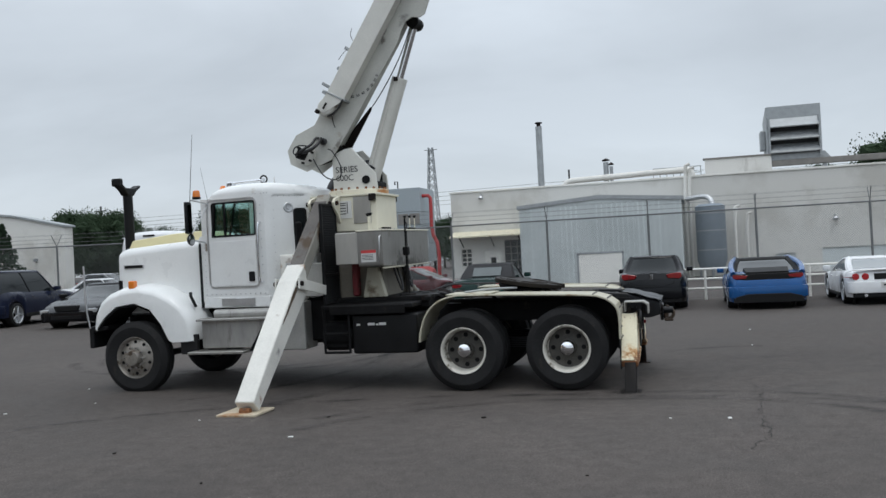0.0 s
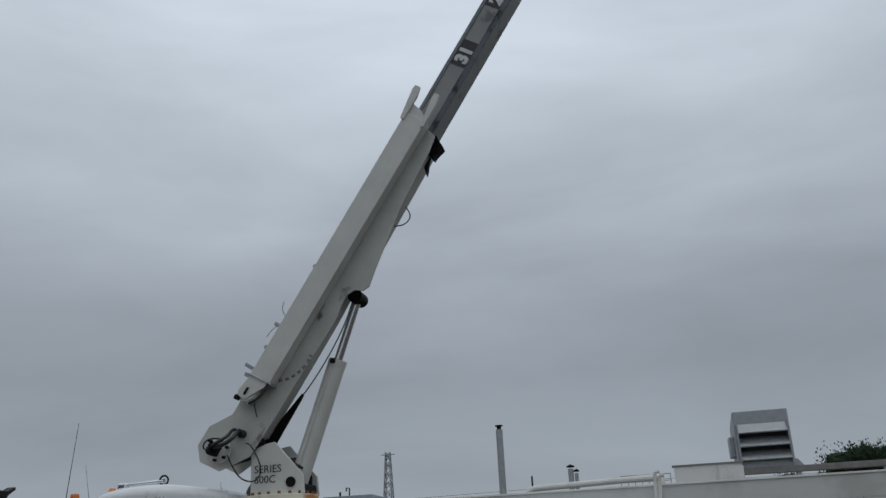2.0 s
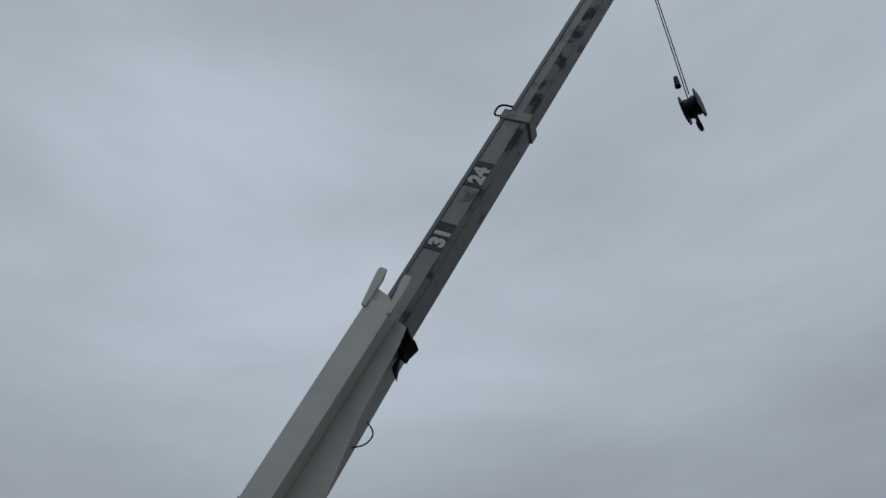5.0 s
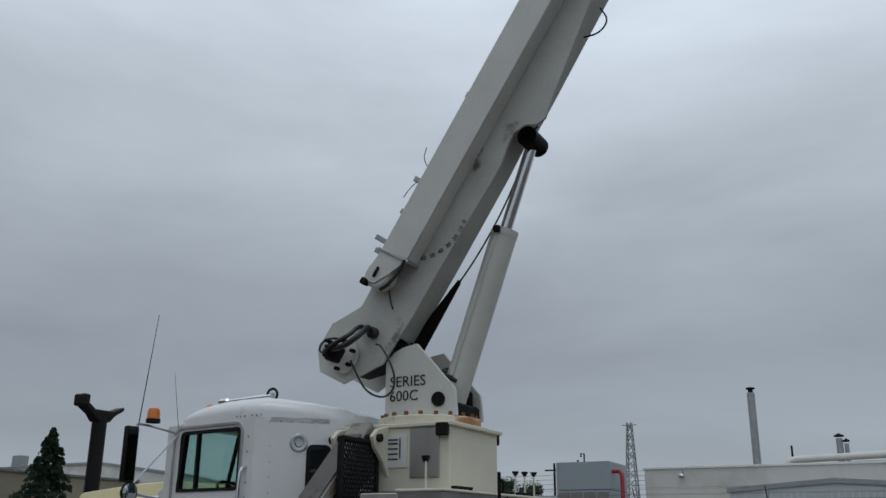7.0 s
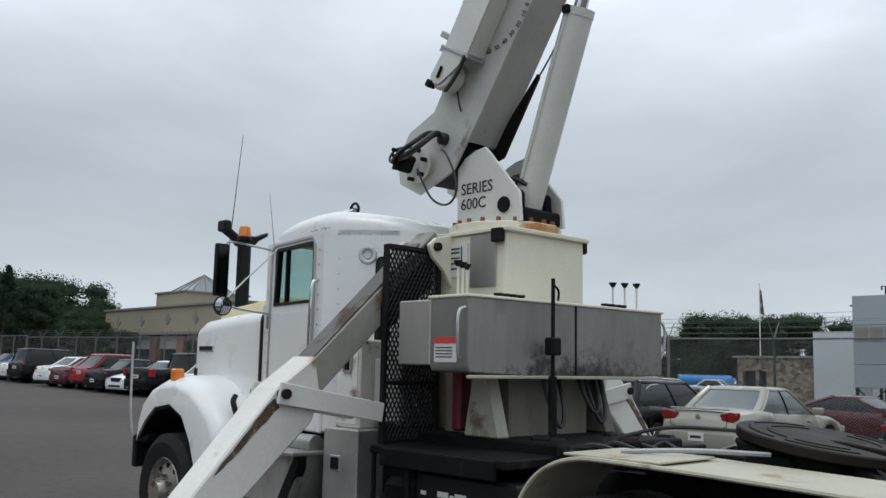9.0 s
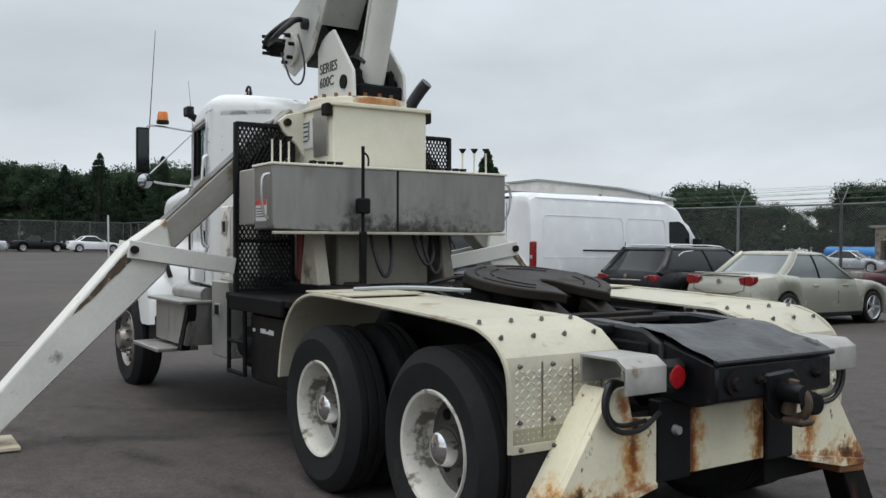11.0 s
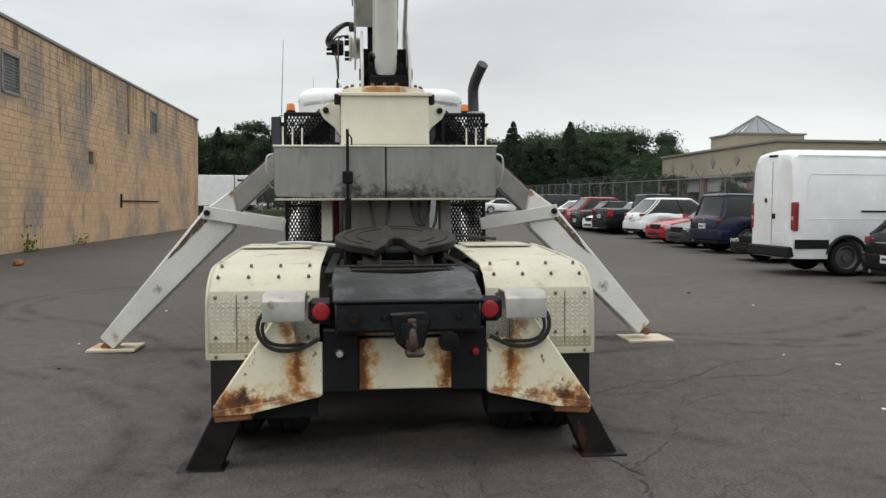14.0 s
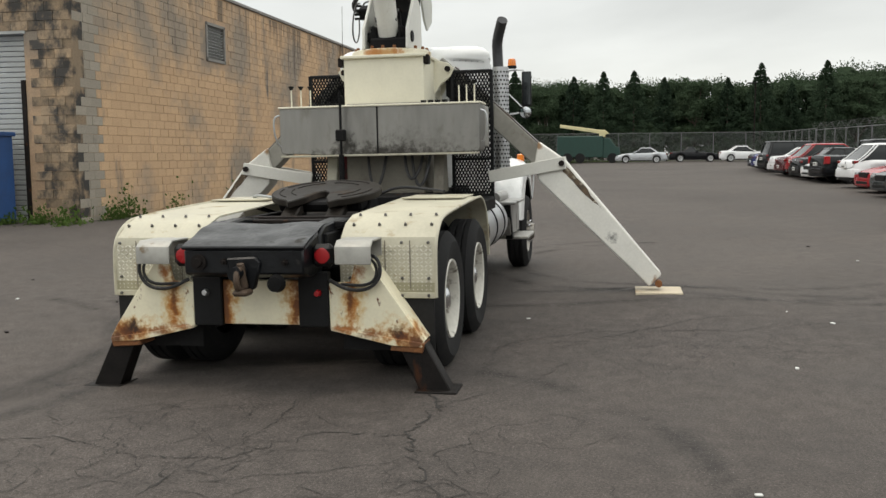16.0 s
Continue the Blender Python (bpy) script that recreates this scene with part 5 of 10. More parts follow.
for s in (-1, 1):
    part("tray_wing", box(-2.30, -1.98, s * 0.84 - 0.235, s * 0.84 + 0.235, 1.68, 2.11, 0.008), stainless, tray)
    part("tray_handle", pipe([(-1.64, s * 1.085, 2.05), (-1.64, s * 1.15, 2.03), (-1.64, s * 1.15, 1.86), (-1.67, s * 1.12, 1.74), (-1.68, s * 1.08, 1.72)], 0.010, 6), aluminium, tray, "bent grab handle")
    for k in range(3):
        y = s * (1.0 - 0.09 * k)
        lever = part("lever", rod((-1.80 - 0.05 * k, y, 2.12), (-1.80 - 0.05 * k, y, 2.34), 0.008, seg=8), cream_paint, tray, "control lever with a black knob")
        part("knob", lathe([(0, -0.012), (0.012, -0.01), (0.03, 0.02), (0.032, 0.028), (0, 0.032)], 12, None, pose(-1.80 - 0.05 * k, y, 2.335)), black_paint, lever)
    studs("short_knob", finish(lathe([(0, 0.0), (0.02, 0.0), (0.032, 0.035), (0.032, 0.042), (0, 0.045)], 12), "short_knob", black_paint), tray, [pose(-1.72, s * (0.70 - 0.075 * k), 2.125) for k in range(4)])
part("tray_seam", box(-1.622, -1.614, -0.01, 0.005, 1.62, 2.12), black_frame, tray)
part("tray_lip", box(-1.64, -1.605, -1.07, 1.07, 1.60, 1.622, 0.004), dull_cream, tray)
part("danger_label", box(-1.93, -1.72, -1.0795, -1.0745, 1.70, 1.86), label_white, tray, "white safety label with a red head")
part("label_head", box(-1.93, -1.72, -1.0815, -1.0785, 1.82, 1.86), label_red, tray)
b = bmesh.new()
for z in (1.79, 1.77, 1.75, 1.73):
    box(-1.915, -1.76, -1.0815, -1.0785, z, z + 0.007, bm=b)
part("label_lines", b, ink, tray)
b = rod((-1.52, -0.37, 1.20), (-1.52, -0.37, 2.28), 0.014, seg=8)
rod((-1.52, -0.37, 1.22), (-1.52, -0.37, 1.62), 0.03, seg=10, bm=b)
box(-1.56, -1.48, -0.42, -0.32, 1.76, 1.88, 0.012, b)
pipe([(-1.52, -0.37, 2.24), (-1.50, -0.33, 2.20), (-1.51, -0.33, 2.13)], 0.008, 6, b)
part("throttle_rod", b, black_frame, truck, "upright control rod with a clamp")

# expanded metal guards beside the pedestal
def expanded(w, h, cell_w, cell_h, r):
    """A woven lozenge sheet in the yz plane, from the origin."""
    b = bmesh.new()
    slope = cell_h / cell_w
    for sign in (1, -1):
        k = -int(h / cell_h) - 1
        while k < w * slope / cell_h + h / cell_h + 1:
            c = k * cell_h
            # z = sign * slope * y + offset, cut to the sheet
            off = c if sign > 0 else c
            ends = []
            for y in (0.0, w):
                z = (slope * y + off) if sign > 0 else (off - slope * y)
                ends.append((y, z))
            (ya, za), (yb, zb) = ends
            def cut(y0, z0, y1, z1, zc):
                t = (zc - z0) / (z1 - z0)
                return (y0 + (y1 - y0) * t, zc)
            lo, hi = min(za, zb), max(za, zb)
            if hi > 0.01 and lo < h - 0.01:
                p, q = (ya, za), (yb, zb)
                if p[1] < 0 or p[1] > h:
                    p = cut(ya, za, yb, zb, min(max(p[1], 0), h))
                if q[1] < 0 or q[1] > h:
                    q = cut(ya, za, yb, zb, min(max(q[1], 0), h))
                if math.hypot(p[0] - q[0], p[1] - q[1]) > 0.01:
                    rod((0, p[0], p[1]), (0, q[0], q[1]), r, seg=4, bm=b, caps=False)
            k += 1
    return b


for s in (-1, 1):
    y0, gw = (-1.025, 0.50) if s < 0 else (0.64, 0.44)
    gx = -2.51
    b = bmesh.new()
    for y in (y0, y0 + gw):
        box(gx - 0.02, gx + 0.02, y - 0.018, y + 0.018, 1.12, 2.53, 0.004, b)
    for z in (1.14, 1.55, 2.52):
        box(gx - 0.02, gx + 0.02, y0, y0 + gw, z - 0.016, z + 0.016, 0.004, b)
    guard = part("guard_frame", b, black_paint, truck, "black expanded metal guard behind the cab")
    mesh_b = expanded(gw, 1.40, 0.036, 0.066, 0.0078)
    bmesh.ops.transform(mesh_b, matrix=pose(gx, y0, 1.13), verts=mesh_b.verts[:])
    part("guard_mesh", mesh_b, black_paint, guard, smooth=0)
    # added black sheet over the arm band, standing in for its shade
    part("arm_shade_sheet", prism([(s * y, z) for y, z in ((1.03, 1.86), (1.03, 2.10), (0.70, 2.40), (0.56, 2.52), (0.56, 2.26), (0.72, 2.14))], gx - 0.045, gx - 0.03, "x"), black_frame, guard)
dull_red = material("grimy_dark_red", (0.15, 0.012, 0.016), 0.55, vary=0.3, stain=GRIME, stain_at=0.55, stain_scale=4)
cabinet_paint = material("grubby_cabinet_paint", (0.50, 0.495, 0.46), 0.5, vary=0.15, scale=3, stain=(0.20, 0.17, 0.13), stain_at=0.58, stain_scale=3.5, stain_soft=0.12, stain_stretch=(1, 1, 0.4), bump=0.04)
part("red_valve", box(-2.27, -2.18, -0.60, -0.47, 1.22, 1.78, 0.02), dull_red, truck, "dull red bracket on the pedestal")
part("white_cabinet", box(-2.90, -2.58, -0.80, -0.44, 1.25, 1.72, 0.012), cabinet_paint, truck, "grubby white hydraulic cabinet with a red stripe")
part("red_stripe", prism([(-0.79, 1.62), (-0.79, 1.675), (-0.45, 1.70), (-0.45, 1.645)], -2.579, -2.572, "x"), dull_red, truck)
eaten = material("rust_eaten_white", (0.74, 0.73, 0.68), 0.5, vary=0.08, stain=(0.30, 0.17, 0.07), stain_at=0.60, stain_scale=4, bump=0.05,
                 blots=[((-3.05, -0.9, 1.70), (0.13, 0.4, 0.15), (0.13, 0.05, 0.02), 0.95), ((-2.98, -0.9, 1.42), (0.08, 0.4, 0.14), (0.10, 0.035, 0.012), 0.95), ((-3.13, -0.9, 1.30), (0.12, 0.4, 0.07), (0.22, 0.09, 0.03), 0.9)])
hatch = part("rear_hatch", box(-3.21, -2.92, -0.915, -0.62, 1.20, 1.86, 0.012), eaten, truck, "rust-eaten white locker with a latch")
part("hatch_door", box(-3.19, -2.94, -0.923, -0.914, 1.23, 1.83, 0.003), eaten, hatch)
part("hatch_latch", rounded_frame(-3.115, -3.005, 1.61, 1.74, 0.02, 0.02, -0.936, -0.921), aluminium, hatch)
part("hatch_recess", box(-3.10, -3.02, -0.928, -0.922, 1.625, 1.725), dark_rust, hatch)

streak = material("brown_edge_shadow", (0.09, 0.06, 0.035), 0.6, vary=0.6, scale=14, stain=(0.4, 0.36, 0.28), stain_at=0.56, stain_scale=14)
arm_side = material("scraped_grey_arm_paint", (0.25, 0.24, 0.21), 0.5, vary=0.2, scale=3, fine=20, bump=0.06, stain=(0.17, 0.12, 0.08), stain_at=0.60, stain_scale=2.5)
leg_paint = material("grubby_white_leg_paint", (0.70, 0.69, 0.64), 0.5, vary=0.12, scale=2, stain=(0.30, 0.24, 0.17), stain_at=0.64, stain_scale=2.2, stain_soft=0.1, bump=0.05,
                     blots=[((-2.52 + 0.043 * s * max(0, 1.48 - z), s * y, z), (0.12, r, 0.085), c, 0.9) for s in (-1, 1) for y, z, r, c in ((1.60, 1.69, 0.055, (0.30, 0.15, 0.05)), (2.85, 0.18, 0.055, (0.24, 0.10, 0.03)), (2.40, 0.66, 0.10, (0.06, 0.06, 0.058)))])
# outriggers: grey upper arm, tie link, white leg and pad
def beam_between(p0, p1, w, h, name, mat, parent, label="", w1=None, h1=None, bev=0.012):
    p0, p1 = Vector(p0), Vector(p1)
    w1, h1 = w1 or w, h1 or h
    d = (p1 - p0).normalized()
    side = Vector((1, 0, 0))
    up = side.cross(d).normalized()
    b = bmesh.new()
    rows = []
    for p, ww, hh in ((p0, w, h), (p1, w1, h1)):
        rows.append([b.verts.new(p + side * sx * ww / 2 + up * sz * hh / 2) for sx, sz in ((-1, -1), (1, -1), (1, 1), (-1, 1))])
    b.faces.new(rows[0])
    b.faces.new(rows[1][::-1])
    for i in range(4):
        j = (i + 1) % 4
        b.faces.new((rows[0][i], rows[0][j], rows[1][j], rows[1][i]))
    bmesh.ops.recalc_face_normals(b, faces=b.faces[:])
    bmesh.ops.bevel(b, geom=b.edges[:], offset=bev, segments=1, affect="EDGES")
    return part(name, b, mat, parent, label)


OX = -2.655
for s in (-1, 1):
    elbow = Vector((OX, s * 1.85, 1.48))
    foot = Vector((OX - 0.10, -2.98, 0.065)) if s < 0 else Vector((OX + 0.08, 2.90, 0.15))
    pin = Vector((OX, s * 0.60, 2.55))
    arm_in = Vector((0, -0.65 * s, -0.76))  # square to the arm, inwards
    rig = beam_between(pin + Vector((0, -0.12 * s, 0.10)) + arm_in * 0.04, elbow + arm_in * 0.11 + (pin - elbow) * 0.10, 0.20, 0.20, "outrigger_arm", arm_side, truck, "worn grey outrigger arm with a dark rubbed face", 0.20, 0.215)
    beam_between(pin + arm_in * -0.066 + (elbow - pin) * 0.02, elbow + arm_in * 0.0 + (pin - elbow) * 0.12, 0.185, 0.012, "rubbed_face", arm_steel, rig, "dark rubbed steel face", 0.185, 0.012, 0.002)
    skew = -0.10 if s < 0 else 0.06
    # leg: a tapered box whose top wraps the arm
    E, F = (1.85, 1.48), (abs(foot.y), foot.z)
    L = math.hypot(F[0] - E[0], F[1] - E[1])
    d = ((F[0] - E[0]) / L, (F[1] - E[1]) / L)
    q = (d[1], -d[0])  # inwards
    def at(o, along=0.0, inner=0.0, up=0.0):
        """From a point: along the leg, across it inwards, and back up along the arm."""
        return (s * (o[0] + d[0] * along + q[0] * inner - 0.76 * up), o[1] + d[1] * along + q[1] * inner + 0.65 * up)
    outline = [at(E, -0.02, -0.045), at(E, 0.0, -0.05), at(F, -0.06, -0.085), at(F, -0.04, 0.10), at(E, 0.10, 0.30), at(E, -0.02, 0.315), at(E, 0.0, 0.19, 0.20), at(E, 0.0, -0.02, 0.36)]
    leg_b = prism(outline, OX - 0.13, OX + 0.13, "x", 0.012)
    for v in leg_b.verts:
        v.co.x += skew * max(0.0, (1.48 - v.co.z) / 1.4)
    leg = part("outrigger_leg", leg_b, leg_paint, truck, "tapered white outrigger leg")
    # thin brown slivers paint in the shadow along the leg's edge
    for x in (OX + 0.1302, OX - 0.1317):
        run_b = patch([at(E, 0.05, -0.02), at(E, 0.30, -0.035), at(E, 0.66, -0.03), at(E, 0.50, 0.005), at(E, 0.24, 0.03), at(E, 0.07, 0.05)], x, 0.0015, "x", 31 + s, 0.10)
        for v in run_b.verts:
            v.co.x += skew * max(0.0, (1.48 - v.co.z) / 1.4)
        part("edge_shadow_streak", run_b, streak, leg, "brown streak painted as the leg's edge shadow", 0)
    part("elbow_pin", rod((OX - 0.20, elbow.y, elbow.z), (OX + 0.205, elbow.y, elbow.z), 0.032, seg=16), dark_rust, leg)
    inner = Vector((OX, s * 1.04, 1.345))
    for x in (-0.165, 0.165):
        o = Vector((x, 0, 0))
        beam_between(elbow + o + (elbow - inner) * 0.05, inner + o, 0.025, 0.14, "tie_link", crane_paint, truck, "white tie link", 0.025, 0.13, 0.005)
    part("leg_bracket", box(OX - 0.11 + 0.6 * skew, OX + 0.11 + 0.6 * skew, *sorted((s * 2.36, s * 2.44)), 0.58, 0.64, 0.006), dark_rust, leg)
    # plate edge and foot
    part("foot_knuckle", lathe([(0, -0.07), (0.036, -0.065), (0.04, 0.065), (0, 0.07)], 14, None, pose(foot.x, foot.y, foot.z - 0.01, 0, 90, 0)), rust, leg)
    gz = 0.034 if s < 0 else 0.06
    px, py = (foot.x - 0.045, foot.y + 0.09) if s < 0 else (foot.x, foot.y)
    part("foot_pad", box(px - 0.25, px + 0.25, py - 0.25, py + 0.25, -0.02 + gz, 0.008 + gz, 0.004), plywood, leg, "pale outrigger pad")

# ---- turntable pylon, boom, ram ----
BY = 0.02
part("pylon", prism([(-2.62, 2.74), (-2.62, 3.22), (-2.54, 3.30), (-2.44, 3.34), (-2.32, 3.36), (-1.96, 2.96), (-1.94, 2.74)], BY - 0.255, BY - 0.225, "y", 0.006), crane_paint, truck, "white pylon plate lettered on its side")
part("pylon", prism([(-2.62, 2.74), (-2.62, 3.22), (-2.54, 3.30), (-2.44, 3.34), (-2.32, 3.36), (-1.96, 2.96), (-1.94, 2.74)], BY + 0.225, BY + 0.255, "y", 0.006), crane_paint, truck)
part("pylon_web", prism([(-2.60, 2.74), (-2.55, 3.2), (-2.46, 3.2), (-2.48, 2.74)], BY - 0.225, BY + 0.225, "y"), black_frame, truck)
text_mesh("SERIES", 0.125, ink, pose(-2.575, BY - 0.258, 3.005, 90, 0, 0), truck, "lettering")
text_mesh("600C", 0.125, ink, pose(-2.575, BY - 0.258, 2.885, 90, 0, 0), truck, "lettering")

ANG = radians(57.2)
PIV = Vector((-2.93, 0, 3.33))
BOOM = Matrix.Translation((PIV.x, BY, PIV.z)) @ Matrix.Rotation(-ANG, 4, "Y")
# in boom coordinates x runs along the boom, z square to it, y across
boom = thing("boom", "long telescopic boom of weathered white steel, raised steeply", "")
boom.parent = truck
boom.matrix_basis = BOOM
side_pts = [(-0.27, -0.09), (-0.30, 0.19), (-0.15, 0.33), (0.11, 0.325), (0.376, 0.14), (0.52, 0.14), (0.75, 0.175), (0.90, 0.18), (4.66, 0.18), (4.70, -0.04), (4.62, -0.32), (4.40, -0.36), (3.60, -0.405), (2.75, -0.53),
            (2.52, -0.575), (2.44, -0.53), (2.40, -0.43), (2.30, -0.375), (2.16, -0.38), (2.02, -0.41), (1.90, -0.415), (1.66, -0.405), (1.02, -0.38), (0.54, -0.37), (0.06, -0.34), (-0.10, -0.22)]
far_pts = [(px, pz if px < 0.4 and pz > -0.2 else max(pz, -0.17)) for px, pz in side_pts]
boom_paint = material("grease_marked_boom_paint", (0.49, 0.49, 0.45), 0.5, vary=0.14, stain=(0.32, 0.27, 0.20), stain_at=0.66, stain_scale=2.4, bump=0.04,
                      blots=[((1.90, -0.3, -0.20), (0.10, 0.1, 0.07), (0.06, 0.045, 0.035), 0.9), ((2.02, -0.3, -0.16), (0.08, 0.1, 0.05), (0.07, 0.05, 0.04), 0.9), ((2.3, -0.3, -0.34), (0.2, 0.1, 0.1), (0.12, 0.11, 0.10), 0.7), ((1.02, -0.3, -0.14), (0.08, 0.1, 0.06), (0.12, 0.10, 0.08), 0.8), ((0.3, -0.3, -0.32), (0.2, 0.1, 0.06), (0.12, 0.10, 0.08), 0.8)])
for s, y in ((-1, -0.308), (1, 0.238)):
    plate = part("side_plate", prism(side_pts if s < 0 else far_pts, y - 0.012, y + 0.012, "y", 0.004), boom_paint, boom, "white boom side plate with a stained middle")
part("box_web", prism([(0.3, 0.08), (0.9, 0.16), (4.66, 0.16), (4.60, -0.27), (2.8, -0.30), (2.5, -0.30), (2.3, -0.26), (2.0, -0.27), (1.0, -0.265), (0.3, -0.25)], -0.295, 0.145, "y"), boom_paint, boom, "boom belly in weathered grey-white")
part("butt_shadow", prism([(-0.2, 0.0), (0.1, 0.25), (0.3, 0.1), (0.25, -0.3), (0.0, -0.2)], -0.17, 0.15, "y"), black_frame, boom)
part("side_channel", prism([(0.90, 0.125), (0.93, -0.165), (4.70, -0.185), (4.70, 0.125)], -0.495, -0.32, "y", 0.008), crane_paint, boom, "long side channel in clean white")
part("channel_end", prism([(0.885, 0.15), (0.905, -0.19), (0.93, -0.19), (0.91, 0.15)], -0.505, -0.315, "y", 0.004), galvanised, boom)
part("side_channel", prism([(0.90, 0.235), (0.90, -0.085), (4.70, -0.085), (4.70, 0.235)], 0.25, 0.31, "y", 0.008), crane_paint, boom)
for n0, n1 in ((0.09, 0.145), (-0.20, -0.155)):
    part("boom_ear", prism([(4.60, n0), (4.60, n1), (5.02, n1 + 0.06), (5.08, n1 + 0.05), (5.08, n0 + 0.03), (4.95, n0)], -0.515, -0.475, "y", 0.005), crane_paint, boom, "lug at the boom head")
part("head_plate", prism([(4.68, 0.13), (4.86, 0.14), (4.80, -0.06), (4.70, -0.18)], -0.485, -0.47, "y"), crane_paint, boom)
b = prism([(4.42, -0.28), (4.38, -0.38), (4.44, -0.38), (4.58, -0.42), (4.66, -0.28)], -0.16, 0.0, "y", 0.01)
prism([(4.24, -0.32), (4.14, -0.42), (4.20, -0.40), (4.40, -0.32)], -0.14, -0.06, "y", 0.01, b)
for k in range(3):
    rod((4.50 + 0.06 * k, -0.26, -0.20 - 0.05 * k), (4.50 + 0.06 * k, 0.02, -0.20 - 0.05 * k), 0.03, seg=10, bm=b)
part("head_roller", b, black_frame, boom, "dark wear pad housing under the boom head")


def boom_tube(x0, x1, lo, hi, w, name, label):
    """A telescoping section: a box with folded ribs along its sides."""
    tube = part(name, box(x0, x1, -w, w, lo, hi, 0.012), boom_grey, boom, label)
    for s in (-1, 1):
        for z in (lo + 0.025, hi - 0.025):
            part("edge_rib", box(x0, x1, s * w - 0.012, s * w + 0.012, z - 0.025, z + 0.025, 0.004), boom_rib, tube)
    return tube


boom_rib = material("dark_boom_rib", (0.17, 0.18, 0.19), 0.5, vary=0.2)
boom_grey = material("grey_boom_section", (0.26, 0.265, 0.255), 0.5, vary=0.12, stain=(0.16, 0.15, 0.14), stain_at=0.58, stain_scale=3, bump=0.05)
# darker blue-grey for the strip along each section's lower near side
boom_under = material("dark_boom_belly", (0.09, 0.095, 0.11), 0.45, vary=0.25, stain=(0.03, 0.03, 0.035), stain_at=0.5, stain_scale=3)
mid = boom_tube(4.4, 7.84, -0.20, 0.15, 0.155, "middle_section", "grey telescopic middle section with painted length numbers")
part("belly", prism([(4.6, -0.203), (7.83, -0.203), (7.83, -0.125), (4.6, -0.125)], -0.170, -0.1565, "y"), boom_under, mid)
part("end_collar", box(7.74, 7.90, -0.18, 0.18, -0.225, 0.17, 0.012), boom_grey, mid)
part("rope_guide", pipe([(7.80, -0.14, 0.15), (7.78, -0.14, 0.28), (7.98, -0.14, 0.28), (7.98, -0.14, 0.10)], 0.014, 6), black_paint, mid)
tip = boom_tube(7.5, 11.15, -0.18, 0.11, 0.125, "tip_section", "slim grey tip section")
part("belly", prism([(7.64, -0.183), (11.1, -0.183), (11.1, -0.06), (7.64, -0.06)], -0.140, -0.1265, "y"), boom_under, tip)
b = prism([(11.0, 0.12), (11.0, -0.34), (11.35, -0.45), (11.65, -0.35), (11.70, -0.1), (11.5, 0.14)], -0.15, 0.15, "y", 0.01)
for x, z in ((11.45, -0.25), (11.50, 0.05)):
    lathe([(0, -0.10), (0.19, -0.09), (0.16, -0.05), (0.16, 0.05), (0.19, 0.09), (0, 0.10)], 24, b, pose(x, 0, z, 90, 0, 0))
part("boom_head", b, black_paint, boom, "sheave head at the boom tip")
for body, sx in (("31", 5.74), ("24", 6.70)):
    pl = part("number_panel", box(sx - 0.06, sx + 0.33, -0.1615, -0.1565, -0.118, 0.10), ink, mid, "black panel with white numerals")
    text_mesh(body, 0.245, label_white, pose(sx - 0.01, -0.1625, -0.10, 90, 0, 0), mid, "numeral", 0.014)

# angle scale, hose reel, motor, lines
for k, body in enumerate(("60", "50", "40", "30", "20", "10", "0")):
    a = radians(212 + 11 * k)
    text_mesh(body, 0.052, ink, pose(1.37 + 0.46 * math.cos(a), -0.3215, 0.07 + 0.46 * math.sin(a), 90, 0, 0) @ pose(0, 0, 0, 0, 0, 212 + 11 * k + 90), boom, "scale_numeral", 0.001)

part("cable_reel", lathe([(0, -0.08), (0.105, -0.078), (0.125, -0.06), (0.125, 0.06), (0.105, 0.078), (0, 0.08)], 28, None, pose(0.70, -0.40, 0.05, 90, 0, 0)), crane_paint, boom, "round white cable reel under the channel")
part("reel_guard", prism([(0.60, 0.13), (0.66, 0.15), (0.90, 0.12), (0.90, -0.15), (0.74, -0.06), (0.62, 0.02)], -0.492, -0.485, "y", 0.002), crane_paint, boom)
part("reel_bracket", box(0.66, 0.76, -0.51, -0.49, 0.04, 0.07, 0.008), dark_rust, boom)
b = rod((0.60, -0.49, 0.12), (0.60, -0.40, 0.12), 0.03, seg=12)
box(0.56, 0.62, -0.52, -0.44, 0.09, 0.15, 0.01, b)
part("reel_swivel", b, dark_rust, boom)
part("reel_cable", pipe([(0.60, -0.45, -0.04), (0.66, -0.49, -0.11), (0.78, -0.50, -0.15), (0.92, -0.50, -0.15)], 0.017, 6), hose, boom)
part("tie_wire", pipe([(0.62, -0.34, -0.05), (0.54, -0.335, -0.12), (0.50, -0.33, -0.17)], 0.007, 5), hose, boom)
for x, L in ((0.85, 0.10), (0.95, 0.16), (1.25, 0.06), (1.55, 0.10), (2.4, 0.05)):
    part("bracket", box(x, x + 0.05, -0.46, -0.40, 0.11, 0.11 + L, 0.006), galvanised, boom)
part("loose_wire", pipe([(1.70, -0.45, 0.12), (1.76, -0.46, 0.22), (1.86, -0.47, 0.24)], 0.004, 5), hose, boom)
part("loose_wire", pipe([(1.62, -0.45, 0.13), (1.50, -0.46, 0.19), (1.38, -0.47, 0.20)], 0.004, 5), hose, boom)
winch = part("winch_motor", lathe([(0, -0.10), (0.10, -0.10), (0.115, -0.08), (0.115, 0.0), (0.15, 0.01), (0.15, 0.03), (0, 0.03)], 24, None, pose(-0.03, -0.22, 0.10, 90, 0, 0)), crane_paint, boom, "winch motor ringed by hoses")
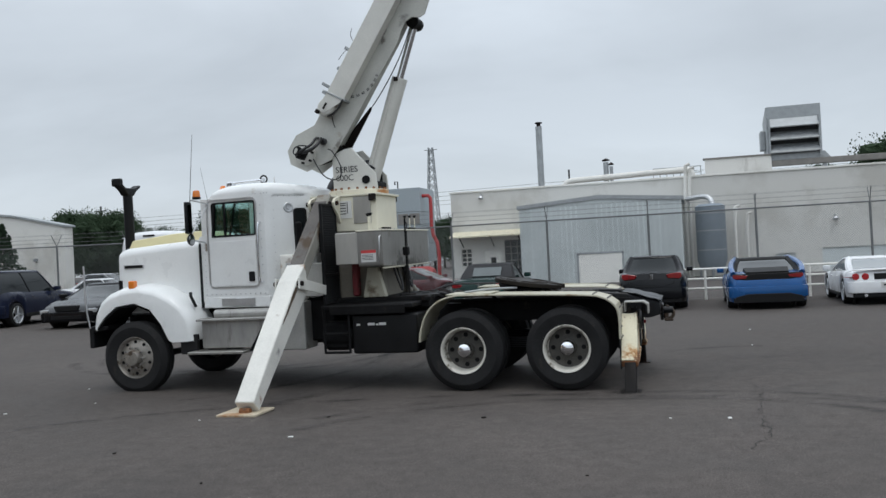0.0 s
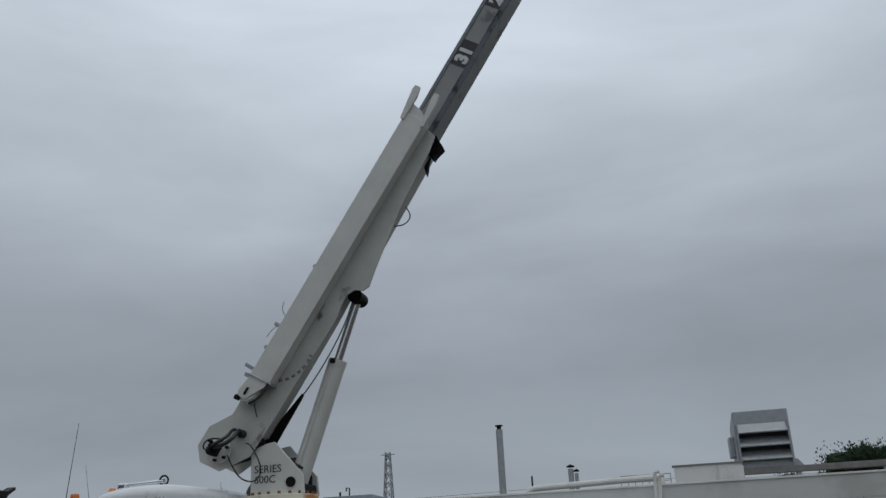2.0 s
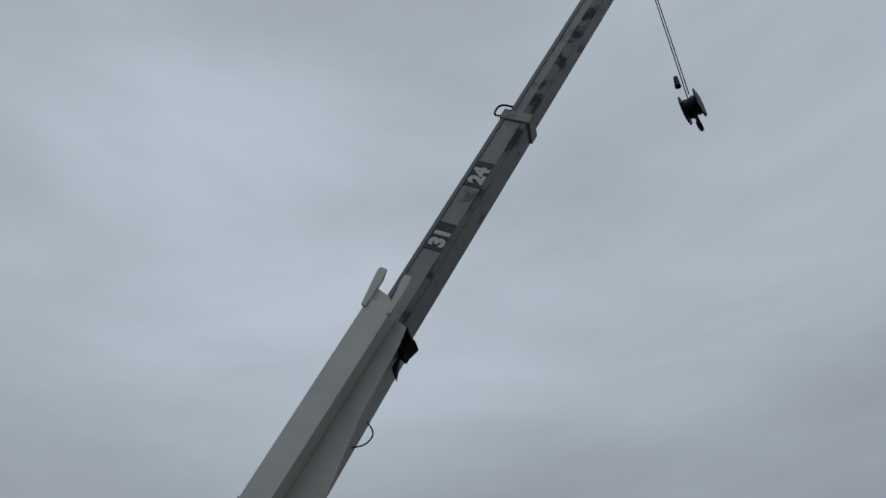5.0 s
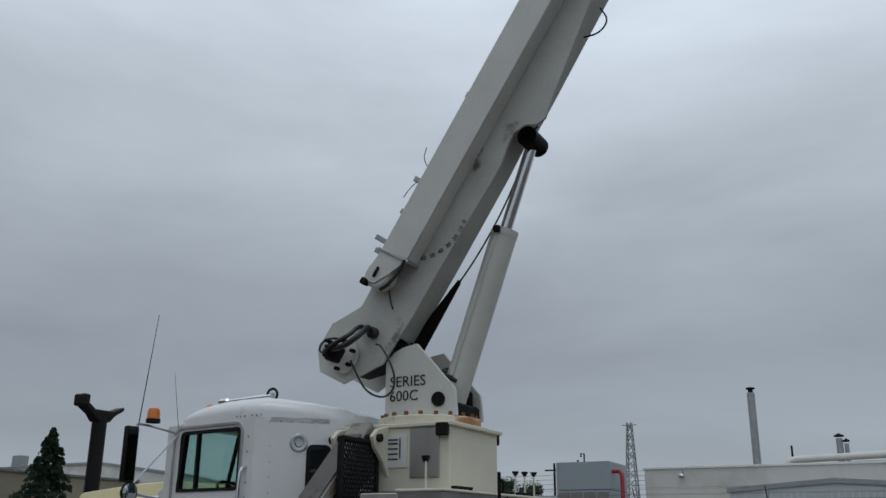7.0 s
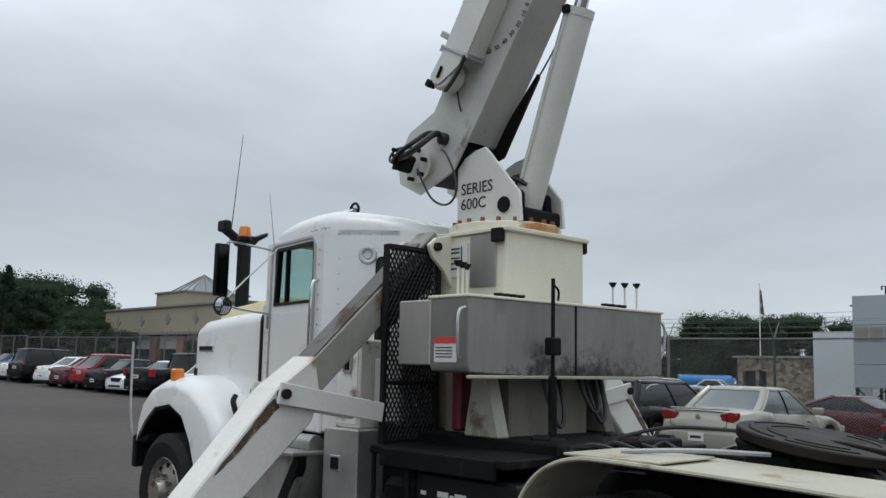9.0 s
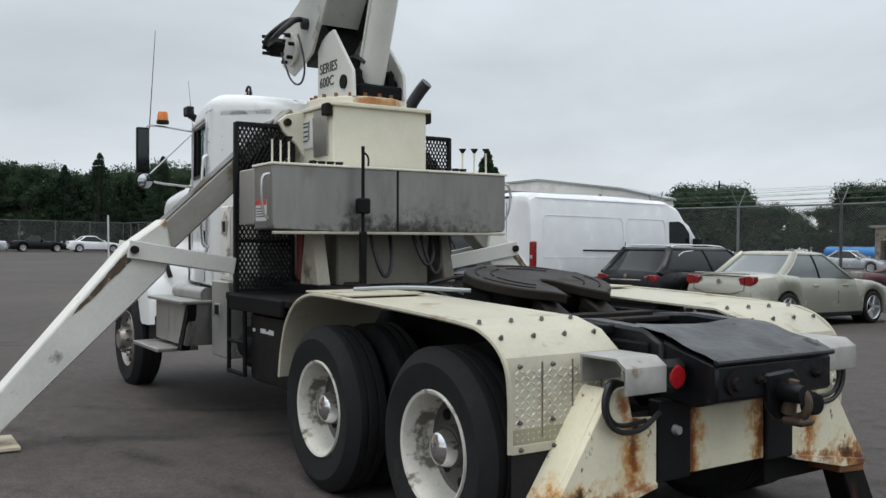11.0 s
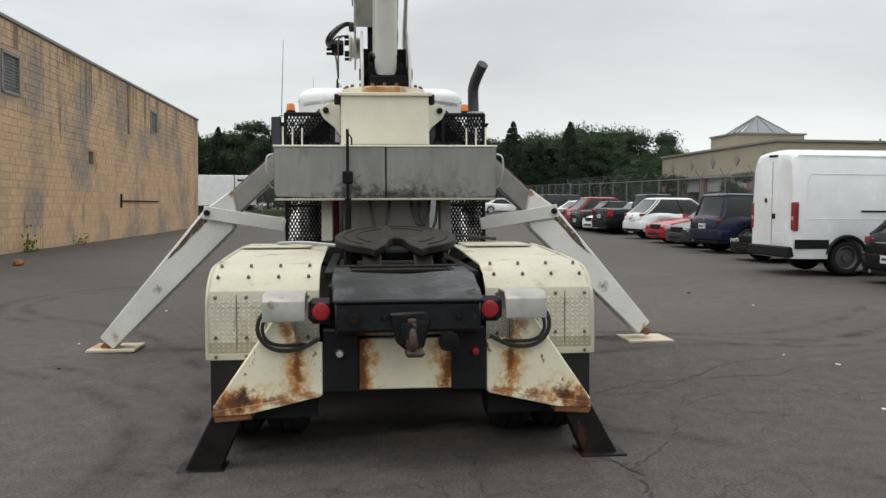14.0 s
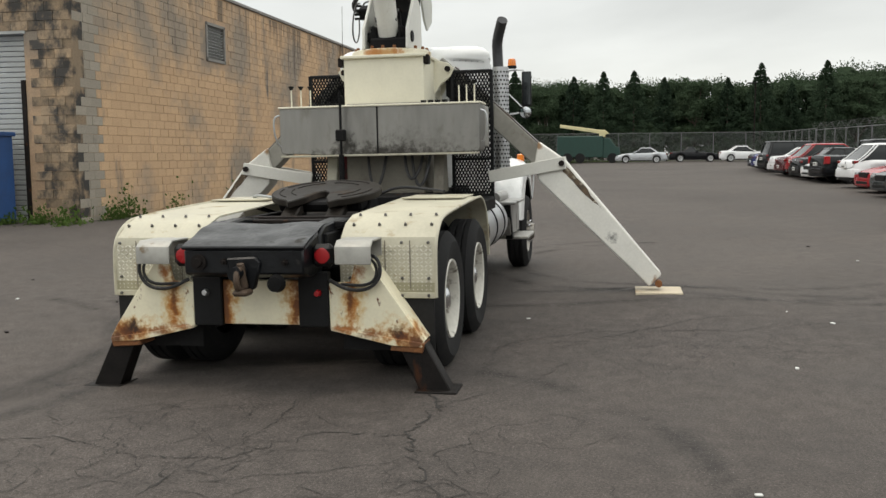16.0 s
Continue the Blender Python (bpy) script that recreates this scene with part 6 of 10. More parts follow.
for k in range(6):
    a = radians(60 * k + 15)
    part("motor_bolt", rod((-0.03 + 0.12 * math.cos(a), -0.24, 0.10 + 0.12 * math.sin(a)), (-0.03 + 0.12 * math.cos(a), -0.30, 0.10 + 0.12 * math.sin(a)), 0.018, seg=8), black_frame, winch)
part("valve_block", box(-0.10, 0.04, -0.44, -0.31, 0.04, 0.17, 0.015), black_frame, winch)
for k in range(4):
    part("valve_port", rod((-0.08 + 0.04 * k, -0.50, 0.06 + 0.03 * k), (-0.08 + 0.04 * k, -0.42, 0.06 + 0.03 * k), 0.016, seg=8), black_frame, winch)
part("winch_hose", pipe([(0.0, -0.46, 0.08), (0.08, -0.47, -0.02), (0.20, -0.42, -0.06), (0.30, -0.30, -0.02), (0.28, -0.21, 0.02)], 0.026, 8), hose, winch)
part("winch_hose", pipe([(-0.05, -0.46, 0.14), (0.06, -0.50, 0.06), (0.18, -0.45, 0.0), (0.27, -0.32, 0.05), (0.27, -0.21, 0.06)], 0.02, 8), hose, winch)
part("winch_hose", pipe([(-0.06, -0.44, 0.12), (-0.08, -0.46, 0.19), (0.0, -0.43, 0.23), (0.07, -0.38, 0.19), (0.10, -0.24, 0.14)], 0.010, 6), hose, winch)
part("hang_hose", pipe([(0.22, -0.33, -0.20), (0.24, -0.36, -0.27), (0.13, -0.36, -0.49), (0.01, -0.36, -0.585), (-0.11, -0.36, -0.545), (-0.15, -0.37, -0.38), (-0.08, -0.38, -0.22), (0.0, -0.40, -0.10)], 0.009, 6), hose, winch, "hanging loop of hose")
part("hose_boot", lathe([(0, -0.03), (0.05, -0.025), (0.05, 0.02), (0.03, 0.03), (0, 0.03)], 16, None, pose(0.27, -0.22, -0.04, 90, 0, 0)), hose, winch)
winch.matrix_basis = Matrix.Translation((-0.03, -0.125, -0.075))
part("fin_plate", prism([(0.10, -0.20), (0.27, -0.37), (0.97, -0.365), (0.99, -0.33), (0.60, -0.26)], 0.11, 0.14, "y", 0.006), dark_rust, boom, "rust-edged cable fin")
part("belly_line", pipe([(0.92, 0.13, -0.34), (1.2, 0.14, -0.37), (1.6, 0.14, -0.38), (2.0, 0.12, -0.36), (2.3, 0.10, -0.30)], 0.008, 6), hose, boom)
part("belly_loop", pipe([(3.40, 0.05, -0.30), (3.48, 0.05, -0.42), (3.62, 0.05, -0.44), (3.70, 0.05, -0.30)], 0.008, 6), hose, boom)
# ram
ram_foot = Vector((-2.11, BY + 0.0, 2.90))
ram_top = Vector((-1.325, BY + 0.0, 5.10))
along = (ram_top - ram_foot).normalized()
neck = ram_foot + along * 1.50
ram = part("ram_barrel", rod(ram_foot, neck, 0.113, seg=28), crane_paint, truck, "white hydraulic lift cylinder")
part("ram_gland", rod(neck - along * 0.04, neck + along * 0.02, 0.117, 0.115, 28), crane_paint, ram)
part("ram_rod", rod(neck, ram_top, 0.052, seg=20), chrome, ram, "polished chrome ram rod")
part("ram_eye", rod(ram_top + Vector((0, -0.14, 0)), ram_top + Vector((0, 0.14, 0)), 0.09, seg=20), black_frame, ram)
off = Vector((0.0, -0.12, 0.05))
part("ram_pipe", pipe([ram_foot + along * 0.15 + off, neck - along * 0.10 + off, neck - along * 0.02 + off * 0.8], 0.013, 6, rounds=1), crane_paint, ram)
part("ram_port", box(-0.03, 0.03, -0.03, 0.03, -0.03, 0.03, 0.008, m=Matrix.Translation(neck - along * 0.06 + off)), dark_rust, ram)
foot_b = box(-2.24, -1.97, BY - 0.18, BY + 0.24, 2.74, 2.86, 0.02)
rod((-2.11, BY - 0.27, 2.88), (-2.11, BY + 0.27, 2.88), 0.06, seg=16, bm=foot_b)
box(-2.23, -2.0, BY - 0.18, BY - 0.125, 2.74, 3.0, 0.03, foot_b)
box(-2.23, -2.0, BY + 0.125, BY + 0.18, 2.74, 3.0, 0.03, foot_b)
part("ram_foot", foot_b, black_frame, ram)
for k in range(3):
    part("ram_hose", pipe([(-2.3, BY - 0.1 + 0.1 * k, 2.76), (-2.32, BY - 0.16 + 0.12 * k, 3.05 + 0.05 * k), (-2.15, BY - 0.15 + 0.12 * k, 3.12 + 0.04 * k), (-2.02, BY - 0.10 + 0.1 * k, 3.04)], 0.018, 8), hose, ram)
part("boom_cable", pipe([PIV + Vector((0.55, 0.12, 0.55)), PIV + Vector((0.95, 0.1, 1.0)), PIV + Vector((1.30, 0.1, 1.65)), PIV + Vector((1.62, 0.1, 1.95))], 0.010, 6), hose, truck)

# hook block hanging from the tip
hx, hy = 3.36, 0.05
hook = thing("hook_block", "black hook block hanging on wire ropes", "")
hook.parent = truck
tip_xyz = BOOM @ Vector((11.5, 0, -0.1))
b = bmesh.new()
for dy, dx in ((-0.06, 0.0), (0.06, 0.0)):
    rod((tip_xyz.x + 0.1, hy + dy, tip_xyz.z), (hx + dx, hy + dy, 9.82), 0.007, seg=6, bm=b)
part("wire_rope", b, black_frame, hook)
turn = pose(hx, hy, 9.66, 0, 0, 62)
b = lathe([(0, -0.08), (0.115, -0.075), (0.13, -0.045), (0.115, -0.015), (0.115, 0.015), (0.13, 0.045), (0.115, 0.075), (0, 0.08)], 24, None, turn @ pose(0, 0, 0, 90, 0, 0))
cheek = [(-0.12, 0.07), (-0.08, 0.19), (0.08, 0.19), (0.12, 0.07), (0.11, -0.12), (0.05, -0.20), (-0.05, -0.20), (-0.11, -0.12)]
for y in (-0.105, 0.085):
    prism(cheek, y, y + 0.02, "y", 0.005, b, turn)
part("block_body", b, black_paint, hook)
part("hook", merge(bmesh.new(), pipe([(0, 0, -0.17), (0, 0, -0.24), (0.05, 0, -0.28), (0.06, 0, -0.34), (0.01, 0, -0.385), (-0.05, 0, -0.35), (-0.055, 0, -0.31)], 0.022, 8), turn), dark_rust, hook)
part("wedge_socket", rod((hx - 0.07, hy, 10.05), (hx - 0.06, hy, 10.22), 0.04, 0.028, 10), black_paint, hook)
# ---- the yard ----
b = bmesh.new()
xs = [-600, -300, -150, -110, -98] + [-90 + 2.5 * i for i in range(26)] + [-25 + 0.5 * i for i in range(90)] + [22, 30, 50, 100, 300, 600]
ys = [-600, -300, -100, -50, -30] + [-20 + 0.5 * i for i in range(81)] + [24, 30, 45, 80, 150, 300, 600]
grid = [[b.verts.new((x, y, sheet_z(x, y))) for y in ys] for x in xs]
for i in range(len(xs) - 1):
    for j in range(len(ys) - 1):
        b.faces.new((grid[i][j], grid[i + 1][j], grid[i + 1][j + 1], grid[i][j + 1]))
ground = solid("ground", b, asphalt, "worn grey-brown asphalt yard with cracks and tyre marks", "ground", kind="structure")

# cracks, tyre marks and a few scraps on the asphalt
crack_dark = material("crack_shadow", (0.022, 0.02, 0.018), 0.9, vary=0.3, bump=0)
crack_rnd = random.Random(5)


def crack(pts, w=0.014, steps=16, wander=0.022):
    """A ragged narrow split between the given corners."""
    line = []
    for (x0, y0), (x1, y1) in zip(pts, pts[1:]):
        for k in range(steps):
            f = k / steps
            line.append((x0 + (x1 - x0) * f + crack_rnd.gauss(0, wander), y0 + (y1 - y0) * f + crack_rnd.gauss(0, wander)))
    line.append(pts[-1])
    w *= 0.55
    b = bmesh.new()
    rows = []
    for i, (x, y) in enumerate(line):
        xa, ya = line[max(i - 1, 0)]
        xb, yb = line[min(i + 1, len(line) - 1)]
        d = math.hypot(xb - xa, yb - ya) or 1
        nx, ny = -(yb - ya) / d, (xb - xa) / d
        ww = w * crack_rnd.uniform(0.15, 1.3) * (0.3 if i in (0, len(line) - 1) else 1)
        rows.append([b.verts.new((x + nx * ww * s, y + ny * ww * s, sheet_z(x, y) + 0.004)) for s in (-0.5, 0.5)])
    for a, c in zip(rows, rows[1:]):
        b.faces.new((a[0], a[1], c[1], c[0]))
    return part("crack", b, crack_dark, ground, smooth=0)


crack([(1.7, 1.25), (2.0, 1.33), (2.62, 1.27), (3.0, 1.41), (3.6, 1.66), (4.6, 1.9)], 0.028)
crack([(2.62, 1.27), (2.64, 0.73), (3.14, 0.40), (3.2, -0.06), (2.94, -0.69), (3.1, -1.6)], 0.018)
crack([(0.99, 1.49), (0.1, 1.47), (-0.18, 1.67), (-0.58, 2.3), (-0.72, 3.49), (-1.27, 4.4)], 0.018)
crack([(0.1, 1.47), (-0.16, 2.16), (-1.27, 3.34), (-2.0, 5.1), (-2.4, 6.4)], 0.016)
crack([(1.6, 0.42), (1.91, 0.40), (2.72, 0.39), (3.6, 0.2), (4.8, 0.3)], 0.014)
crack([(3.05, -1.6), (3.02, -2.0), (2.95, -3.1), (2.94, -4.18), (2.69, -4.86)], 0.022)
crack([(3.0, 1.41), (3.3, 0.9), (3.5, 0.4)], 0.012)
crack([(2.0, 1.33), (1.2, 1.9), (0.5, 2.1), (0.0, 2.6)], 0.013)
for k in range(90):
    x, y = crack_rnd.uniform(2.0, 4.6), crack_rnd.uniform(-1.6, 2.2)
    a = crack_rnd.uniform(0, 6.28)
    crack([(x, y), (x + 0.35 * math.cos(a), y + 0.35 * math.sin(a)), (x + 0.6 * math.cos(a + 0.6), y + 0.6 * math.sin(a + 0.6))], 0.009, 7, 0.016)
for k in range(36):
    x, y = crack_rnd.uniform(-1.5, 1.0), crack_rnd.uniform(1.6, 4.5)
    a = crack_rnd.uniform(0, 6.28)
    crack([(x, y), (x + 0.45 * math.cos(a), y + 0.45 * math.sin(a)), (x + 0.7 * math.cos(a - 0.7), y + 0.7 * math.sin(a - 0.7))], 0.010, 7, 0.018)


def skid_material():
    m = bpy.data.materials.new("tyre_mark")
    m.use_nodes = True
    n, l = m.node_tree.nodes, m.node_tree.links
    b = n["Principled BSDF"]
    b.inputs["Base Color"].default_value = (0.035, 0.033, 0.032, 1)
    b.inputs["Roughness"].default_value = 0.8
    geo = n.new("ShaderNodeNewGeometry")
    t = n.new("ShaderNodeTexNoise")
    t.inputs["Scale"].default_value = 1.4
    t.inputs["Detail"].default_value = 8
    t.inputs["Roughness"].default_value = 0.7
    l.new(geo.outputs["Position"], t.inputs["Vector"])
    co = n.new("ShaderNodeTexCoord")
    sep = n.new("ShaderNodeSeparateXYZ")
    l.new(co.outputs["UV"], sep.inputs["Vector"])
    across = n.new("ShaderNodeMath")
    across.operation = "PINGPONG"
    across.inputs[1].default_value = 0.5
    l.new(sep.outputs["X"], across.inputs[0])
    r = n.new("ShaderNodeMapRange")
    r.inputs["From Min"].default_value = 0.42
    r.inputs["From Max"].default_value = 0.78
    r.inputs["To Max"].default_value = 0.72
    l.new(t.outputs["Fac"], r.inputs["Value"])
    k = n.new("ShaderNodeMath")
    k.operation = "MULTIPLY"
    l.new(r.outputs["Result"], k.inputs[0])
    l.new(across.outputs["Value"], k.inputs[1])
    k2 = n.new("ShaderNodeMath")
    k2.operation = "MULTIPLY"
    k2.inputs[1].default_value = 2.2
    l.new(k.outputs["Value"], k2.inputs[0])
    tr = n.new("ShaderNodeBsdfTransparent")
    mix = n.new("ShaderNodeMixShader")
    l.new(k2.outputs["Value"], mix.inputs["Fac"])
    l.new(tr.outputs["BSDF"], mix.inputs[1])
    l.new(b.outputs["BSDF"], mix.inputs[2])
    l.new(mix.outputs["Shader"], n["Material Output"].inputs["Surface"])
    return m


skid = skid_material()


def tyre_mark(cx, cy, r, a0, a1, w=0.3):
    b = bmesh.new()
    uv = b.loops.layers.uv.new("UVMap")
    rows = []
    for k in range(49):
        a = radians(a0 + (a1 - a0) * k / 48)
        rows.append([b.verts.new((cx + q * math.cos(a), cy + q * math.sin(a), sheet_z(cx + q * math.cos(a), cy + q * math.sin(a)) + 0.003)) for q in (r - w / 2, r + w / 2)])
    for a, c in zip(rows, rows[1:]):
        f = b.faces.new((a[0], a[1], c[1], c[0]))
        for lp, u in zip(f.loops, ((0, 0), (1, 0), (1, 1), (0, 1))):
            lp[uv].uv = u
    return part("tyre_mark", b, skid, ground, smooth=0)


for args in ((1.5, -5.2, 3.4, 20, 160), (1.6, -5.2, 3.9, 30, 150), (-7.2, -2.6, 2.6, 150, 330), (-7.2, -2.6, 3.0, 160, 320), (-6.0, 4.2, 3.2, 200, 400), (-6.0, 4.2, 3.7, 210, 390), (0.5, -9.0, 7.5, 40, 140), (3.4, 0.4, 2.6, 90, 230), (-9, 2, 6.2, -40, 60), (-9.5, 1.5, 7.6, -30, 50)):
    tyre_mark(*args)
scrap = random.Random(9)
for k in range(26):
    x, y = scrap.uniform(-9, 4), scrap.choice((scrap.uniform(-7, -2), scrap.uniform(2.5, 8), scrap.uniform(-4, 4)))
    s = scrap.uniform(0.012, 0.035)
    bb = box(-s, s, -s * 0.6, s * 0.6, -0.001, s * 0.5, s * 0.2)
    solid("pebble", bb, label_white if k % 3 else dark_rust, "small pale scrap lying on the asphalt", "debris", pose(x, y, sheet_z(x, y) + 0.002, 0, 0, scrap.uniform(0, 180)), "scraps on the ground")
for x, y in ((-14.2, -8.0),):
    solid("rock", lathe([(0, 0.16), (0.09, 0.13), (0.13, 0.05), (0.10, 0.0), (0, -0.01)], 9, None, pose(x, y, sheet_z(x, y), 8, 5, 0)), rust, "lump of broken brick on the asphalt", "debris")
# ---- parked vehicles ----
def car_paint(name, colour, metal=0.25):
    dark = max(colour) < 0.06
    return material(name, colour, 0.22, metal=0.0 if dark else metal, vary=0.08, scale=2.0, bump=0.0, coat=0.08 if dark else 0.25, spec=0.22 if dark else 0.4)


paints = {
    "pale_gold": car_paint("pale_gold_car_paint", (0.33, 0.325, 0.27)),
    "black": car_paint("black_car_paint", (0.005, 0.0055, 0.007)),
    "navy": car_paint("navy_car_paint", (0.012, 0.016, 0.035)),
    "white": car_paint("white_car_paint", (0.72, 0.73, 0.74), 0.0),
    "blue": car_paint("bright_blue_car_paint", (0.010, 0.082, 0.25)),
    "deep_blue": car_paint("deep_blue_car_paint", (0.02, 0.035, 0.20)),
    "green": car_paint("dark_green_car_paint", (0.008, 0.030, 0.026)),
    "red": car_paint("red_car_paint", (0.30, 0.012, 0.018), 0.0),
    "maroon": car_paint("maroon_car_paint", (0.075, 0.010, 0.014), 0.0),
    "silver": car_paint("silver_car_paint", (0.45, 0.47, 0.49), 0.4),
    "grey": car_paint("grey_car_paint", (0.05, 0.055, 0.06), 0.3),
}
trim = material("black_plastic_trim", (0.009, 0.009, 0.0095), 0.6, vary=0.2, bump=0.02, spec=0.2)
lamp_clear = material("clear_lamp", (0.40, 0.41, 0.42), 0.12, metal=0.3, vary=0.05, bump=0, coat=0.8)
plate_face = material("number_plate", (0.60, 0.60, 0.58), 0.5, vary=0.05, bump=0)
soft_top = material("black_canvas_top", (0.02, 0.02, 0.022), 0.85, vary=0.2, bump=0.08)

STYLES = {
    # length, width, height, body top along the length (from the rear), glasshouse: rear base, rear top, front top, front base, belt height
    "sedan": dict(L=4.70, W=1.80, H=1.45, top=[(0, 0.78), (0.02, 0.96), (0.16, 1.02), (0.30, 0.98), (0.66, 0.94), (0.80, 0.88), (0.94, 0.76), (1, 0.60)], gh=(0.14, 0.30, 0.52, 0.70), belt=0.94),
    "coupe": dict(L=4.65, W=1.94, H=1.29, top=[(0, 0.70), (0.02, 0.90), (0.14, 0.95), (0.30, 0.92), (0.66, 0.88), (0.80, 0.80), (0.94, 0.66), (1, 0.50)], gh=(0.06, 0.34, 0.50, 0.72), belt=0.88),
    "low_coupe": dict(L=4.50, W=1.84, H=1.19, top=[(0, 0.66), (0.02, 0.84), (0.14, 0.87), (0.30, 0.85), (0.66, 0.82), (0.80, 0.76), (0.94, 0.62), (1, 0.48)], gh=(0.06, 0.36, 0.50, 0.72), belt=0.83),
    "roadster": dict(L=4.5, W=1.80, H=1.38, top=[(0, 0.74), (0.02, 0.92), (0.20, 0.96), (0.35, 0.94), (0.62, 0.93), (0.80, 0.86), (0.94, 0.74), (1, 0.58)], gh=(0.22, 0.33, 0.48, 0.60), belt=0.93),
    "crossover": dict(L=4.60, W=1.85, H=1.64, top=[(0, 0.90), (0.015, 1.02), (0.10, 1.05), (0.40, 1.03), (0.70, 1.01), (0.78, 0.98), (0.94, 0.88), (1, 0.66)], gh=(0.02, 0.17, 0.50, 0.74), belt=1.02),
    "suv": dict(L=4.75, W=1.90, H=1.78, top=[(0, 0.98), (0.015, 1.10), (0.10, 1.12), (0.40, 1.10), (0.70, 1.08), (0.78, 1.04), (0.94, 0.96), (1, 0.72)], gh=(0.015, 0.06, 0.56, 0.72), belt=1.08),
    "wagon": dict(L=4.90, W=1.85, H=1.51, top=[(0, 0.84), (0.015, 0.98), (0.10, 1.0), (0.40, 0.97), (0.70, 0.95), (0.80, 0.90), (0.94, 0.78), (1, 0.60)], gh=(0.015, 0.12, 0.54, 0.72), belt=0.96),
    "pickup": dict(L=5.30, W=1.95, H=1.80, top=[(0, 1.02), (0.01, 1.14), (0.33, 1.14), (0.345, 1.10), (0.70, 1.10), (0.78, 1.08), (0.95, 1.0), (1, 0.75)], gh=(0.345, 0.37, 0.60, 0.74), belt=1.08),
}
tyre_mesh = finish(lathe([(0.23, -0.10), (0.29, -0.112), (0.325, -0.09), (0.33, 0.0), (0.325, 0.09), (0.29, 0.112), (0.24, 0.10)], 28), "car_tyre", rubber)
b = lathe([(0.245, 0.095), (0.238, 0.112), (0.225, 0.10), (0.218, 0.02), (0.10, 0.015)], 28)
for k in range(5):
    box(0.03, 0.23, -0.026, 0.026, 0.06, 0.095, 0.008, b, pose(0, 0, 0, 0, 0, 72 * k))
lathe([(0, 0.09), (0.04, 0.088), (0.05, 0.05)], 14, b)
rim_mesh = finish(b, "car_rim", aluminium)
well_mesh = finish(lathe([(0, -0.02), (0.36, -0.02), (0.36, 0.02), (0, 0.02)], 24), "wheel_well", trim)


steel_grey = material("dusty_steel_wheel", (0.10, 0.10, 0.10), 0.6, metal=0.3, vary=0.2)
b = lathe([(0.235, 0.10), (0.225, 0.112), (0.21, 0.095), (0.20, 0.03), (0.15, 0.055), (0.10, 0.06), (0.075, 0.05), (0.07, 0.095), (0.0, 0.10)], 28)
steel_rim_mesh = finish(b, "steel_rim", steel_grey)


def car_wheels(car, xs, half, r, rim_data=None):
    for x in xs:
        for s in (-1, 1):
            wh = new("wheel", tyre_mesh)
            wh.parent = car
            wh.matrix_basis = pose(x, s * half, r, -90 * s, 0, 0) @ Matrix.Scale(r / 0.33, 4)
            rim = new("rim", rim_data or rim_mesh)
            rim.parent = wh
            well = new("wheel_arch", well_mesh)
            well.parent = car
            well.matrix_basis = pose(x, s * (half - 0.19), r + 0.02, 90, 0, 0) @ Matrix.Scale(r / 0.33, 4)


def body_loft(L, half, top, arches, r_arch, z_arch, sill=0.22, nose=0.16):
    """A car body skinned along its length, cut by wheel arches; the rear is at x = 0."""
    us = sorted({0, 0.008, 0.02, 0.045, 0.08, 1 - 0.008, 1 - 0.02, 1 - 0.045, 1 - 0.08, 1, *[i / 40 for i in range(4, 37)],
                 *[(a + r_arch * math.cos(math.pi * k / 12)) / L for a in arches for k in range(13)]})
    rows = []
    for u in us:
        x = u * L
        zb = sill
        for a in arches:
            d = abs(x - a)
            if d < r_arch - 1e-4:
                zb = max(zb, z_arch + math.sqrt(r_arch ** 2 - d ** 2) - 0.01)
        zt = lerp_at(top, u)
        end = min(u, 1 - u) * L
        w = half * (1 - nose * max(0.0, 1 - end / 0.55) ** 2.2)
        zb = min(zb, zt - 0.06)
        if end < 0.03:
            zb = max(zb, 0.34)
        h = zt - zb
        side = [(w * 0.955, zb), (w * 0.985, zb + 0.18 * h), (w, zb + 0.45 * h), (w * 0.992, zb + 0.66 * h), (w * 0.965, zb + 0.84 * h), (w * 0.92, zb + 0.945 * h), (w * 0.82, zt - 0.008), (w * 0.45, zt + 0.012)]
        rows.append([(x, y, z) for y, z in side] + [(x, 0, zt + 0.02)] + [(x, -y, z) for y, z in side[::-1]])
    return loft(rows)


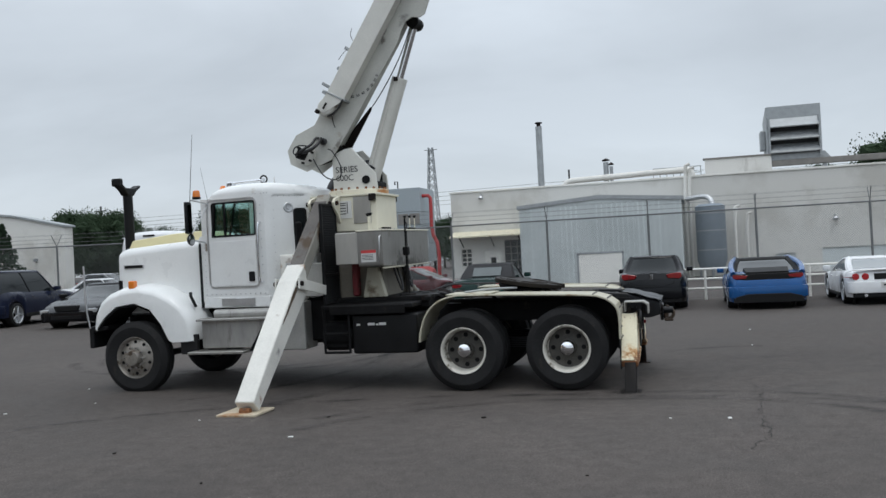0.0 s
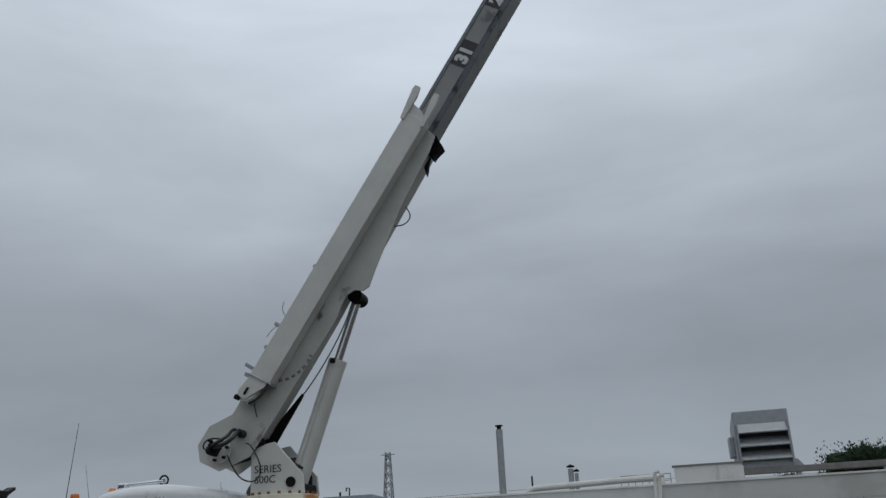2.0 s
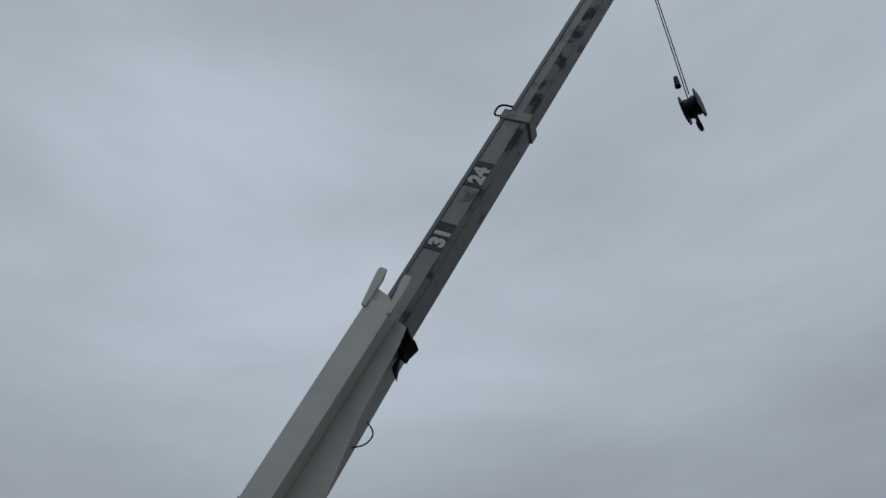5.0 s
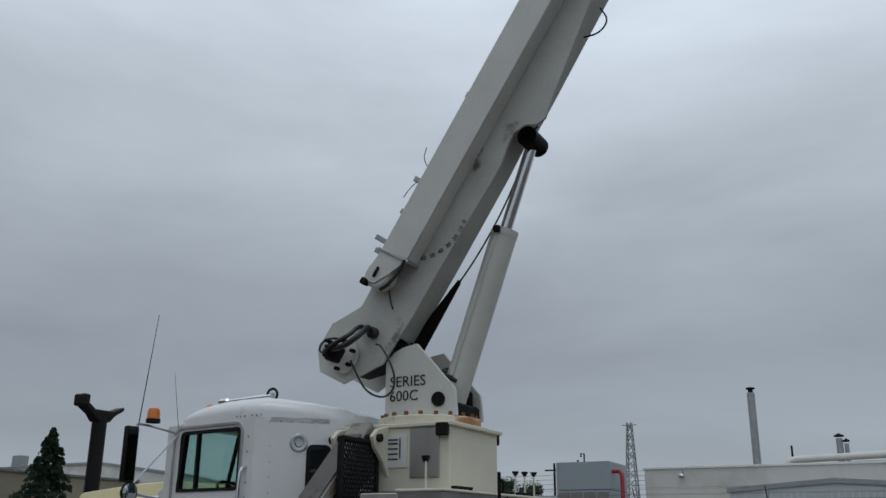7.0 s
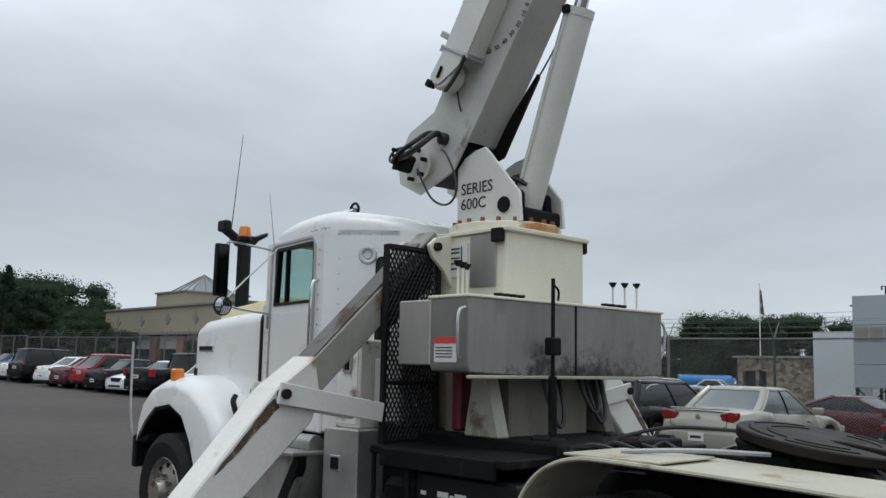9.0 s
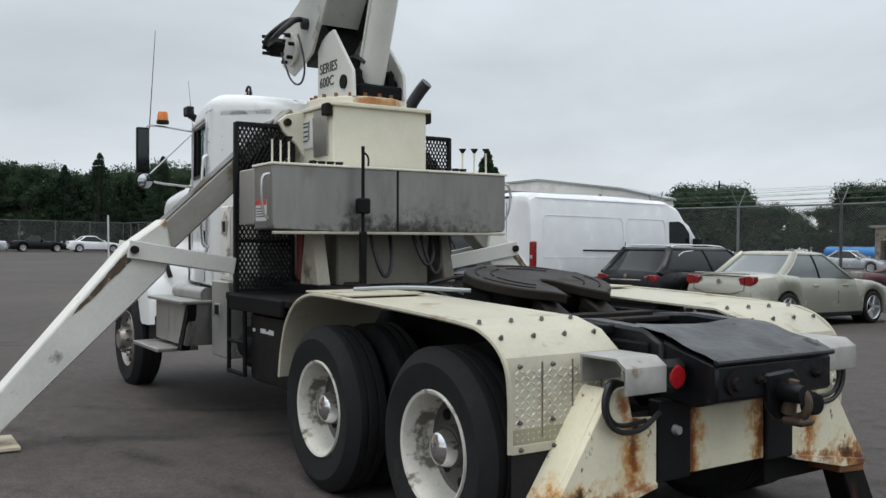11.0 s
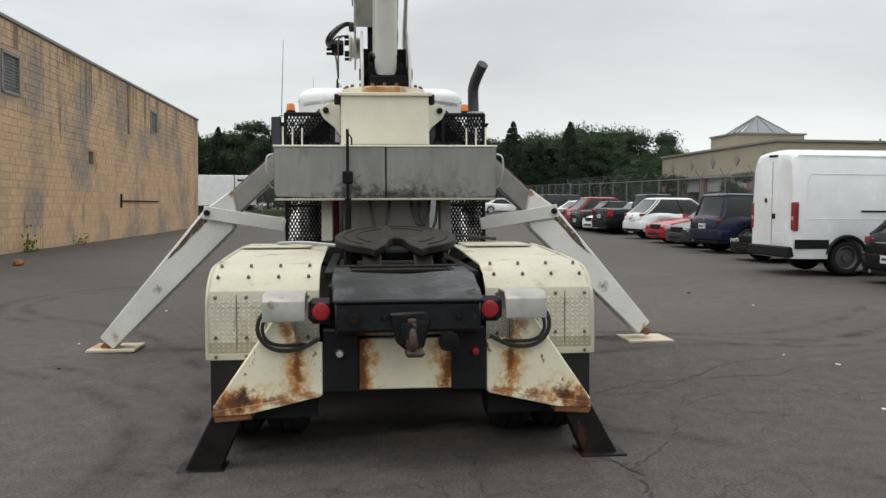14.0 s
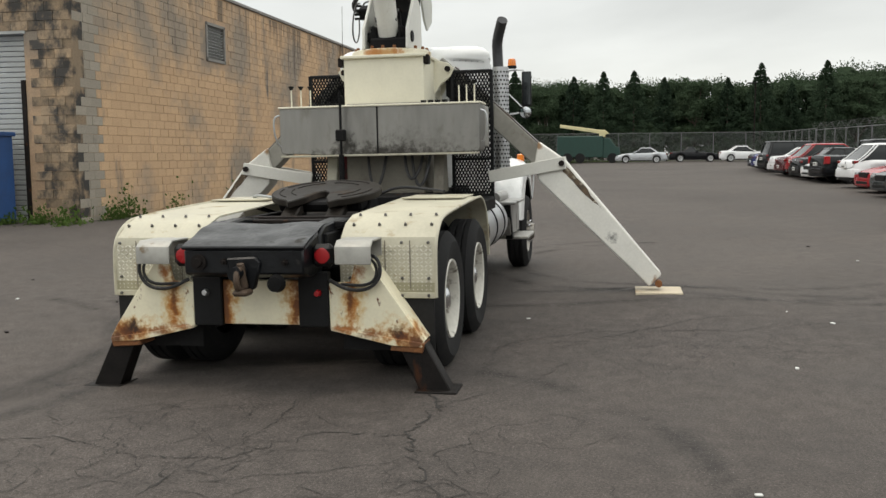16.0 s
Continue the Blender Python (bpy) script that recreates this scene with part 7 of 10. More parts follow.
def make_car(name, label, m, style, paint, group="parked cars", glass_mat=None, noseout=False, lamp_w=0.42, lamp_h=0.13, lamp_z=None, roof_mat=None, rails=False, name_plate=True):
    """A parked car with its own parts; m puts the middle of its rear bumper."""
    p = STYLES[style]
    L, half, H = p["L"], p["W"] / 2, p["H"]
    paint = paints[paint]
    glass_mat = glass_mat or car_glass
    if noseout:
        m = m @ pose(0, L, 0, 0, 0, 180)
    car = thing(name, label, "car", m @ pose(0, 0, 0, 0, 0, 90), group)
    r = 0.33 if H < 1.6 else 0.375
    arches = (0.20 * L, 0.80 * L)
    part("body", body_loft(L, half, p["top"], arches, r + 0.055, r, 0.20 if H < 1.6 else 0.30), paint, car)
    car_wheels(car, arches, half - 0.12, r)
    rb, rt, ft, fb = [u * L for u in p["gh"]]
    belt = p["belt"]
    wb, wt = half * 0.90, half * 0.70
    def ring(x0, x1, w, z, c):
        return [(x0 + c, -w, z), (x1 - c * 1.5, -w, z), (x1 - c * 0.4, -w * 0.86, z), (x1, -w * 0.4, z), (x1, w * 0.4, z), (x1 - c * 0.4, w * 0.86, z), (x1 - c * 1.5, w, z), (x0 + c, w, z),
                (x0 + c * 0.3, w * 0.86, z), (x0, w * 0.4, z), (x0, -w * 0.4, z), (x0 + c * 0.3, -w * 0.86, z)]
    # the glass leans in and curves over towards the roof
    levels = []
    for k in range(6):
        f = k / 5
        g = f ** 0.82
        levels.append(ring(rb + (rt - rb) * g, fb + (ft - fb) * g, wb + (wt - wb) * (0.62 * f + 0.38 * f ** 3), belt - 0.03 + (H - 0.02 - belt) * f, 0.10))
    part("glasshouse", loft(levels), glass_mat, car, smooth=0.45)
    rm = roof_mat or paint
    part("roof", loft([ring(rt - 0.05, ft + 0.05, wt + 0.030, H - 0.078, 0.10), ring(rt - 0.03, ft + 0.03, wt + 0.026, H - 0.045, 0.10), ring(rt + 0.04, ft - 0.04, wt - 0.05, H - 0.018, 0.11), ring(rt + 0.14, ft - 0.14, wt - 0.16, H - 0.004, 0.12), ring(rt + 0.4, ft - 0.4, wt - 0.35, H, 0.12)]), rm, car, smooth=0.9)
    for i in (0, 1, 6, 7, 11, 8):
        part("pillar", pipe([lv[i] for lv in levels], 0.027, 6, rounds=1), rm, car)
    nose_z = lerp_at(p["top"], 0.965)
    for s, (i, j) in ((-1, (0, 1)), (1, (7, 6))):
        for f in ((0.52,) if style in ("sedan", "wagon", "suv", "crossover", "pickup") else ()):
            part("pillar", pipe([Vector(lv[i]).lerp(Vector(lv[j]), f) for lv in levels], 0.022, 6, rounds=1), trim, car)
        if style in ("sedan", "wagon", "coupe", "low_coupe"):
            k0, k1 = (0, 11) if s < 0 else (7, 8)
            part("rear_pillar", pipe([Vector(lv[k0]).lerp(Vector(lv[k1]), 0.5) for lv in levels], 0.062, 8, rounds=1), rm, car)
        mir = part("mirror", box(fb - 0.42, fb - 0.24, *sorted((s * (half - 0.02), s * (half + 0.17))), belt - 0.01, belt + 0.12, 0.03, seg=2), paint, car)
        lz = lamp_z or (0.80 if H < 1.6 else 0.95)
        if style == "pickup":
            part("tail_light", box(-0.012, 0.20, *sorted((s * (half - 0.16), s * (half + 0.003))), 0.80, 1.10, 0.015), red_lens, car, "red tail light")
        else:
            part("tail_light", prism([(s * (half - lamp_w), lz + lamp_h * 0.25), (s * (half - lamp_w * 0.9), lz - lamp_h * 0.35), (s * half * 0.78, lz - lamp_h * 0.5), (s * half * 0.865, lz - lamp_h * 0.2), (s * half * 0.86, lz + lamp_h * 0.45), (s * half * 0.72, lz + lamp_h * 0.5)], 0.002, 0.16, "x", 0.010), car_red, car, "red tail light")
        part("headlight", box(L - 0.34, L - 0.035, *sorted((s * (half - 0.36), s * half * 0.90)), nose_z - 0.15, nose_z - 0.02, 0.03, seg=2), lamp_clear, car, "clear headlight")
    tall = H > 1.6
    zb = 0.40 if tall else 0.30
    soft_shape = [(-0.075, -half * 0.66), (-0.055, -half * 0.84), (0.06, -half * 0.965), (0.34, -half * 0.995), (0.34, -half * 0.80), (0.34, half * 0.80), (0.34, half * 0.995), (0.06, half * 0.965), (-0.055, half * 0.84), (-0.075, half * 0.66)]
    part("rear_bumper", prism(soft_shape, zb, zb + 0.29, "z", 0.035, seg=2), paint, car)
    part("rear_valance", box(-0.035, 0.30, -half * 0.86, half * 0.86, zb - 0.12, zb + 0.02, 0.03), trim, car)
    part("exhaust", rod((-0.06, half * 0.55, zb - 0.05), (0.1, half * 0.55, zb - 0.05), 0.04, seg=12), chrome, car)
    nose_shape = [(L + 0.05, -half * 0.45), (L + 0.02, -half * 0.70), (L - 0.10, -half * 0.90), (L - 0.40, -half * 0.985), (L - 0.40, half * 0.985), (L - 0.10, half * 0.90), (L + 0.02, half * 0.70), (L + 0.05, half * 0.45)]
    part("front_bumper", prism(nose_shape, zb - 0.06, zb + 0.20, "z", 0.03, seg=2), paint, car)
    part("front_grille", prism([(-half * 0.42, zb + 0.38), (-half * 0.36, zb + 0.21), (half * 0.36, zb + 0.21), (half * 0.42, zb + 0.38)], L - 0.06, L + 0.022, "x", 0.02), trim, car)
    part("air_intake", box(L - 0.1, L + 0.055, -half * 0.5, half * 0.5, zb - 0.02, zb + 0.10, 0.02), trim, car)
    top_z = lerp_at(p["top"], 0.03)
    if style not in ("pickup", "coupe", "low_coupe"):
        gap_w = half * (0.66 if not tall else 0.80)
        part("boot_gap", pipe([(-0.002, -gap_w, top_z - 0.03), (-0.004, -gap_w * 0.96, zb + 0.33), (-0.004, gap_w * 0.96, zb + 0.33), (-0.002, gap_w, top_z - 0.03)], 0.006, 4, rounds=1), trim, car)
        part("badge", lathe([(0.045, 0), (0.045, 0.012), (0, 0.014)], 14, None, pose(0.004, 0, top_z - 0.10, 0, -90, 0)), chrome, car)
    for s in (-1, 1):
        part("sill_trim", box(arches[0] + r + 0.08, arches[1] - r - 0.08, *sorted((s * half * 0.94, s * half * 0.985)), 0.18 if not tall else 0.28, 0.27 if not tall else 0.40, 0.012), trim, car)
        for u in (0.36, 0.57):
            part("door_handle", box(u * L, u * L + 0.16, *sorted((s * half * 0.97, s * half * 1.008)), belt - 0.17, belt - 0.135, 0.008), paint, car)
        part("door_line", box(0.53 * L, 0.53 * L + 0.005, *sorted((s * half * 0.93, s * half * 1.0008)), 0.42, belt - 0.26), trim, car)
    if name_plate:
        pl = part("number_plate", box(-0.088, -0.02, -0.16, 0.16, 0.42 if H < 1.6 else 0.72, 0.57 if H < 1.6 else 0.87, 0.004), plate_face, car, "rear number plate")
        part("plate_bar", box(-0.092, -0.086, -0.11, 0.11, 0.475 if H < 1.6 else 0.775, 0.52 if H < 1.6 else 0.82), ink, pl)
    if rails:
        for s in (-1, 1):
            part("roof_rail", pipe([(rt + 0.1, s * (wt - 0.02), H - 0.03), (rt + 0.2, s * (wt - 0.02), H + 0.03), (ft - 0.4, s * (wt - 0.02), H + 0.03), (ft - 0.2, s * (wt - 0.02), H - 0.03)], 0.014, 6), chrome, car)
    return car


def at(x, y, yaw=0.0):
    return pose(x, y, sheet_z(x, y + 2.2), 0, 0, yaw)


# near row: rears towards the truck
gold = make_car("sedan", "pale gold sedan with bright red tail lights and a dull plate", at(-6.73, 9.98, 1), "sedan", "pale_gold", glass_mat=pale_car_glass, lamp_z=0.88, lamp_h=0.19, lamp_w=0.46)
part("boot_lip", box(0.03, 0.14, -0.60, 0.60, 1.0, 1.028, 0.01), paints["pale_gold"], gold)
estate = make_car("estate_car", "black estate car with chrome roof rails beside the white van", at(-8.95, 9.75, 3), "wagon", "black", rails=True, lamp_z=0.83, lamp_h=0.18, lamp_w=0.44)
part("chrome_bar", box(-0.02, 0.01, -0.42, 0.42, 0.79, 0.815, 0.004), chrome, estate)
part("window_trim", pipe([(0.62, -0.80, 0.97), (0.75, -0.72, 1.30), (1.1, -0.66, 1.43), (2.6, -0.65, 1.44)], 0.012, 6, rounds=1), chrome, estate)
hatch = make_car("sedan", "black sedan with wide red tail lights, boot to the yard", at(1.28, 12.0, 0), "sedan", "black", lamp_z=0.90, lamp_h=0.16, lamp_w=0.52, name_plate=False)
part("badge", lathe([(0.05, 0), (0.05, 0.008), (0, 0.008)], 16, None, pose(-0.02, 0, 0.93, 0, -90, 0)), chrome, hatch)

i8 = make_car("sports_coupe", "blue low coupe with black bonnet lid and dark tail", at(4.15, 11.35, 0), "coupe", "blue", lamp_z=0.83, lamp_h=0.12, lamp_w=0.50, roof_mat=trim, name_plate=False)
part("dark_deck", loft([[(0.08, -0.52, 0.90), (0.08, 0.52, 0.90), (0.08, 0.50, 0.945), (0.08, -0.50, 0.945)], [(0.7, -0.56, 0.95), (0.7, 0.56, 0.95), (0.7, 0.54, 1.04), (0.7, -0.54, 1.04)]]), trim, i8, "black rear deck")
part("dark_tail", prism([(-0.80, 0.80), (-0.55, 0.745), (0.55, 0.745), (0.80, 0.80), (0.82, 0.91), (0.45, 0.90), (-0.45, 0.90), (-0.82, 0.91)], 0.006, 0.10, "x", 0.01), trim, i8)
part("diffuser", prism([(-0.84, 0.18), (-0.78, 0.33), (-0.50, 0.40), (0.50, 0.40), (0.78, 0.33), (0.84, 0.18)], -0.09, 0.10, "x", 0.01), trim, i8)
for s in (-1, 1):
    part("flying_buttress", pipe([(0.12, s * 0.82, 0.90), (0.55, s * 0.86, 1.06), (1.2, s * 0.80, 1.17), (1.7, s * 0.70, 1.24), (2.3, s * 0.66, 1.25)], 0.075, 8), paints["blue"], i8)
vette = make_car("sports_coupe", "white low coupe with four round tail lights", at(6.95, 11.7, 0), "low_coupe", "white", lamp_z=0.70, lamp_h=0.02, lamp_w=0.05, glass_mat=pale_car_glass)
for y in (-0.72, -0.50, 0.50, 0.72):
    part("round_light", lathe([(0.085, 0), (0.075, 0.012), (0, 0.015)], 18, None, pose(0.0, y, 0.71, 0, -90, 0)), red_lens, vette, "round red tail light")
part("plate_recess", box(-0.012, 0.05, -0.30, 0.30, 0.63, 0.78, 0.01), trim, vette)
part("spoiler_lip", box(0.0, 0.12, -0.78, 0.78, 0.855, 0.885, 0.012), paints["white"], vette)
cabrio = make_car("convertible", "dark green convertible with its black canvas top up", at(-3.45, 12.0, 0), "roadster", "green", roof_mat=soft_top, lamp_z=0.78)
part("canvas_back", loft([[(1.0, -0.80, 0.93), (1.42, -0.64, 1.30), (1.42, 0.64, 1.30), (1.0, 0.80, 0.93)], [(1.3, -0.80, 0.93), (1.6, -0.64, 1.34), (1.6, 0.64, 1.34), (1.3, 0.80, 0.93)]]), soft_top, cabrio)
part("rear_screen", prism([(1.06, 1.0), (1.34, 1.24), (1.32, 1.26), (1.04, 1.02)], -0.42, 0.42, "y"), pale_car_glass, cabrio)

# long row towards the back fence; noses and rears mixed
ROW = [
    ("sedan", "black low saloon parked nose out with clear headlights", -15.3, 9.8, "coupe", "black", True),
    ("suv", "dark boxy four-wheel-drive with a pale plate", -19.0, 10.1, "suv", "navy", False),
    ("sedan", "dark grey sedan nose out beside a red car", -21.6, 10.2, "sedan", "grey", True),
    ("sedan", "bright red sedan parked nose out", -24.3, 10.4, "sedan", "red", True),
    ("suv", "white rounded crossover with dark rear glass", -27.6, 10.6, "crossover", "white", False),
    ("pickup_truck", "black crew pickup with a closed tailgate", -32.0, 10.5, "pickup", "black", False),
    ("sedan", "white sedan parked nose out by a pickup", -34.0, 10.5, "sedan", "white", True),
    ("sedan", "black sedan with red tail lights", -36.0, 10.4, "sedan", "black", False),
    ("suv", "red crossover in the parked row", -38.1, 10.6, "crossover", "red", False),
    ("sedan", "dark maroon sedan with a low boot", -40.1, 10.4, "sedan", "maroon", False),
    ("sedan", "silver-white sedan with red tail lights", -42.2, 10.4, "sedan", "white", False),
    ("suv", "black square four-wheel-drive in the parked row", -46.4, 10.5, "suv", "black", False),
    ("sedan", "white sedan beyond the black four-wheel-drive", -48.7, 10.7, "sedan", "white", False),
    ("sedan", "deep blue sedan towards the row's end", -51.0, 10.8, "sedan", "deep_blue", False),
    ("sedan", "dark grey sedan at the far end of the row", -54.2, 11.0, "sedan", "grey", False),
]
for nm, lb, x, y, st, pt, out in ROW:
    make_car(nm, lb, at(x, y, 8), st, pt, noseout=out, lamp_w=0.36)
BACK = [("sedan", "silver sedan standing side on before the back fence", -79.5, 6.9, "sedan", "silver", True), ("convertible", "black open-looking sports car before the back fence", -79.5, 7.2, "roadster", "black", False),
        ("sedan", "white coupe-like sedan before the back fence", -79.0, 11.6, "sedan", "white", False)]
for nm, lb, x, y, st, pt, out in BACK:
    make_car(nm, lb, at(x, y - (4.7 if out else 0), 0), st, pt, noseout=out)
# behind the fence
make_car("sedan", "maroon car standing side on behind the chain-link fence", pose(-9.95, 20.1, 0.08, 0, 0, -90), "coupe", "maroon")
make_car("suv", "silver crossover standing far behind the fence", pose(-41.8, 45.0, 0.2, 0, 0, -84), "crossover", "silver")
make_car("sedan", "white sedan on the lot behind the fence", pose(-28.3, 26.0, 0.1, 0, 0, -80), "sedan", "white")
make_car("sedan", "pale sedan far behind the fence", pose(-33.0, 52.0, 0.35, 0, 0, -80), "sedan", "silver")


def make_van(m):
    van = thing("panel_van", "tall white panel van with black lower trim and tall red lamps", "van", m @ pose(0, 0, 0, 0, 0, 90), "parked cars")
    paint, L, half = paints["white"], 6.95, 1.0
    top = [(0, 2.55), (0.006, 2.68), (0.03, 2.74), (0.40, 2.76), (0.66, 2.72), (0.735, 2.55), (0.845, 1.62), (0.87, 1.36), (0.97, 1.10), (1, 0.75)]
    arches, r = (1.25, 5.65), 0.365
    us = sorted({0, 0.004, 0.012, 0.03, 0.97, 0.99, 1, *[i / 60 for i in range(3, 59)], *[(a + 0.44 * math.cos(math.pi * k / 12)) / L for a in arches for k in range(13)]})
    rows = []
    for u in us:
        x, zb = u * L, 0.34
        for a in arches:
            d = abs(x - a)
            if d < 0.44 - 1e-4:
                zb = max(zb, r + math.sqrt(0.44 ** 2 - d ** 2))
        zt = lerp_at(top, u)
        end = min(u, (1 - u) * 0.6) * L
        w = half * (1 - 0.08 * max(0.0, 1 - end / 0.35) ** 2)
        zb = min(zb, zt - 0.1)
        tw = 0.82 if zt > 2.2 else 0.90
        side = [(w * 0.97, zb), (w, zb + 0.12 * (zt - zb)), (w, min(1.25, zt * 0.6)), (w * 0.985, min(1.6, zt * 0.75)), (w * (tw + 0.10), zt * 0.90), (w * (tw + 0.05), zt * 0.955), (w * (tw - 0.05), zt * 0.99), (w * 0.4, zt + 0.01)]
        rows.append([(x, y, z) for y, z in side] + [(x, 0, zt + 0.02)] + [(x, -y, z) for y, z in side[::-1]])
    part("body", loft(rows), paint, van, smooth=0.35)
    car_wheels(van, arches, half - 0.13, r, steel_rim_mesh)
    for s in (-1, 1):
        part("lower_trim", box(0.02, 0.82, *sorted((s * 0.985, s * 1.012)), 0.56, 0.76, 0.01), trim, van)
        part("lower_trim", box(1.72, 5.15, *sorted((s * 0.99, s * 1.012)), 0.56, 0.76, 0.01), trim, van)
        part("arch_trim", pipe([(1.25 + 0.47 * math.cos(radians(a)), s * 1.005, r + 0.47 * math.sin(radians(a))) for a in range(10, 171, 16)], 0.045, 6, rounds=1), trim, van)
        part("tail_light", box(-0.008, 0.12, *sorted((s * 0.84, s * 0.985)), 0.95, 1.58, 0.02), car_red, van, "tall red tail light")
        part("reverse_light", box(-0.012, 0.02, *sorted((s * 0.86, s * 0.965)), 1.18, 1.27, 0.01), lamp_clear, van)
        part("waist_bead", pipe([(0.3, s * 1.0, 1.22), (4.8, s * 1.0, 1.22)], 0.008, 5, rounds=0), paint, van)
        part("roof_gutter", pipe([(0.1, s * 0.90, 2.60), (4.9, s * 0.90, 2.60)], 0.012, 5, rounds=0), paint, van)
        part("slide_rail", box(1.55, 2.98, *sorted((s * 1.0, s * 1.014)), 1.37, 1.41, 0.004), trim, van)
        for x0, x1 in ((0.30, 2.95), (3.05, 4.50)):
            part("panel_bead", pipe([(x0, s * 0.985, 1.62), (x0 + 0.02, s * 0.955, 2.10), (x0 + 0.10, s * 0.945, 2.20), (x1 - 0.10, s * 0.945, 2.20), (x1 - 0.02, s * 0.955, 2.10), (x1, s * 0.985, 1.62)], 0.007, 5, rounds=0), paint, van)
        part("panel_gap", box(2.997, 3.003, *sorted((s * 0.93, s * 1.002)), 0.6, 1.6), trim, van)
        cabw = [(4.62, 1.42), (4.66, 2.16), (5.02, 2.18), (5.20, 2.10), (5.74, 1.56), (5.76, 1.42)]
        part("cab_window", prism(cabw, *sorted((s * 0.90, s * 0.985)), "y", 0.01), car_glass, van, "dark cab side window")
        part("mirror", box(5.50, 5.66, *sorted((s * 1.0, s * 1.22)), 1.35, 1.75, 0.03), trim, van, "tall black door mirror")
        part("headlight", box(6.55, 6.90, *sorted((s * 0.62, s * 0.90)), 0.82, 1.05, 0.03), lamp_clear, van)
    part("rear_bumper", box(-0.10, 0.12, -0.92, 0.92, 0.36, 0.60, 0.03), trim, van)
    part("door_gap", box(-0.006, 0.004, -0.006, 0.006, 0.62, 2.5), trim, van)
    part("plate_panel", box(-0.012, 0.0, -0.62, -0.12, 0.66, 0.90, 0.008), paint, van)
    part("door_handle", box(-0.025, 0.0, -0.16, -0.05, 1.20, 1.32, 0.008), trim, van)
    part("brake_light", box(-0.014, 0.02, -0.18, 0.18, 2.60, 2.65, 0.008), trim, van)
    part("emblem", lathe([(0.055, 0), (0.055, 0.01), (0, 0.012)], 18, None, pose(-0.004, 0.28, 1.62, 0, -90, 0)), trim, van)
    part("windscreen", prism([(5.10, 2.52), (5.86, 1.60), (5.90, 1.62), (5.16, 2.54)], -0.78, 0.78, "y"), car_glass, van)
    return van


make_van(pose(-11.75, 8.75, sheet_z(-11.75, 10.9) + 0.04, 0, 0, 2) @ Matrix.Scale(0.96, 4))
# ---- block building on the left ----
def world_material(name, base, second, third, rough=0.85, s1=0.35, s2=2.2, at1=0.5, at2=0.58, per=0.10, streak=0.35, soft=0.12, drips=None):
    """A wall surface stained in world space: patches, upright streaks and a tone for each block."""
    m = bpy.data.materials.new(name)
    m.use_nodes = True
    n, l = m.node_tree.nodes, m.node_tree.links
    b = n["Principled BSDF"]
    geo = n.new("ShaderNodeNewGeometry")
    mp = n.new("ShaderNodeMapping")
    mp.inputs["Scale"].default_value = (1, 1, streak)
    l.new(geo.outputs["Position"], mp.inputs["Vector"])
    def noise_at(scale, detail, vec):
        t = n.new("ShaderNodeTexNoise")
        t.inputs["Scale"].default_value = scale
        t.inputs["Detail"].default_value = detail
        t.inputs["Roughness"].default_value = 0.62
        l.new(vec, t.inputs["Vector"])
        return t.outputs["Fac"]
    def ramp(src, lo, hi, a=0.0, c=1.0):
        r = n.new("ShaderNodeMapRange")
        for k, v in (("From Min", lo), ("From Max", hi), ("To Min", a), ("To Max", c)):
            r.inputs[k].default_value = v
        l.new(src, r.inputs["Value"])
        return r.outputs["Result"]
    def mix(f, a, c):
        k = n.new("ShaderNodeMix")
        k.data_type = "RGBA"
        l.new(f, k.inputs["Factor"])
        for key, v in (("A", a), ("B", c)):
            if isinstance(v, tuple):
                k.inputs[key].default_value = (*v, 1)
            else:
                l.new(v, k.inputs[key])
        return k.outputs["Result"]
    patches = noise_at(s1, 6, geo.outputs["Position"])
    streaks = noise_at(s2, 6, mp.outputs["Vector"])
    grain = noise_at(30, 3, geo.outputs["Position"])
    col = mix(ramp(patches, at1, at1 + soft), base, second)
    col = mix(ramp(streaks, at2, at2 + 0.14), col, third)
    if drips:
        # soot washed down from the coping in thin runs of uneven length
        top, length = drips
        run = n.new("ShaderNodeMapping")
        run.inputs["Scale"].default_value = (1, 1, 0.10)
        l.new(geo.outputs["Position"], run.inputs["Vector"])
        sep = n.new("ShaderNodeSeparateXYZ")
        l.new(geo.outputs["Position"], sep.inputs["Vector"])
        less = n.new("ShaderNodeMath")
        less.operation = "SUBTRACT"
        l.new(noise_at(2.4, 5, run.outputs["Vector"]), less.inputs[0])
        l.new(ramp(sep.outputs["Z"], top - length, top, 0.16, -0.03), less.inputs[1])
        col = mix(ramp(less.outputs["Value"], 0.48, 0.62, 0.0, 0.8), col, (0.075, 0.065, 0.055))
    info = n.new("ShaderNodeObjectInfo")
    k1 = n.new("ShaderNodeVectorMath")
    k1.operation = "SCALE"
    l.new(col, k1.inputs[0])
    l.new(ramp(info.outputs["Random"], 0, 1, 1 - per, 1 + per), k1.inputs["Scale"])
    rnd = n.new("ShaderNodeVectorMath")
    rnd.operation = "SCALE"
    l.new(k1.outputs["Vector"], rnd.inputs[0])
    l.new(ramp(geo.outputs["Random Per Island"], 0, 1, 1 - per, 1 + per), rnd.inputs["Scale"])
    k2 = n.new("ShaderNodeVectorMath")
    k2.operation = "SCALE"
    l.new(rnd.outputs["Vector"], k2.inputs[0])
    l.new(ramp(grain, 0.3, 0.7, 0.86, 1.14), k2.inputs["Scale"])
    l.new(k2.outputs["Vector"], b.inputs["Base Color"])
    b.inputs["Roughness"].default_value = rough
    bp = n.new("ShaderNodeBump")
    bp.inputs["Strength"].default_value = 0.4
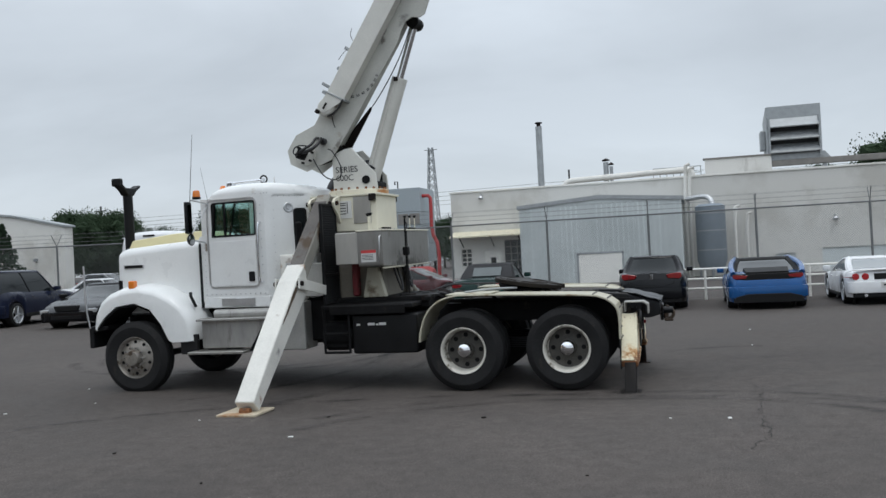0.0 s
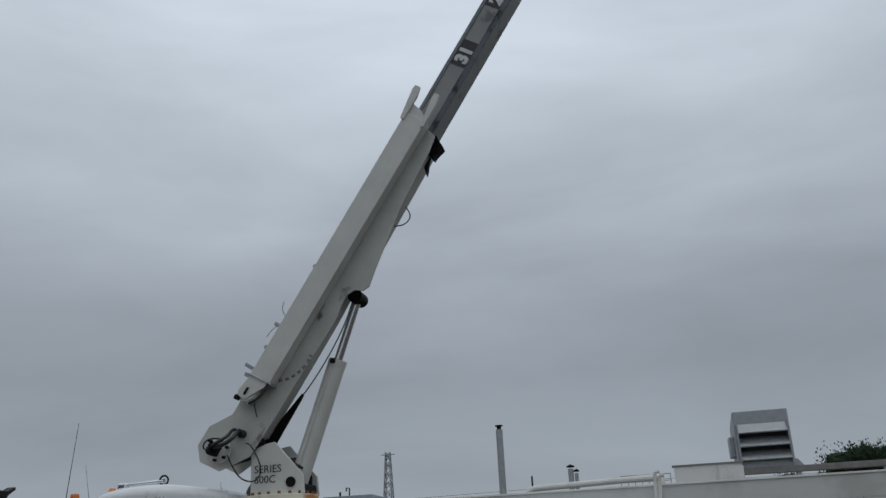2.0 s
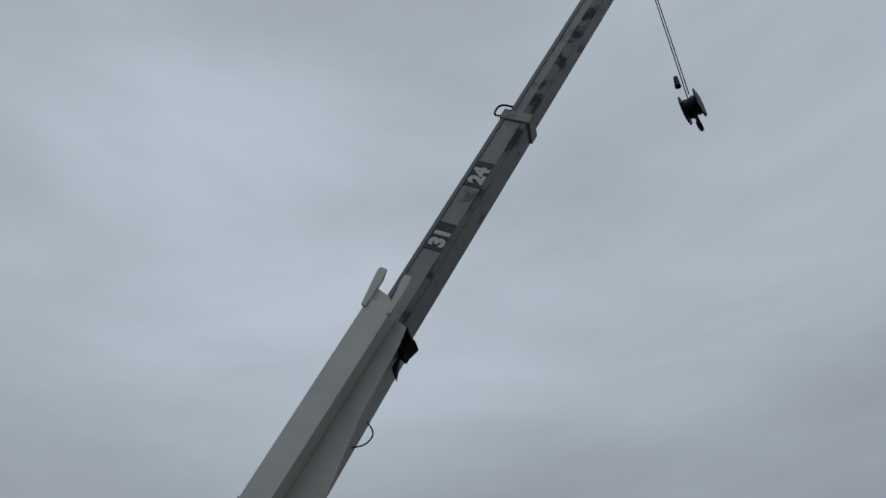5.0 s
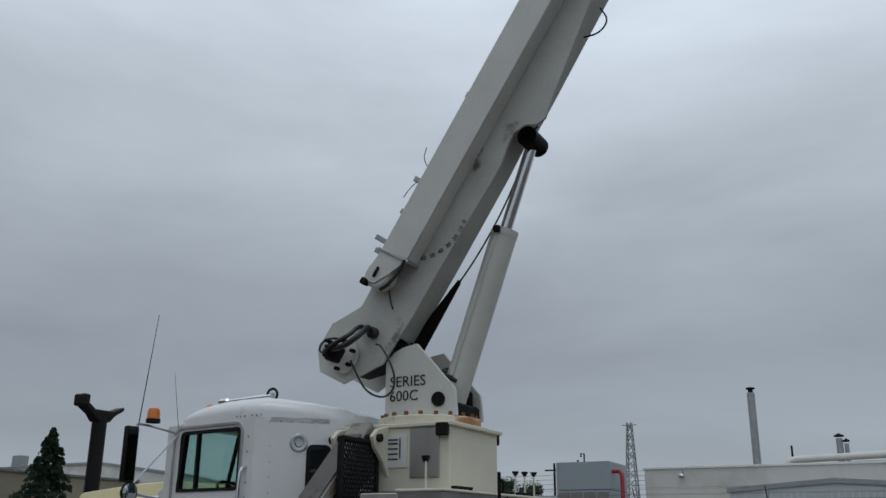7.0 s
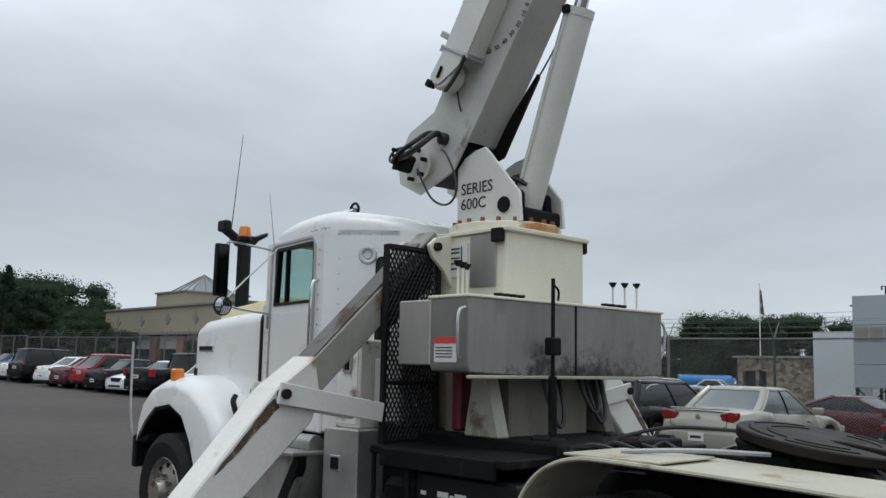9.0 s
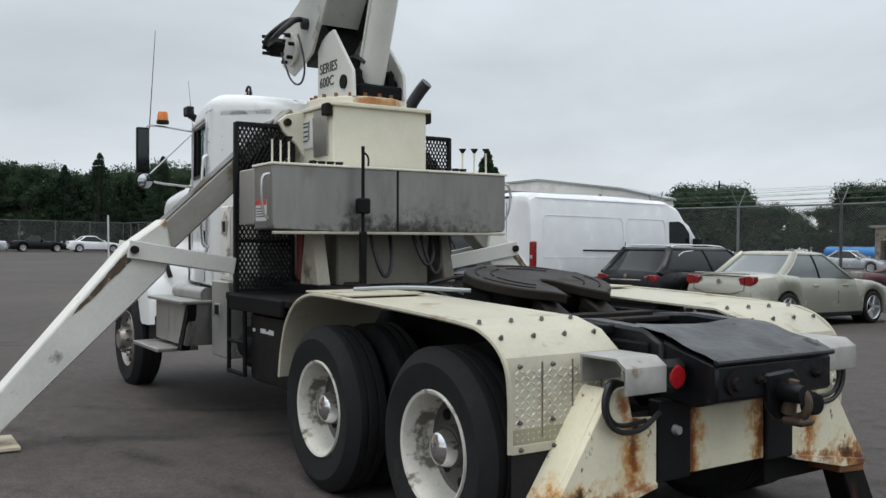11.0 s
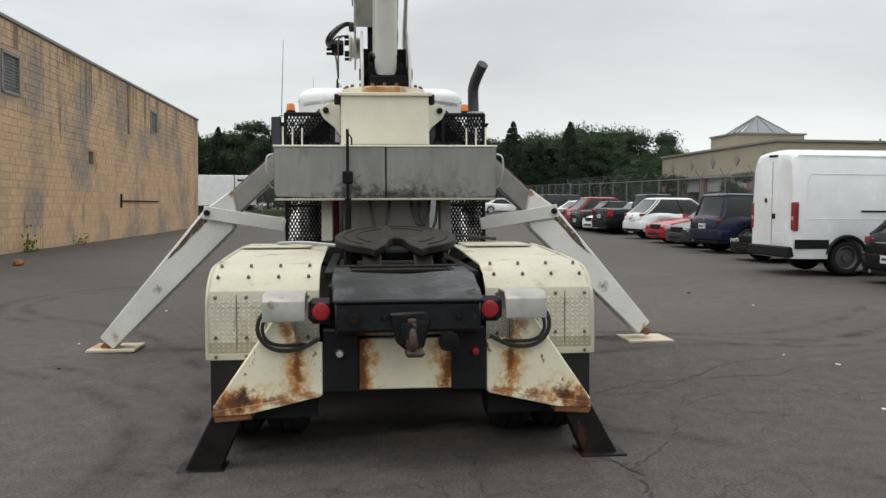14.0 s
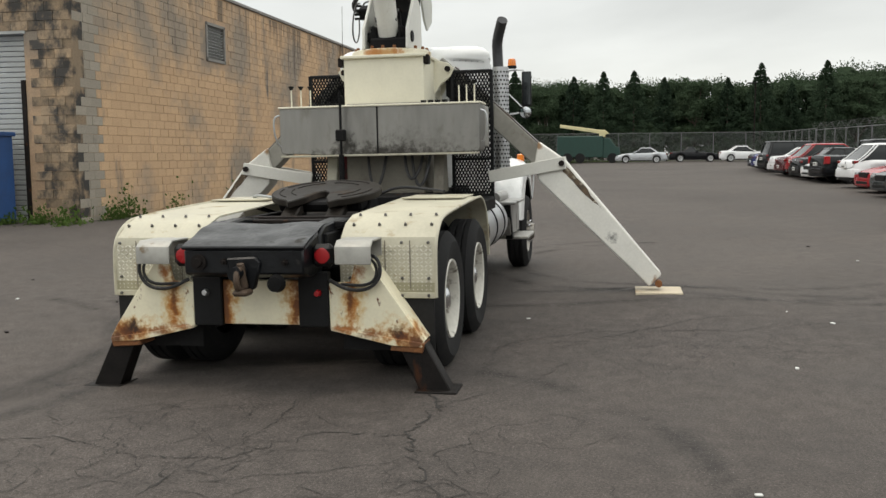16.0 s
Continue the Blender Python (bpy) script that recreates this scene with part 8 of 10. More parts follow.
    bp.inputs["Distance"].default_value = 0.01
    l.new(grain, bp.inputs["Height"])
    l.new(bp.outputs["Normal"], b.inputs["Normal"])
    return m


peach = world_material("peeling_peach_blocks", (0.52, 0.345, 0.205), (0.29, 0.235, 0.18), (0.16, 0.14, 0.12), s1=0.30, s2=1.6, at1=0.48, at2=0.585, per=0.055, streak=0.22, soft=0.14, drips=(6.5, 2.2))
quoin = world_material("blackened_corner_blocks", (0.30, 0.22, 0.145), (0.44, 0.30, 0.18), (0.05, 0.046, 0.042), s1=1.2, s2=2.2, at1=0.54, at2=0.44, streak=0.8, per=0.25)
mortar = world_material("wall_joint", (0.42, 0.285, 0.18), (0.23, 0.19, 0.15), (0.12, 0.105, 0.09), s1=0.30, s2=1.6, at1=0.48, at2=0.585, streak=0.22, soft=0.14)
white_wall = world_material("weathered_white_wall", (0.71, 0.70, 0.66), (0.58, 0.565, 0.52), (0.40, 0.38, 0.34), s1=0.25, s2=0.8, at1=0.5, at2=0.64, streak=0.25)
shed_sheet = world_material("pale_green_grey_sheet", (0.52, 0.56, 0.56), (0.47, 0.51, 0.51), (0.38, 0.40, 0.39), s1=0.3, s2=1.0, at2=0.68, streak=0.15, rough=0.55)
tan_wall = world_material("tan_stucco", (0.31, 0.275, 0.20), (0.28, 0.25, 0.18), (0.22, 0.195, 0.145), s1=0.1, s2=0.5, at2=0.66)
brick_red = world_material("red_brick_piers", (0.24, 0.13, 0.10), (0.20, 0.11, 0.09), (0.14, 0.09, 0.08), s1=1.0, s2=3.0)


def fieldstone_material():
    """Uneven brown and grey stones in pale recessed mortar."""
    m = bpy.data.materials.new("fieldstone")
    m.use_nodes = True
    n, l = m.node_tree.nodes, m.node_tree.links
    b = n["Principled BSDF"]
    geo = n.new("ShaderNodeNewGeometry")
    mp = n.new("ShaderNodeMapping")
    mp.inputs["Scale"].default_value = (1, 1, 1.5)
    l.new(geo.outputs["Position"], mp.inputs["Vector"])
    cells, edges = n.new("ShaderNodeTexVoronoi"), n.new("ShaderNodeTexVoronoi")
    edges.feature = "DISTANCE_TO_EDGE"
    for t in (cells, edges):
        t.inputs["Scale"].default_value = 2.8
        l.new(mp.outputs["Vector"], t.inputs["Vector"])
    sep = n.new("ShaderNodeSeparateColor")
    l.new(cells.outputs["Color"], sep.inputs["Color"])
    tones = n.new("ShaderNodeValToRGB")
    tones.color_ramp.elements[0].color = (0.07, 0.052, 0.038, 1)
    tones.color_ramp.elements[1].color = (0.34, 0.29, 0.22, 1)
    mid = tones.color_ramp.elements.new(0.5)
    mid.color = (0.19, 0.14, 0.095, 1)
    l.new(sep.outputs["Red"], tones.inputs["Fac"])
    joint = n.new("ShaderNodeMapRange")
    joint.inputs["From Min"].default_value = 0.02
    joint.inputs["From Max"].default_value = 0.06
    l.new(edges.outputs["Distance"], joint.inputs["Value"])
    mx = n.new("ShaderNodeMix")
    mx.data_type = "RGBA"
    l.new(joint.outputs["Result"], mx.inputs["Factor"])
    mx.inputs["A"].default_value = (0.22, 0.20, 0.17, 1)
    l.new(tones.outputs["Color"], mx.inputs["B"])
    l.new(mx.outputs["Result"], b.inputs["Base Color"])
    b.inputs["Roughness"].default_value = 0.9
    bp = n.new("ShaderNodeBump")
    bp.inputs["Strength"].default_value = 0.6
    bp.inputs["Distance"].default_value = 0.03
    l.new(joint.outputs["Result"], bp.inputs["Height"])
    l.new(bp.outputs["Normal"], b.inputs["Normal"])
    return m


stone_wall = fieldstone_material()
dark_void = material("dark_interior", (0.02, 0.021, 0.022), 0.8, vary=0.2, bump=0)
louvre_grey = material("grey_louvre", (0.40, 0.41, 0.40), 0.55, vary=0.1)
roof_edge = material("roof_flashing", (0.20, 0.19, 0.175), 0.6, vary=0.2)
dark_glass = material("dim_window_glass", (0.03, 0.036, 0.038), 0.12, vary=0.2, bump=0, spec=0.6)

WX0, WX1, WY, WH = -48.2, -11.3, -9.8, 6.50
OPEN = [(-19.45, -18.15, 4.52, 5.64), (-37.0, -35.7, 4.78, 5.82), (-26.6, -26.0, 2.92, 3.38)]
wall_bld = thing("wall_west", "long block wall in peeling peach paint with grey stains", "wall", kind="structure")
b = holed_wall(WX0, WX1, -0.3, WH, OPEN, WY - 0.35, WY - 0.012)
part("wall_core", b, mortar, wall_bld, smooth=0)
# front gable with the loading door
front = thing("wall_front", "soot-stained block gable beside a loading door", "wall", kind="structure")
DOOR_Y0, DOOR_Y1, DOOR_Z = -15.2, -11.05, 4.50
fb_ = bmesh.new()
box(WX1 - 0.35, WX1 - 0.012, DOOR_Y1, WY - 0.36, -0.3, WH, bm=fb_)
box(WX1 - 0.35, WX1 - 0.012, DOOR_Y0, DOOR_Y1, DOOR_Z, WH, bm=fb_)
box(WX1 - 0.35, WX1 - 0.012, -34, DOOR_Y0, -0.3, WH, bm=fb_)
part("wall_core", fb_, mortar, front, smooth=0)
BH, BL = 0.215, 0.43
block_mesh, half_mesh = None, None
def block_shape(w):
    return finish(box(-w / 2 + 0.004, w / 2 - 0.004, -0.02, 0.010, -BH / 2 + 0.004, BH / 2 - 0.004, 0.004), "block", peach)
block_mesh = block_shape(BL)
grey_band = world_material("grey_repainted_blocks", (0.30, 0.265, 0.215), (0.36, 0.29, 0.21), (0.17, 0.15, 0.13), s1=0.9, s2=1.8, at1=0.58, at2=0.62, streak=0.3)
grey_mesh = finish(box(-BL / 2 + 0.003, BL / 2 - 0.003, -0.02, 0.012, -BH / 2 + 0.003, BH / 2 - 0.003, 0.004), "block", grey_band)
corner_block = finish(box(-BL / 2 + 0.004, BL / 2 - 0.004, -0.02, 0.010, -BH / 2 + 0.004, BH / 2 - 0.004, 0.004), "block", quoin)
far_v, far_f = [], []
rows_n = int(WH / BH)
count = 0
rng = random.Random(7)
for row in range(rows_n + 1):
    z = BH * (row + 0.5)
    if z + BH / 2 > WH + 0.02:
        continue
    x = WX1 - BL / 2 - (BL / 2 if row % 2 else 0)
    while x > WX0 + BL / 2:
        if not any(o[0] - BL * 0.55 < x < o[1] + BL * 0.55 and o[2] - BH * 0.55 < z < o[3] + BH * 0.55 for o in OPEN):
            proud = rng.uniform(-0.004, 0.004)
            if x > -15.2 and count < 300:
                ob = new("block", grey_mesh if x > WX1 - 1.0 else block_mesh)
                ob.parent = wall_bld
                ob.matrix_basis = pose(x, WY - 0.006 + proud, z)
                count += 1
            else:
                a = len(far_v)
                x0, x1, z0, z1 = x - BL / 2 + 0.005, x + BL / 2 - 0.005, z - BH / 2 + 0.005, z + BH / 2 - 0.005
                y0, y1 = WY - 0.02, WY + 0.003 + proud
                far_v += [(x0, y0, z0), (x1, y0, z0), (x1, y0, z1), (x0, y0, z1), (x0 + 0.004, y1, z0 + 0.004), (x1 - 0.004, y1, z0 + 0.004), (x1 - 0.004, y1, z1 - 0.004), (x0 + 0.004, y1, z1 - 0.004)]
                far_f += [(a + 4, a + 5, a + 6, a + 7), (a, a + 1, a + 5, a + 4), (a + 1, a + 2, a + 6, a + 5), (a + 2, a + 3, a + 7, a + 6), (a + 3, a, a + 4, a + 7)]
        x -= BL
me = bpy.data.meshes.new("far_blocks")
me.from_pydata(far_v, [], far_f)
me.materials.append(peach)
fb = new("block_courses", me)
fb.parent = wall_bld
tagged(fb, kind="stuff")
for row in range(rows_n + 1):
    z = BH * (row + 0.5)
    if z + BH / 2 > WH + 0.02:
        continue
    y = WY - 0.03 - BL / 2 + (BL / 2 if row % 2 else 0)
    while y > -19.5:
        if not (DOOR_Y0 - 0.15 < y < DOOR_Y1 + 0.15 and z < DOOR_Z + 0.05) and y < WY - 0.05:
            ob = new("block", corner_block)
            ob.parent = front
            ob.matrix_basis = pose(WX1 - 0.006 + rng.uniform(-0.006, 0.006), y, z, 0, 0, 90)
        y -= BL
part("corner_cap", box(WX1 - 0.40, WX1 + 0.004, WY - 0.36, WY + 0.004, -0.3, WH, 0.004), quoin, front)
part("coping", box(WX0, WX1 + 0.06, WY - 0.40, WY + 0.05, WH, WH + 0.10, 0.01), roof_edge, wall_bld, "dark metal roof edging")
part("coping", box(WX1 - 0.40, WX1 + 0.06, -34, WY - 0.40, WH, WH + 0.10, 0.01), roof_edge, front)
roof_w = solid("roof_west", box(WX0, WX1, -34, WY - 0.3, WH - 0.25, WH - 0.05), roof_edge, "flat dark roof of the block building", "roof", kind="structure")
solid("wall_end", box(WX0 - 0.35, WX0, -34, WY - 0.35, -0.3, WH), peach, "far end wall of the block building", "wall", kind="structure")
for i, (x0, x1, z0, z1) in enumerate(OPEN):
    if i < 2:
        win = thing("window_%d" % (i + 1), "small louvred opening in the block wall", "window", kind="structure")
        b = bmesh.new()
        part("window_frame", rounded_frame(x0 - 0.02, x1 + 0.02, z0 - 0.02, z1 + 0.02, 0.02, 0.09, WY - 0.12, WY + 0.025), roof_edge, win)
        k = 0
        while z0 + 0.09 * k < z1:
            part("slat", box(x0, x1, -0.045, 0.045, -0.006, 0.006, m=pose(0, WY - 0.07, z0 + 0.045 + 0.09 * k, 35, 0, 0)), louvre_grey, win)
            k += 1
        part("backing", box(x0, x1, WY - 0.20, WY - 0.18, z0, z1), dark_void, win)
    else:
        solid("vent_opening", box(x0, x1, WY - 0.34, WY - 0.30, z0, z1), dark_void, "dark square vent hole in the wall", "vent", kind="structure")
door = thing("door_1", "ribbed grey roller door of the loading bay", "door", kind="structure")
for k in range(int(DOOR_Z / 0.12)):
    part("slat", box(WX1 - 0.24, WX1 - 0.20, DOOR_Y0, DOOR_Y1, 0.12 * k + 0.006, 0.12 * (k + 1) - 0.006, 0.012), louvre_grey, door)
part("door_frame", box(WX1 - 0.30, WX1 + 0.02, DOOR_Y1 - 0.12, DOOR_Y1, 0, 3.4, 0.01), dark_rust, door)
part("door_head", box(WX1 - 0.30, WX1 + 0.01, DOOR_Y0, DOOR_Y1 + 0.05, DOOR_Z - 0.05, DOOR_Z + 0.18, 0.01), louvre_grey, door)
part("door_backing", box(WX1 - 0.33, WX1 - 0.29, DOOR_Y0, DOOR_Y1, 0, DOOR_Z), dark_void, door)
blue_steel = material("scraped_blue_skip_paint", (0.025, 0.085, 0.24), 0.5, vary=0.2, stain=(0.10, 0.06, 0.04), stain_at=0.64, stain_scale=2.5)
skip = thing("dumpster", "dark blue steel dumpster standing at the loading door", "dumpster")
part("body", box(-11.05, -9.4, -13.9, -11.28, 0.12, 2.15, 0.03), blue_steel, skip)
for k in range(5):
    part("rib", box(-9.42, -9.36, -13.8 + 0.58 * k, -13.72 + 0.58 * k, 0.15, 2.1, 0.006), blue_steel, skip)
part("rim", box(-11.1, -9.35, -13.95, -11.23, 2.10, 2.2, 0.015), blue_steel, skip)
for y in (-13.6, -11.6):
    part("skid", box(-11.0, -9.5, y - 0.06, y + 0.06, 0.0, 0.13), dark_rust, skip)
for x, r, z1 in ((-31.5, 0.05, 6.45),):
    solid("downpipe", rod((x, WY + 0.06, 4.4), (x, WY + 0.06, z1), r, seg=10), peach, "painted downpipe on the block wall", "pipe", kind="structure")
b = rod((-30.2, WY + 0.05, 1.62), (-37.0, WY + 0.05, 1.62), 0.03, seg=8)
rod((-30.2, WY + 0.05, 1.35), (-30.2, WY + 0.05, 1.9), 0.04, seg=8, bm=b)
solid("wall_pipe", b, dark_rust, "thin rusty pipe along the block wall", "pipe", kind="structure")

# ---- white factory behind the fence ----
FY = 38.0
fact = thing("wall_north", "long weathered white factory front with a flat roof", "wall", kind="structure")
FOPEN = [(-10.55, -9.95, 1.15, 2.15), (-9.25, -8.15, 0.0, 2.05), (-8.0, -6.9, 0.6, 2.55), (8.9, 12.2, 0.0, 1.25), (6.6, 7.6, 0.0, 1.05)]
part("front", holed_wall(-11.05, 46, -0.4, 5.40, FOPEN, FY, FY + 0.3), white_wall, fact, smooth=0)
part("side", box(-11.05, -10.75, FY + 0.3, 75, -0.4, 5.40), white_wall, fact)
part("coping", box(-11.12, 46, FY - 0.06, FY + 0.4, 5.40, 5.50, 0.01), white_wall, fact)
solid("roof_north", box(-10.7, 46, FY + 0.3, 75, 4.9, 5.1), roof_edge, "flat factory roof", "roof", kind="structure")
part("upper_front", box(3.3, 6.9, FY + 3.0, FY + 3.3, 5.0, 6.55), white_wall, fact)
part("upper_coping", box(3.2, 6.9, FY + 2.95, FY + 3.4, 6.55, 6.64), roof_edge, fact)
for i, (x0, x1, z0, z1) in enumerate(FOPEN):
    if i in (0, 2):
        w = thing("window_%d" % (i + 3), "small dark multi-pane factory window", "window", kind="structure")
        part("pane", box(x0, x1, FY + 0.12, FY + 0.14, z0, z1), dark_glass, w)
        nx, nz = (2, 4) if i == 0 else (3, 5)
        for k in range(nx + 1):
            xx = x0 + (x1 - x0) * k / nx
            part("bar", box(xx - 0.02, xx + 0.02, FY + 0.06, FY + 0.12, z0, z1), white_wall if i == 0 else roof_edge, w)
        for k in range(nz + 1):
            zz = z0 + (z1 - z0) * k / nz
            part("bar", box(x0, x1, FY + 0.06, FY + 0.12, zz - 0.02, zz + 0.02), white_wall if i == 0 else roof_edge, w)
    else:
        d = thing("door_%d" % (i + 1), "pale painted factory door", "door", kind="structure")
        part("leaf", box(x0, x1, FY + 0.08, FY + 0.14, z0, z1), shed_sheet if i > 2 else white_wall, d)
        if i == 1:
            part("door_light", box(x0 + 0.42, x0 + 0.72, FY + 0.06, FY + 0.085, 1.25, 1.6), dark_glass, d)
            part("door_frame", rounded_frame(x0, x1, z0, z1, 0.01, 0.07, FY - 0.02, FY + 0.08), white_wall, d)
canopy = thing("canopy", "rust-edged pent roof over the factory door", "canopy", kind="structure")
part("sheet", prism([(FY - 1.1, 2.78), (FY - 1.1, 2.86), (FY, 3.15), (FY, 3.05)], -10.95, -6.6, "x"), rusty_paint, canopy)
for x in (-10.4, -8.6, -7.0):
    part("bracket", rod((x, FY - 0.95, 2.80), (x, FY, 2.25), 0.03), dark_rust, canopy)
for x, z in ((-9.2, 5.05), (9.6, 2.75), (3.6, 3.3)):
    lamp = thing("wall_lamp", "small round wall lamp on the white factory front", "wall lamp", group="factory wall lamps")
    part("shade", lathe([(0.0, 0.12), (0.10, 0.10), (0.16, 0.0), (0.12, -0.10), (0, -0.12)], 14, None, pose(x, FY - 0.22, z)), aluminium, lamp)
    part("arm", rod((x, FY - 0.2, z + 0.1), (x, FY, z + 0.22), 0.03), galvanised, lamp)
# chimney and roof plant
b = rod((-6.0, 40, 4.9), (-6.0, 40, 9.15), 0.19, seg=20)
chim = thing("chimney", "tall grey steel chimney with a dark cap", "chimney")
part("flue", b, galvanised, chim)
part("cap", lathe([(0.12, 9.15), (0.12, 9.32), (0.22, 9.34), (0.22, 9.40), (0, 9.44)], 20, None, pose(-6.0, 40, 0)), dark_rust, chim)
for x, z1, r in ((-2.2, 6.75, 0.15), (-1.9, 6.5, 0.10)):
    v = thing("roof_vent", "short grey roof flue with a cap", "vent pipe", group="roof flues")
    part("flue", rod((x, 40, 4.9), (x, 40, z1), r, seg=14), galvanised, v)
    part("cap", lathe([(r * 1.5, z1 + 0.08), (r * 1.5, z1 + 0.14), (0, z1 + 0.25)], 14, None, pose(x, 40, 0)), dark_rust, v)
solid("roof_pole", rod((-4.35, 40, 4.9), (-4.35, 40, 6.5), 0.05, seg=8), black_paint, "thin black roof pole", "pole")
solid("roof_pipe", pipe([(-4.6, 39.2, 5.0), (-4.5, 39.2, 5.75), (-3.5, 39.2, 5.78), (2.2, 39.2, 5.95), (2.55, 39.2, 5.9), (2.6, 39.2, 5.0)], 0.17, 12, rounds=2), white_wall, "fat white insulated pipe along the roof", "pipe")
rail = thing("roof_rail", "thin galvanised roof railing", "railing")
for k in range(8):
    part("post", rod((0.4 + 0.38 * k, 41, 5.0), (0.4 + 0.38 * k, 41, 6.25), 0.025, seg=6), galvanised, rail)
for z in (5.9, 6.25):
    part("bar", rod((0.4, 41, z), (3.1, 41, z), 0.025, seg=6), galvanised, rail)
ac = thing("rooftop_unit", "large grey rooftop air unit with deep louvred mouth", "air unit")
AX, AY = 8.1, 41.5
part("casing", prism([(AY, 6.62), (AY, 9.34), (AY + 2.6, 8.75), (AY + 2.6, 6.62)], AX - 1.35, AX + 1.55, "x", 0.03), galvanised, ac)
part("side_box", box(AX - 1.62, AX - 1.35, AY + 0.9, AY + 1.9, 7.0, 8.1, 0.03), galvanised, ac)
part("base", prism([(AX - 1.75, 6.25), (AX - 1.45, 6.62), (AX + 1.65, 6.62), (AX + 1.95, 6.25)], AY - 0.2, AY + 2.8, "y", 0.02), galvanised, ac)
part("curb", box(AX - 3.9, AX + 6.5, AY - 0.4, AY + 0.0, 5.92, 6.24, 0.02), roof_edge, ac)
for x in (AX - 3.6, AX - 1.4, AX + 1.6, AX + 5.9):
    part("curb_post", box(x - 0.1, x + 0.1, AY - 0.3, AY - 0.1, 5.0, 5.93), galvanised, ac)
for k in range(3):
    part("hood", prism([(AY - 0.5, 6.62 + 0.72 * k), (AY, 7.12 + 0.72 * k), (AY, 7.18 + 0.72 * k), (AY - 0.52, 6.68 + 0.72 * k)], AX - 1.2, AX + 1.4, "x"), galvanised, ac)
part("mouth", box(AX - 1.2, AX + 1.4, AY - 0.02, AY + 0.02, 6.5, 8.6), dark_void, ac)
for s in (-1.24, 1.36):
    part("cheek", box(AX + s, AX + s + 0.05, AY - 0.5, AY, 6.4, 8.65), galvanised, ac)
# metal shed before the factory
shed = thing("shed", "pale corrugated metal shed with a shallow gable", "shed")
SY = 34.0
part("gable", prism([(-6.30, -0.3), (-6.30, 4.12), (-2.1, 4.42), (1.95, 4.12), (1.95, -0.3)], SY, SY + 4.0, "y"), shed_sheet, shed)
ribs = 32
for k in range(ribs):
    x = -6.2 + 8.1 * k / (ribs - 1)
    if -3.35 < x < -1.05:
        z0 = 1.6
    else:
        z0 = 0
    part("rib", box(x - 0.035, x + 0.035, SY - 0.025, SY, z0, 4.05), shed_sheet, shed)
part("eave_trim", prism([(-6.42, 4.02), (-6.42, 4.22), (-2.1, 4.54), (2.07, 4.22), (2.07, 4.02), (-2.1, 4.34)], SY - 0.06, SY + 4.05, "y"), galvanised, shed, "grey eave trim")
part("shed_door", box(-3.3, -1.1, SY - 0.04, SY + 0.02, -0.3, 1.52), white_wall, shed)
part("door_trim", rounded_frame(-3.4, -1.0, -0.35, 1.62, 0.02, 0.10, SY - 0.06, SY), galvanised, shed)
# silo, pipes
silo = thing("silo", "upright blue-grey steel tank with banded shell", "tank")
part("shell", lathe([(0.0, 3.85), (0.55, 3.82), (0.76, 3.70), (0.76, 0.9), (0.62, 0.5), (0.0, 0.5)], 28, None, pose(3.35, 36.3, 0)), material("blue_grey_tank", (0.20, 0.235, 0.27), 0.5, metal=0.2, vary=0.12), silo)
for z in (1.4, 2.4, 3.3):
    part("band", lathe([(0.775, z), (0.775, z + 0.06)], 28, None, pose(3.35, 36.3, 0)), galvanised, silo)
for a in range(4):
    part("leg", rod((3.35 + 0.6 * math.cos(a * 1.57), 36.3 + 0.6 * math.sin(a * 1.57), 0), (3.35 + 0.6 * math.cos(a * 1.57), 36.3 + 0.6 * math.sin(a * 1.57), 0.7), 0.06, seg=8), galvanised, silo)
for x, z1 in ((2.15, 6.0), (2.35, 5.8), (4.6, 3.6), (5.2, 3.2)):
    solid("standpipe", pipe([(x, 37.6, 0), (x, 37.6, z1), (x + 0.3, 37.6, z1 + 0.1)], 0.09, 8, rounds=1), white_wall, "upright white process pipe", "pipe", group="process pipes")
solid("silo_pipe", pipe([(2.2, 37.4, 4.2), (3.3, 36.6, 4.3), (3.5, 36.4, 3.8)], 0.14, 10), aluminium, "bent bright pipe above the tank", "pipe")
# chiller on a stand with red pipes
ch = thing("cooling_tower", "grey panelled cooling tower on a steel stand", "cooling tower")
CX, CYY = -17.95, 44.0
steel_blue = world_material("grey_blue_panel", (0.30, 0.34, 0.36), (0.27, 0.31, 0.335), (0.22, 0.24, 0.25), s1=0.4, s2=1.2, at2=0.66, rough=0.5)
for k, (z0, z1) in enumerate(((1.55, 2.75), (2.77, 3.95), (3.97, 4.85), (4.87, 6.45))):
    part("casing", box(CX, CX + 3.2, CYY, CYY + 3.4, z0, z1, 0.02), steel_blue, ch)
for k in range(4):
    part("louvre", box(CX + 0.1 + 0.78 * k, CX + 0.80 + 0.78 * k, CYY - 0.03, CYY, 4.05, 4.75, 0.01), roof_edge, ch)
for x in (CX + 0.1, CX + 1.6, CX + 3.1):
    for y in (CYY + 0.1, CYY + 3.3):
        part("leg", box(x - 0.07, x + 0.07, y - 0.07, y + 0.07, 0, 1.55), black_frame, ch)
for a, c in ((0.1, 1.6), (1.6, 3.1)):
    part("brace", rod((CX + a, CYY + 0.1, 0.1), (CX + c, CYY + 0.1, 1.5), 0.04), black_frame, ch)
    part("brace", rod((CX + c, CYY + 0.1, 0.1), (CX + a, CYY + 0.1, 1.5), 0.04), black_frame, ch)
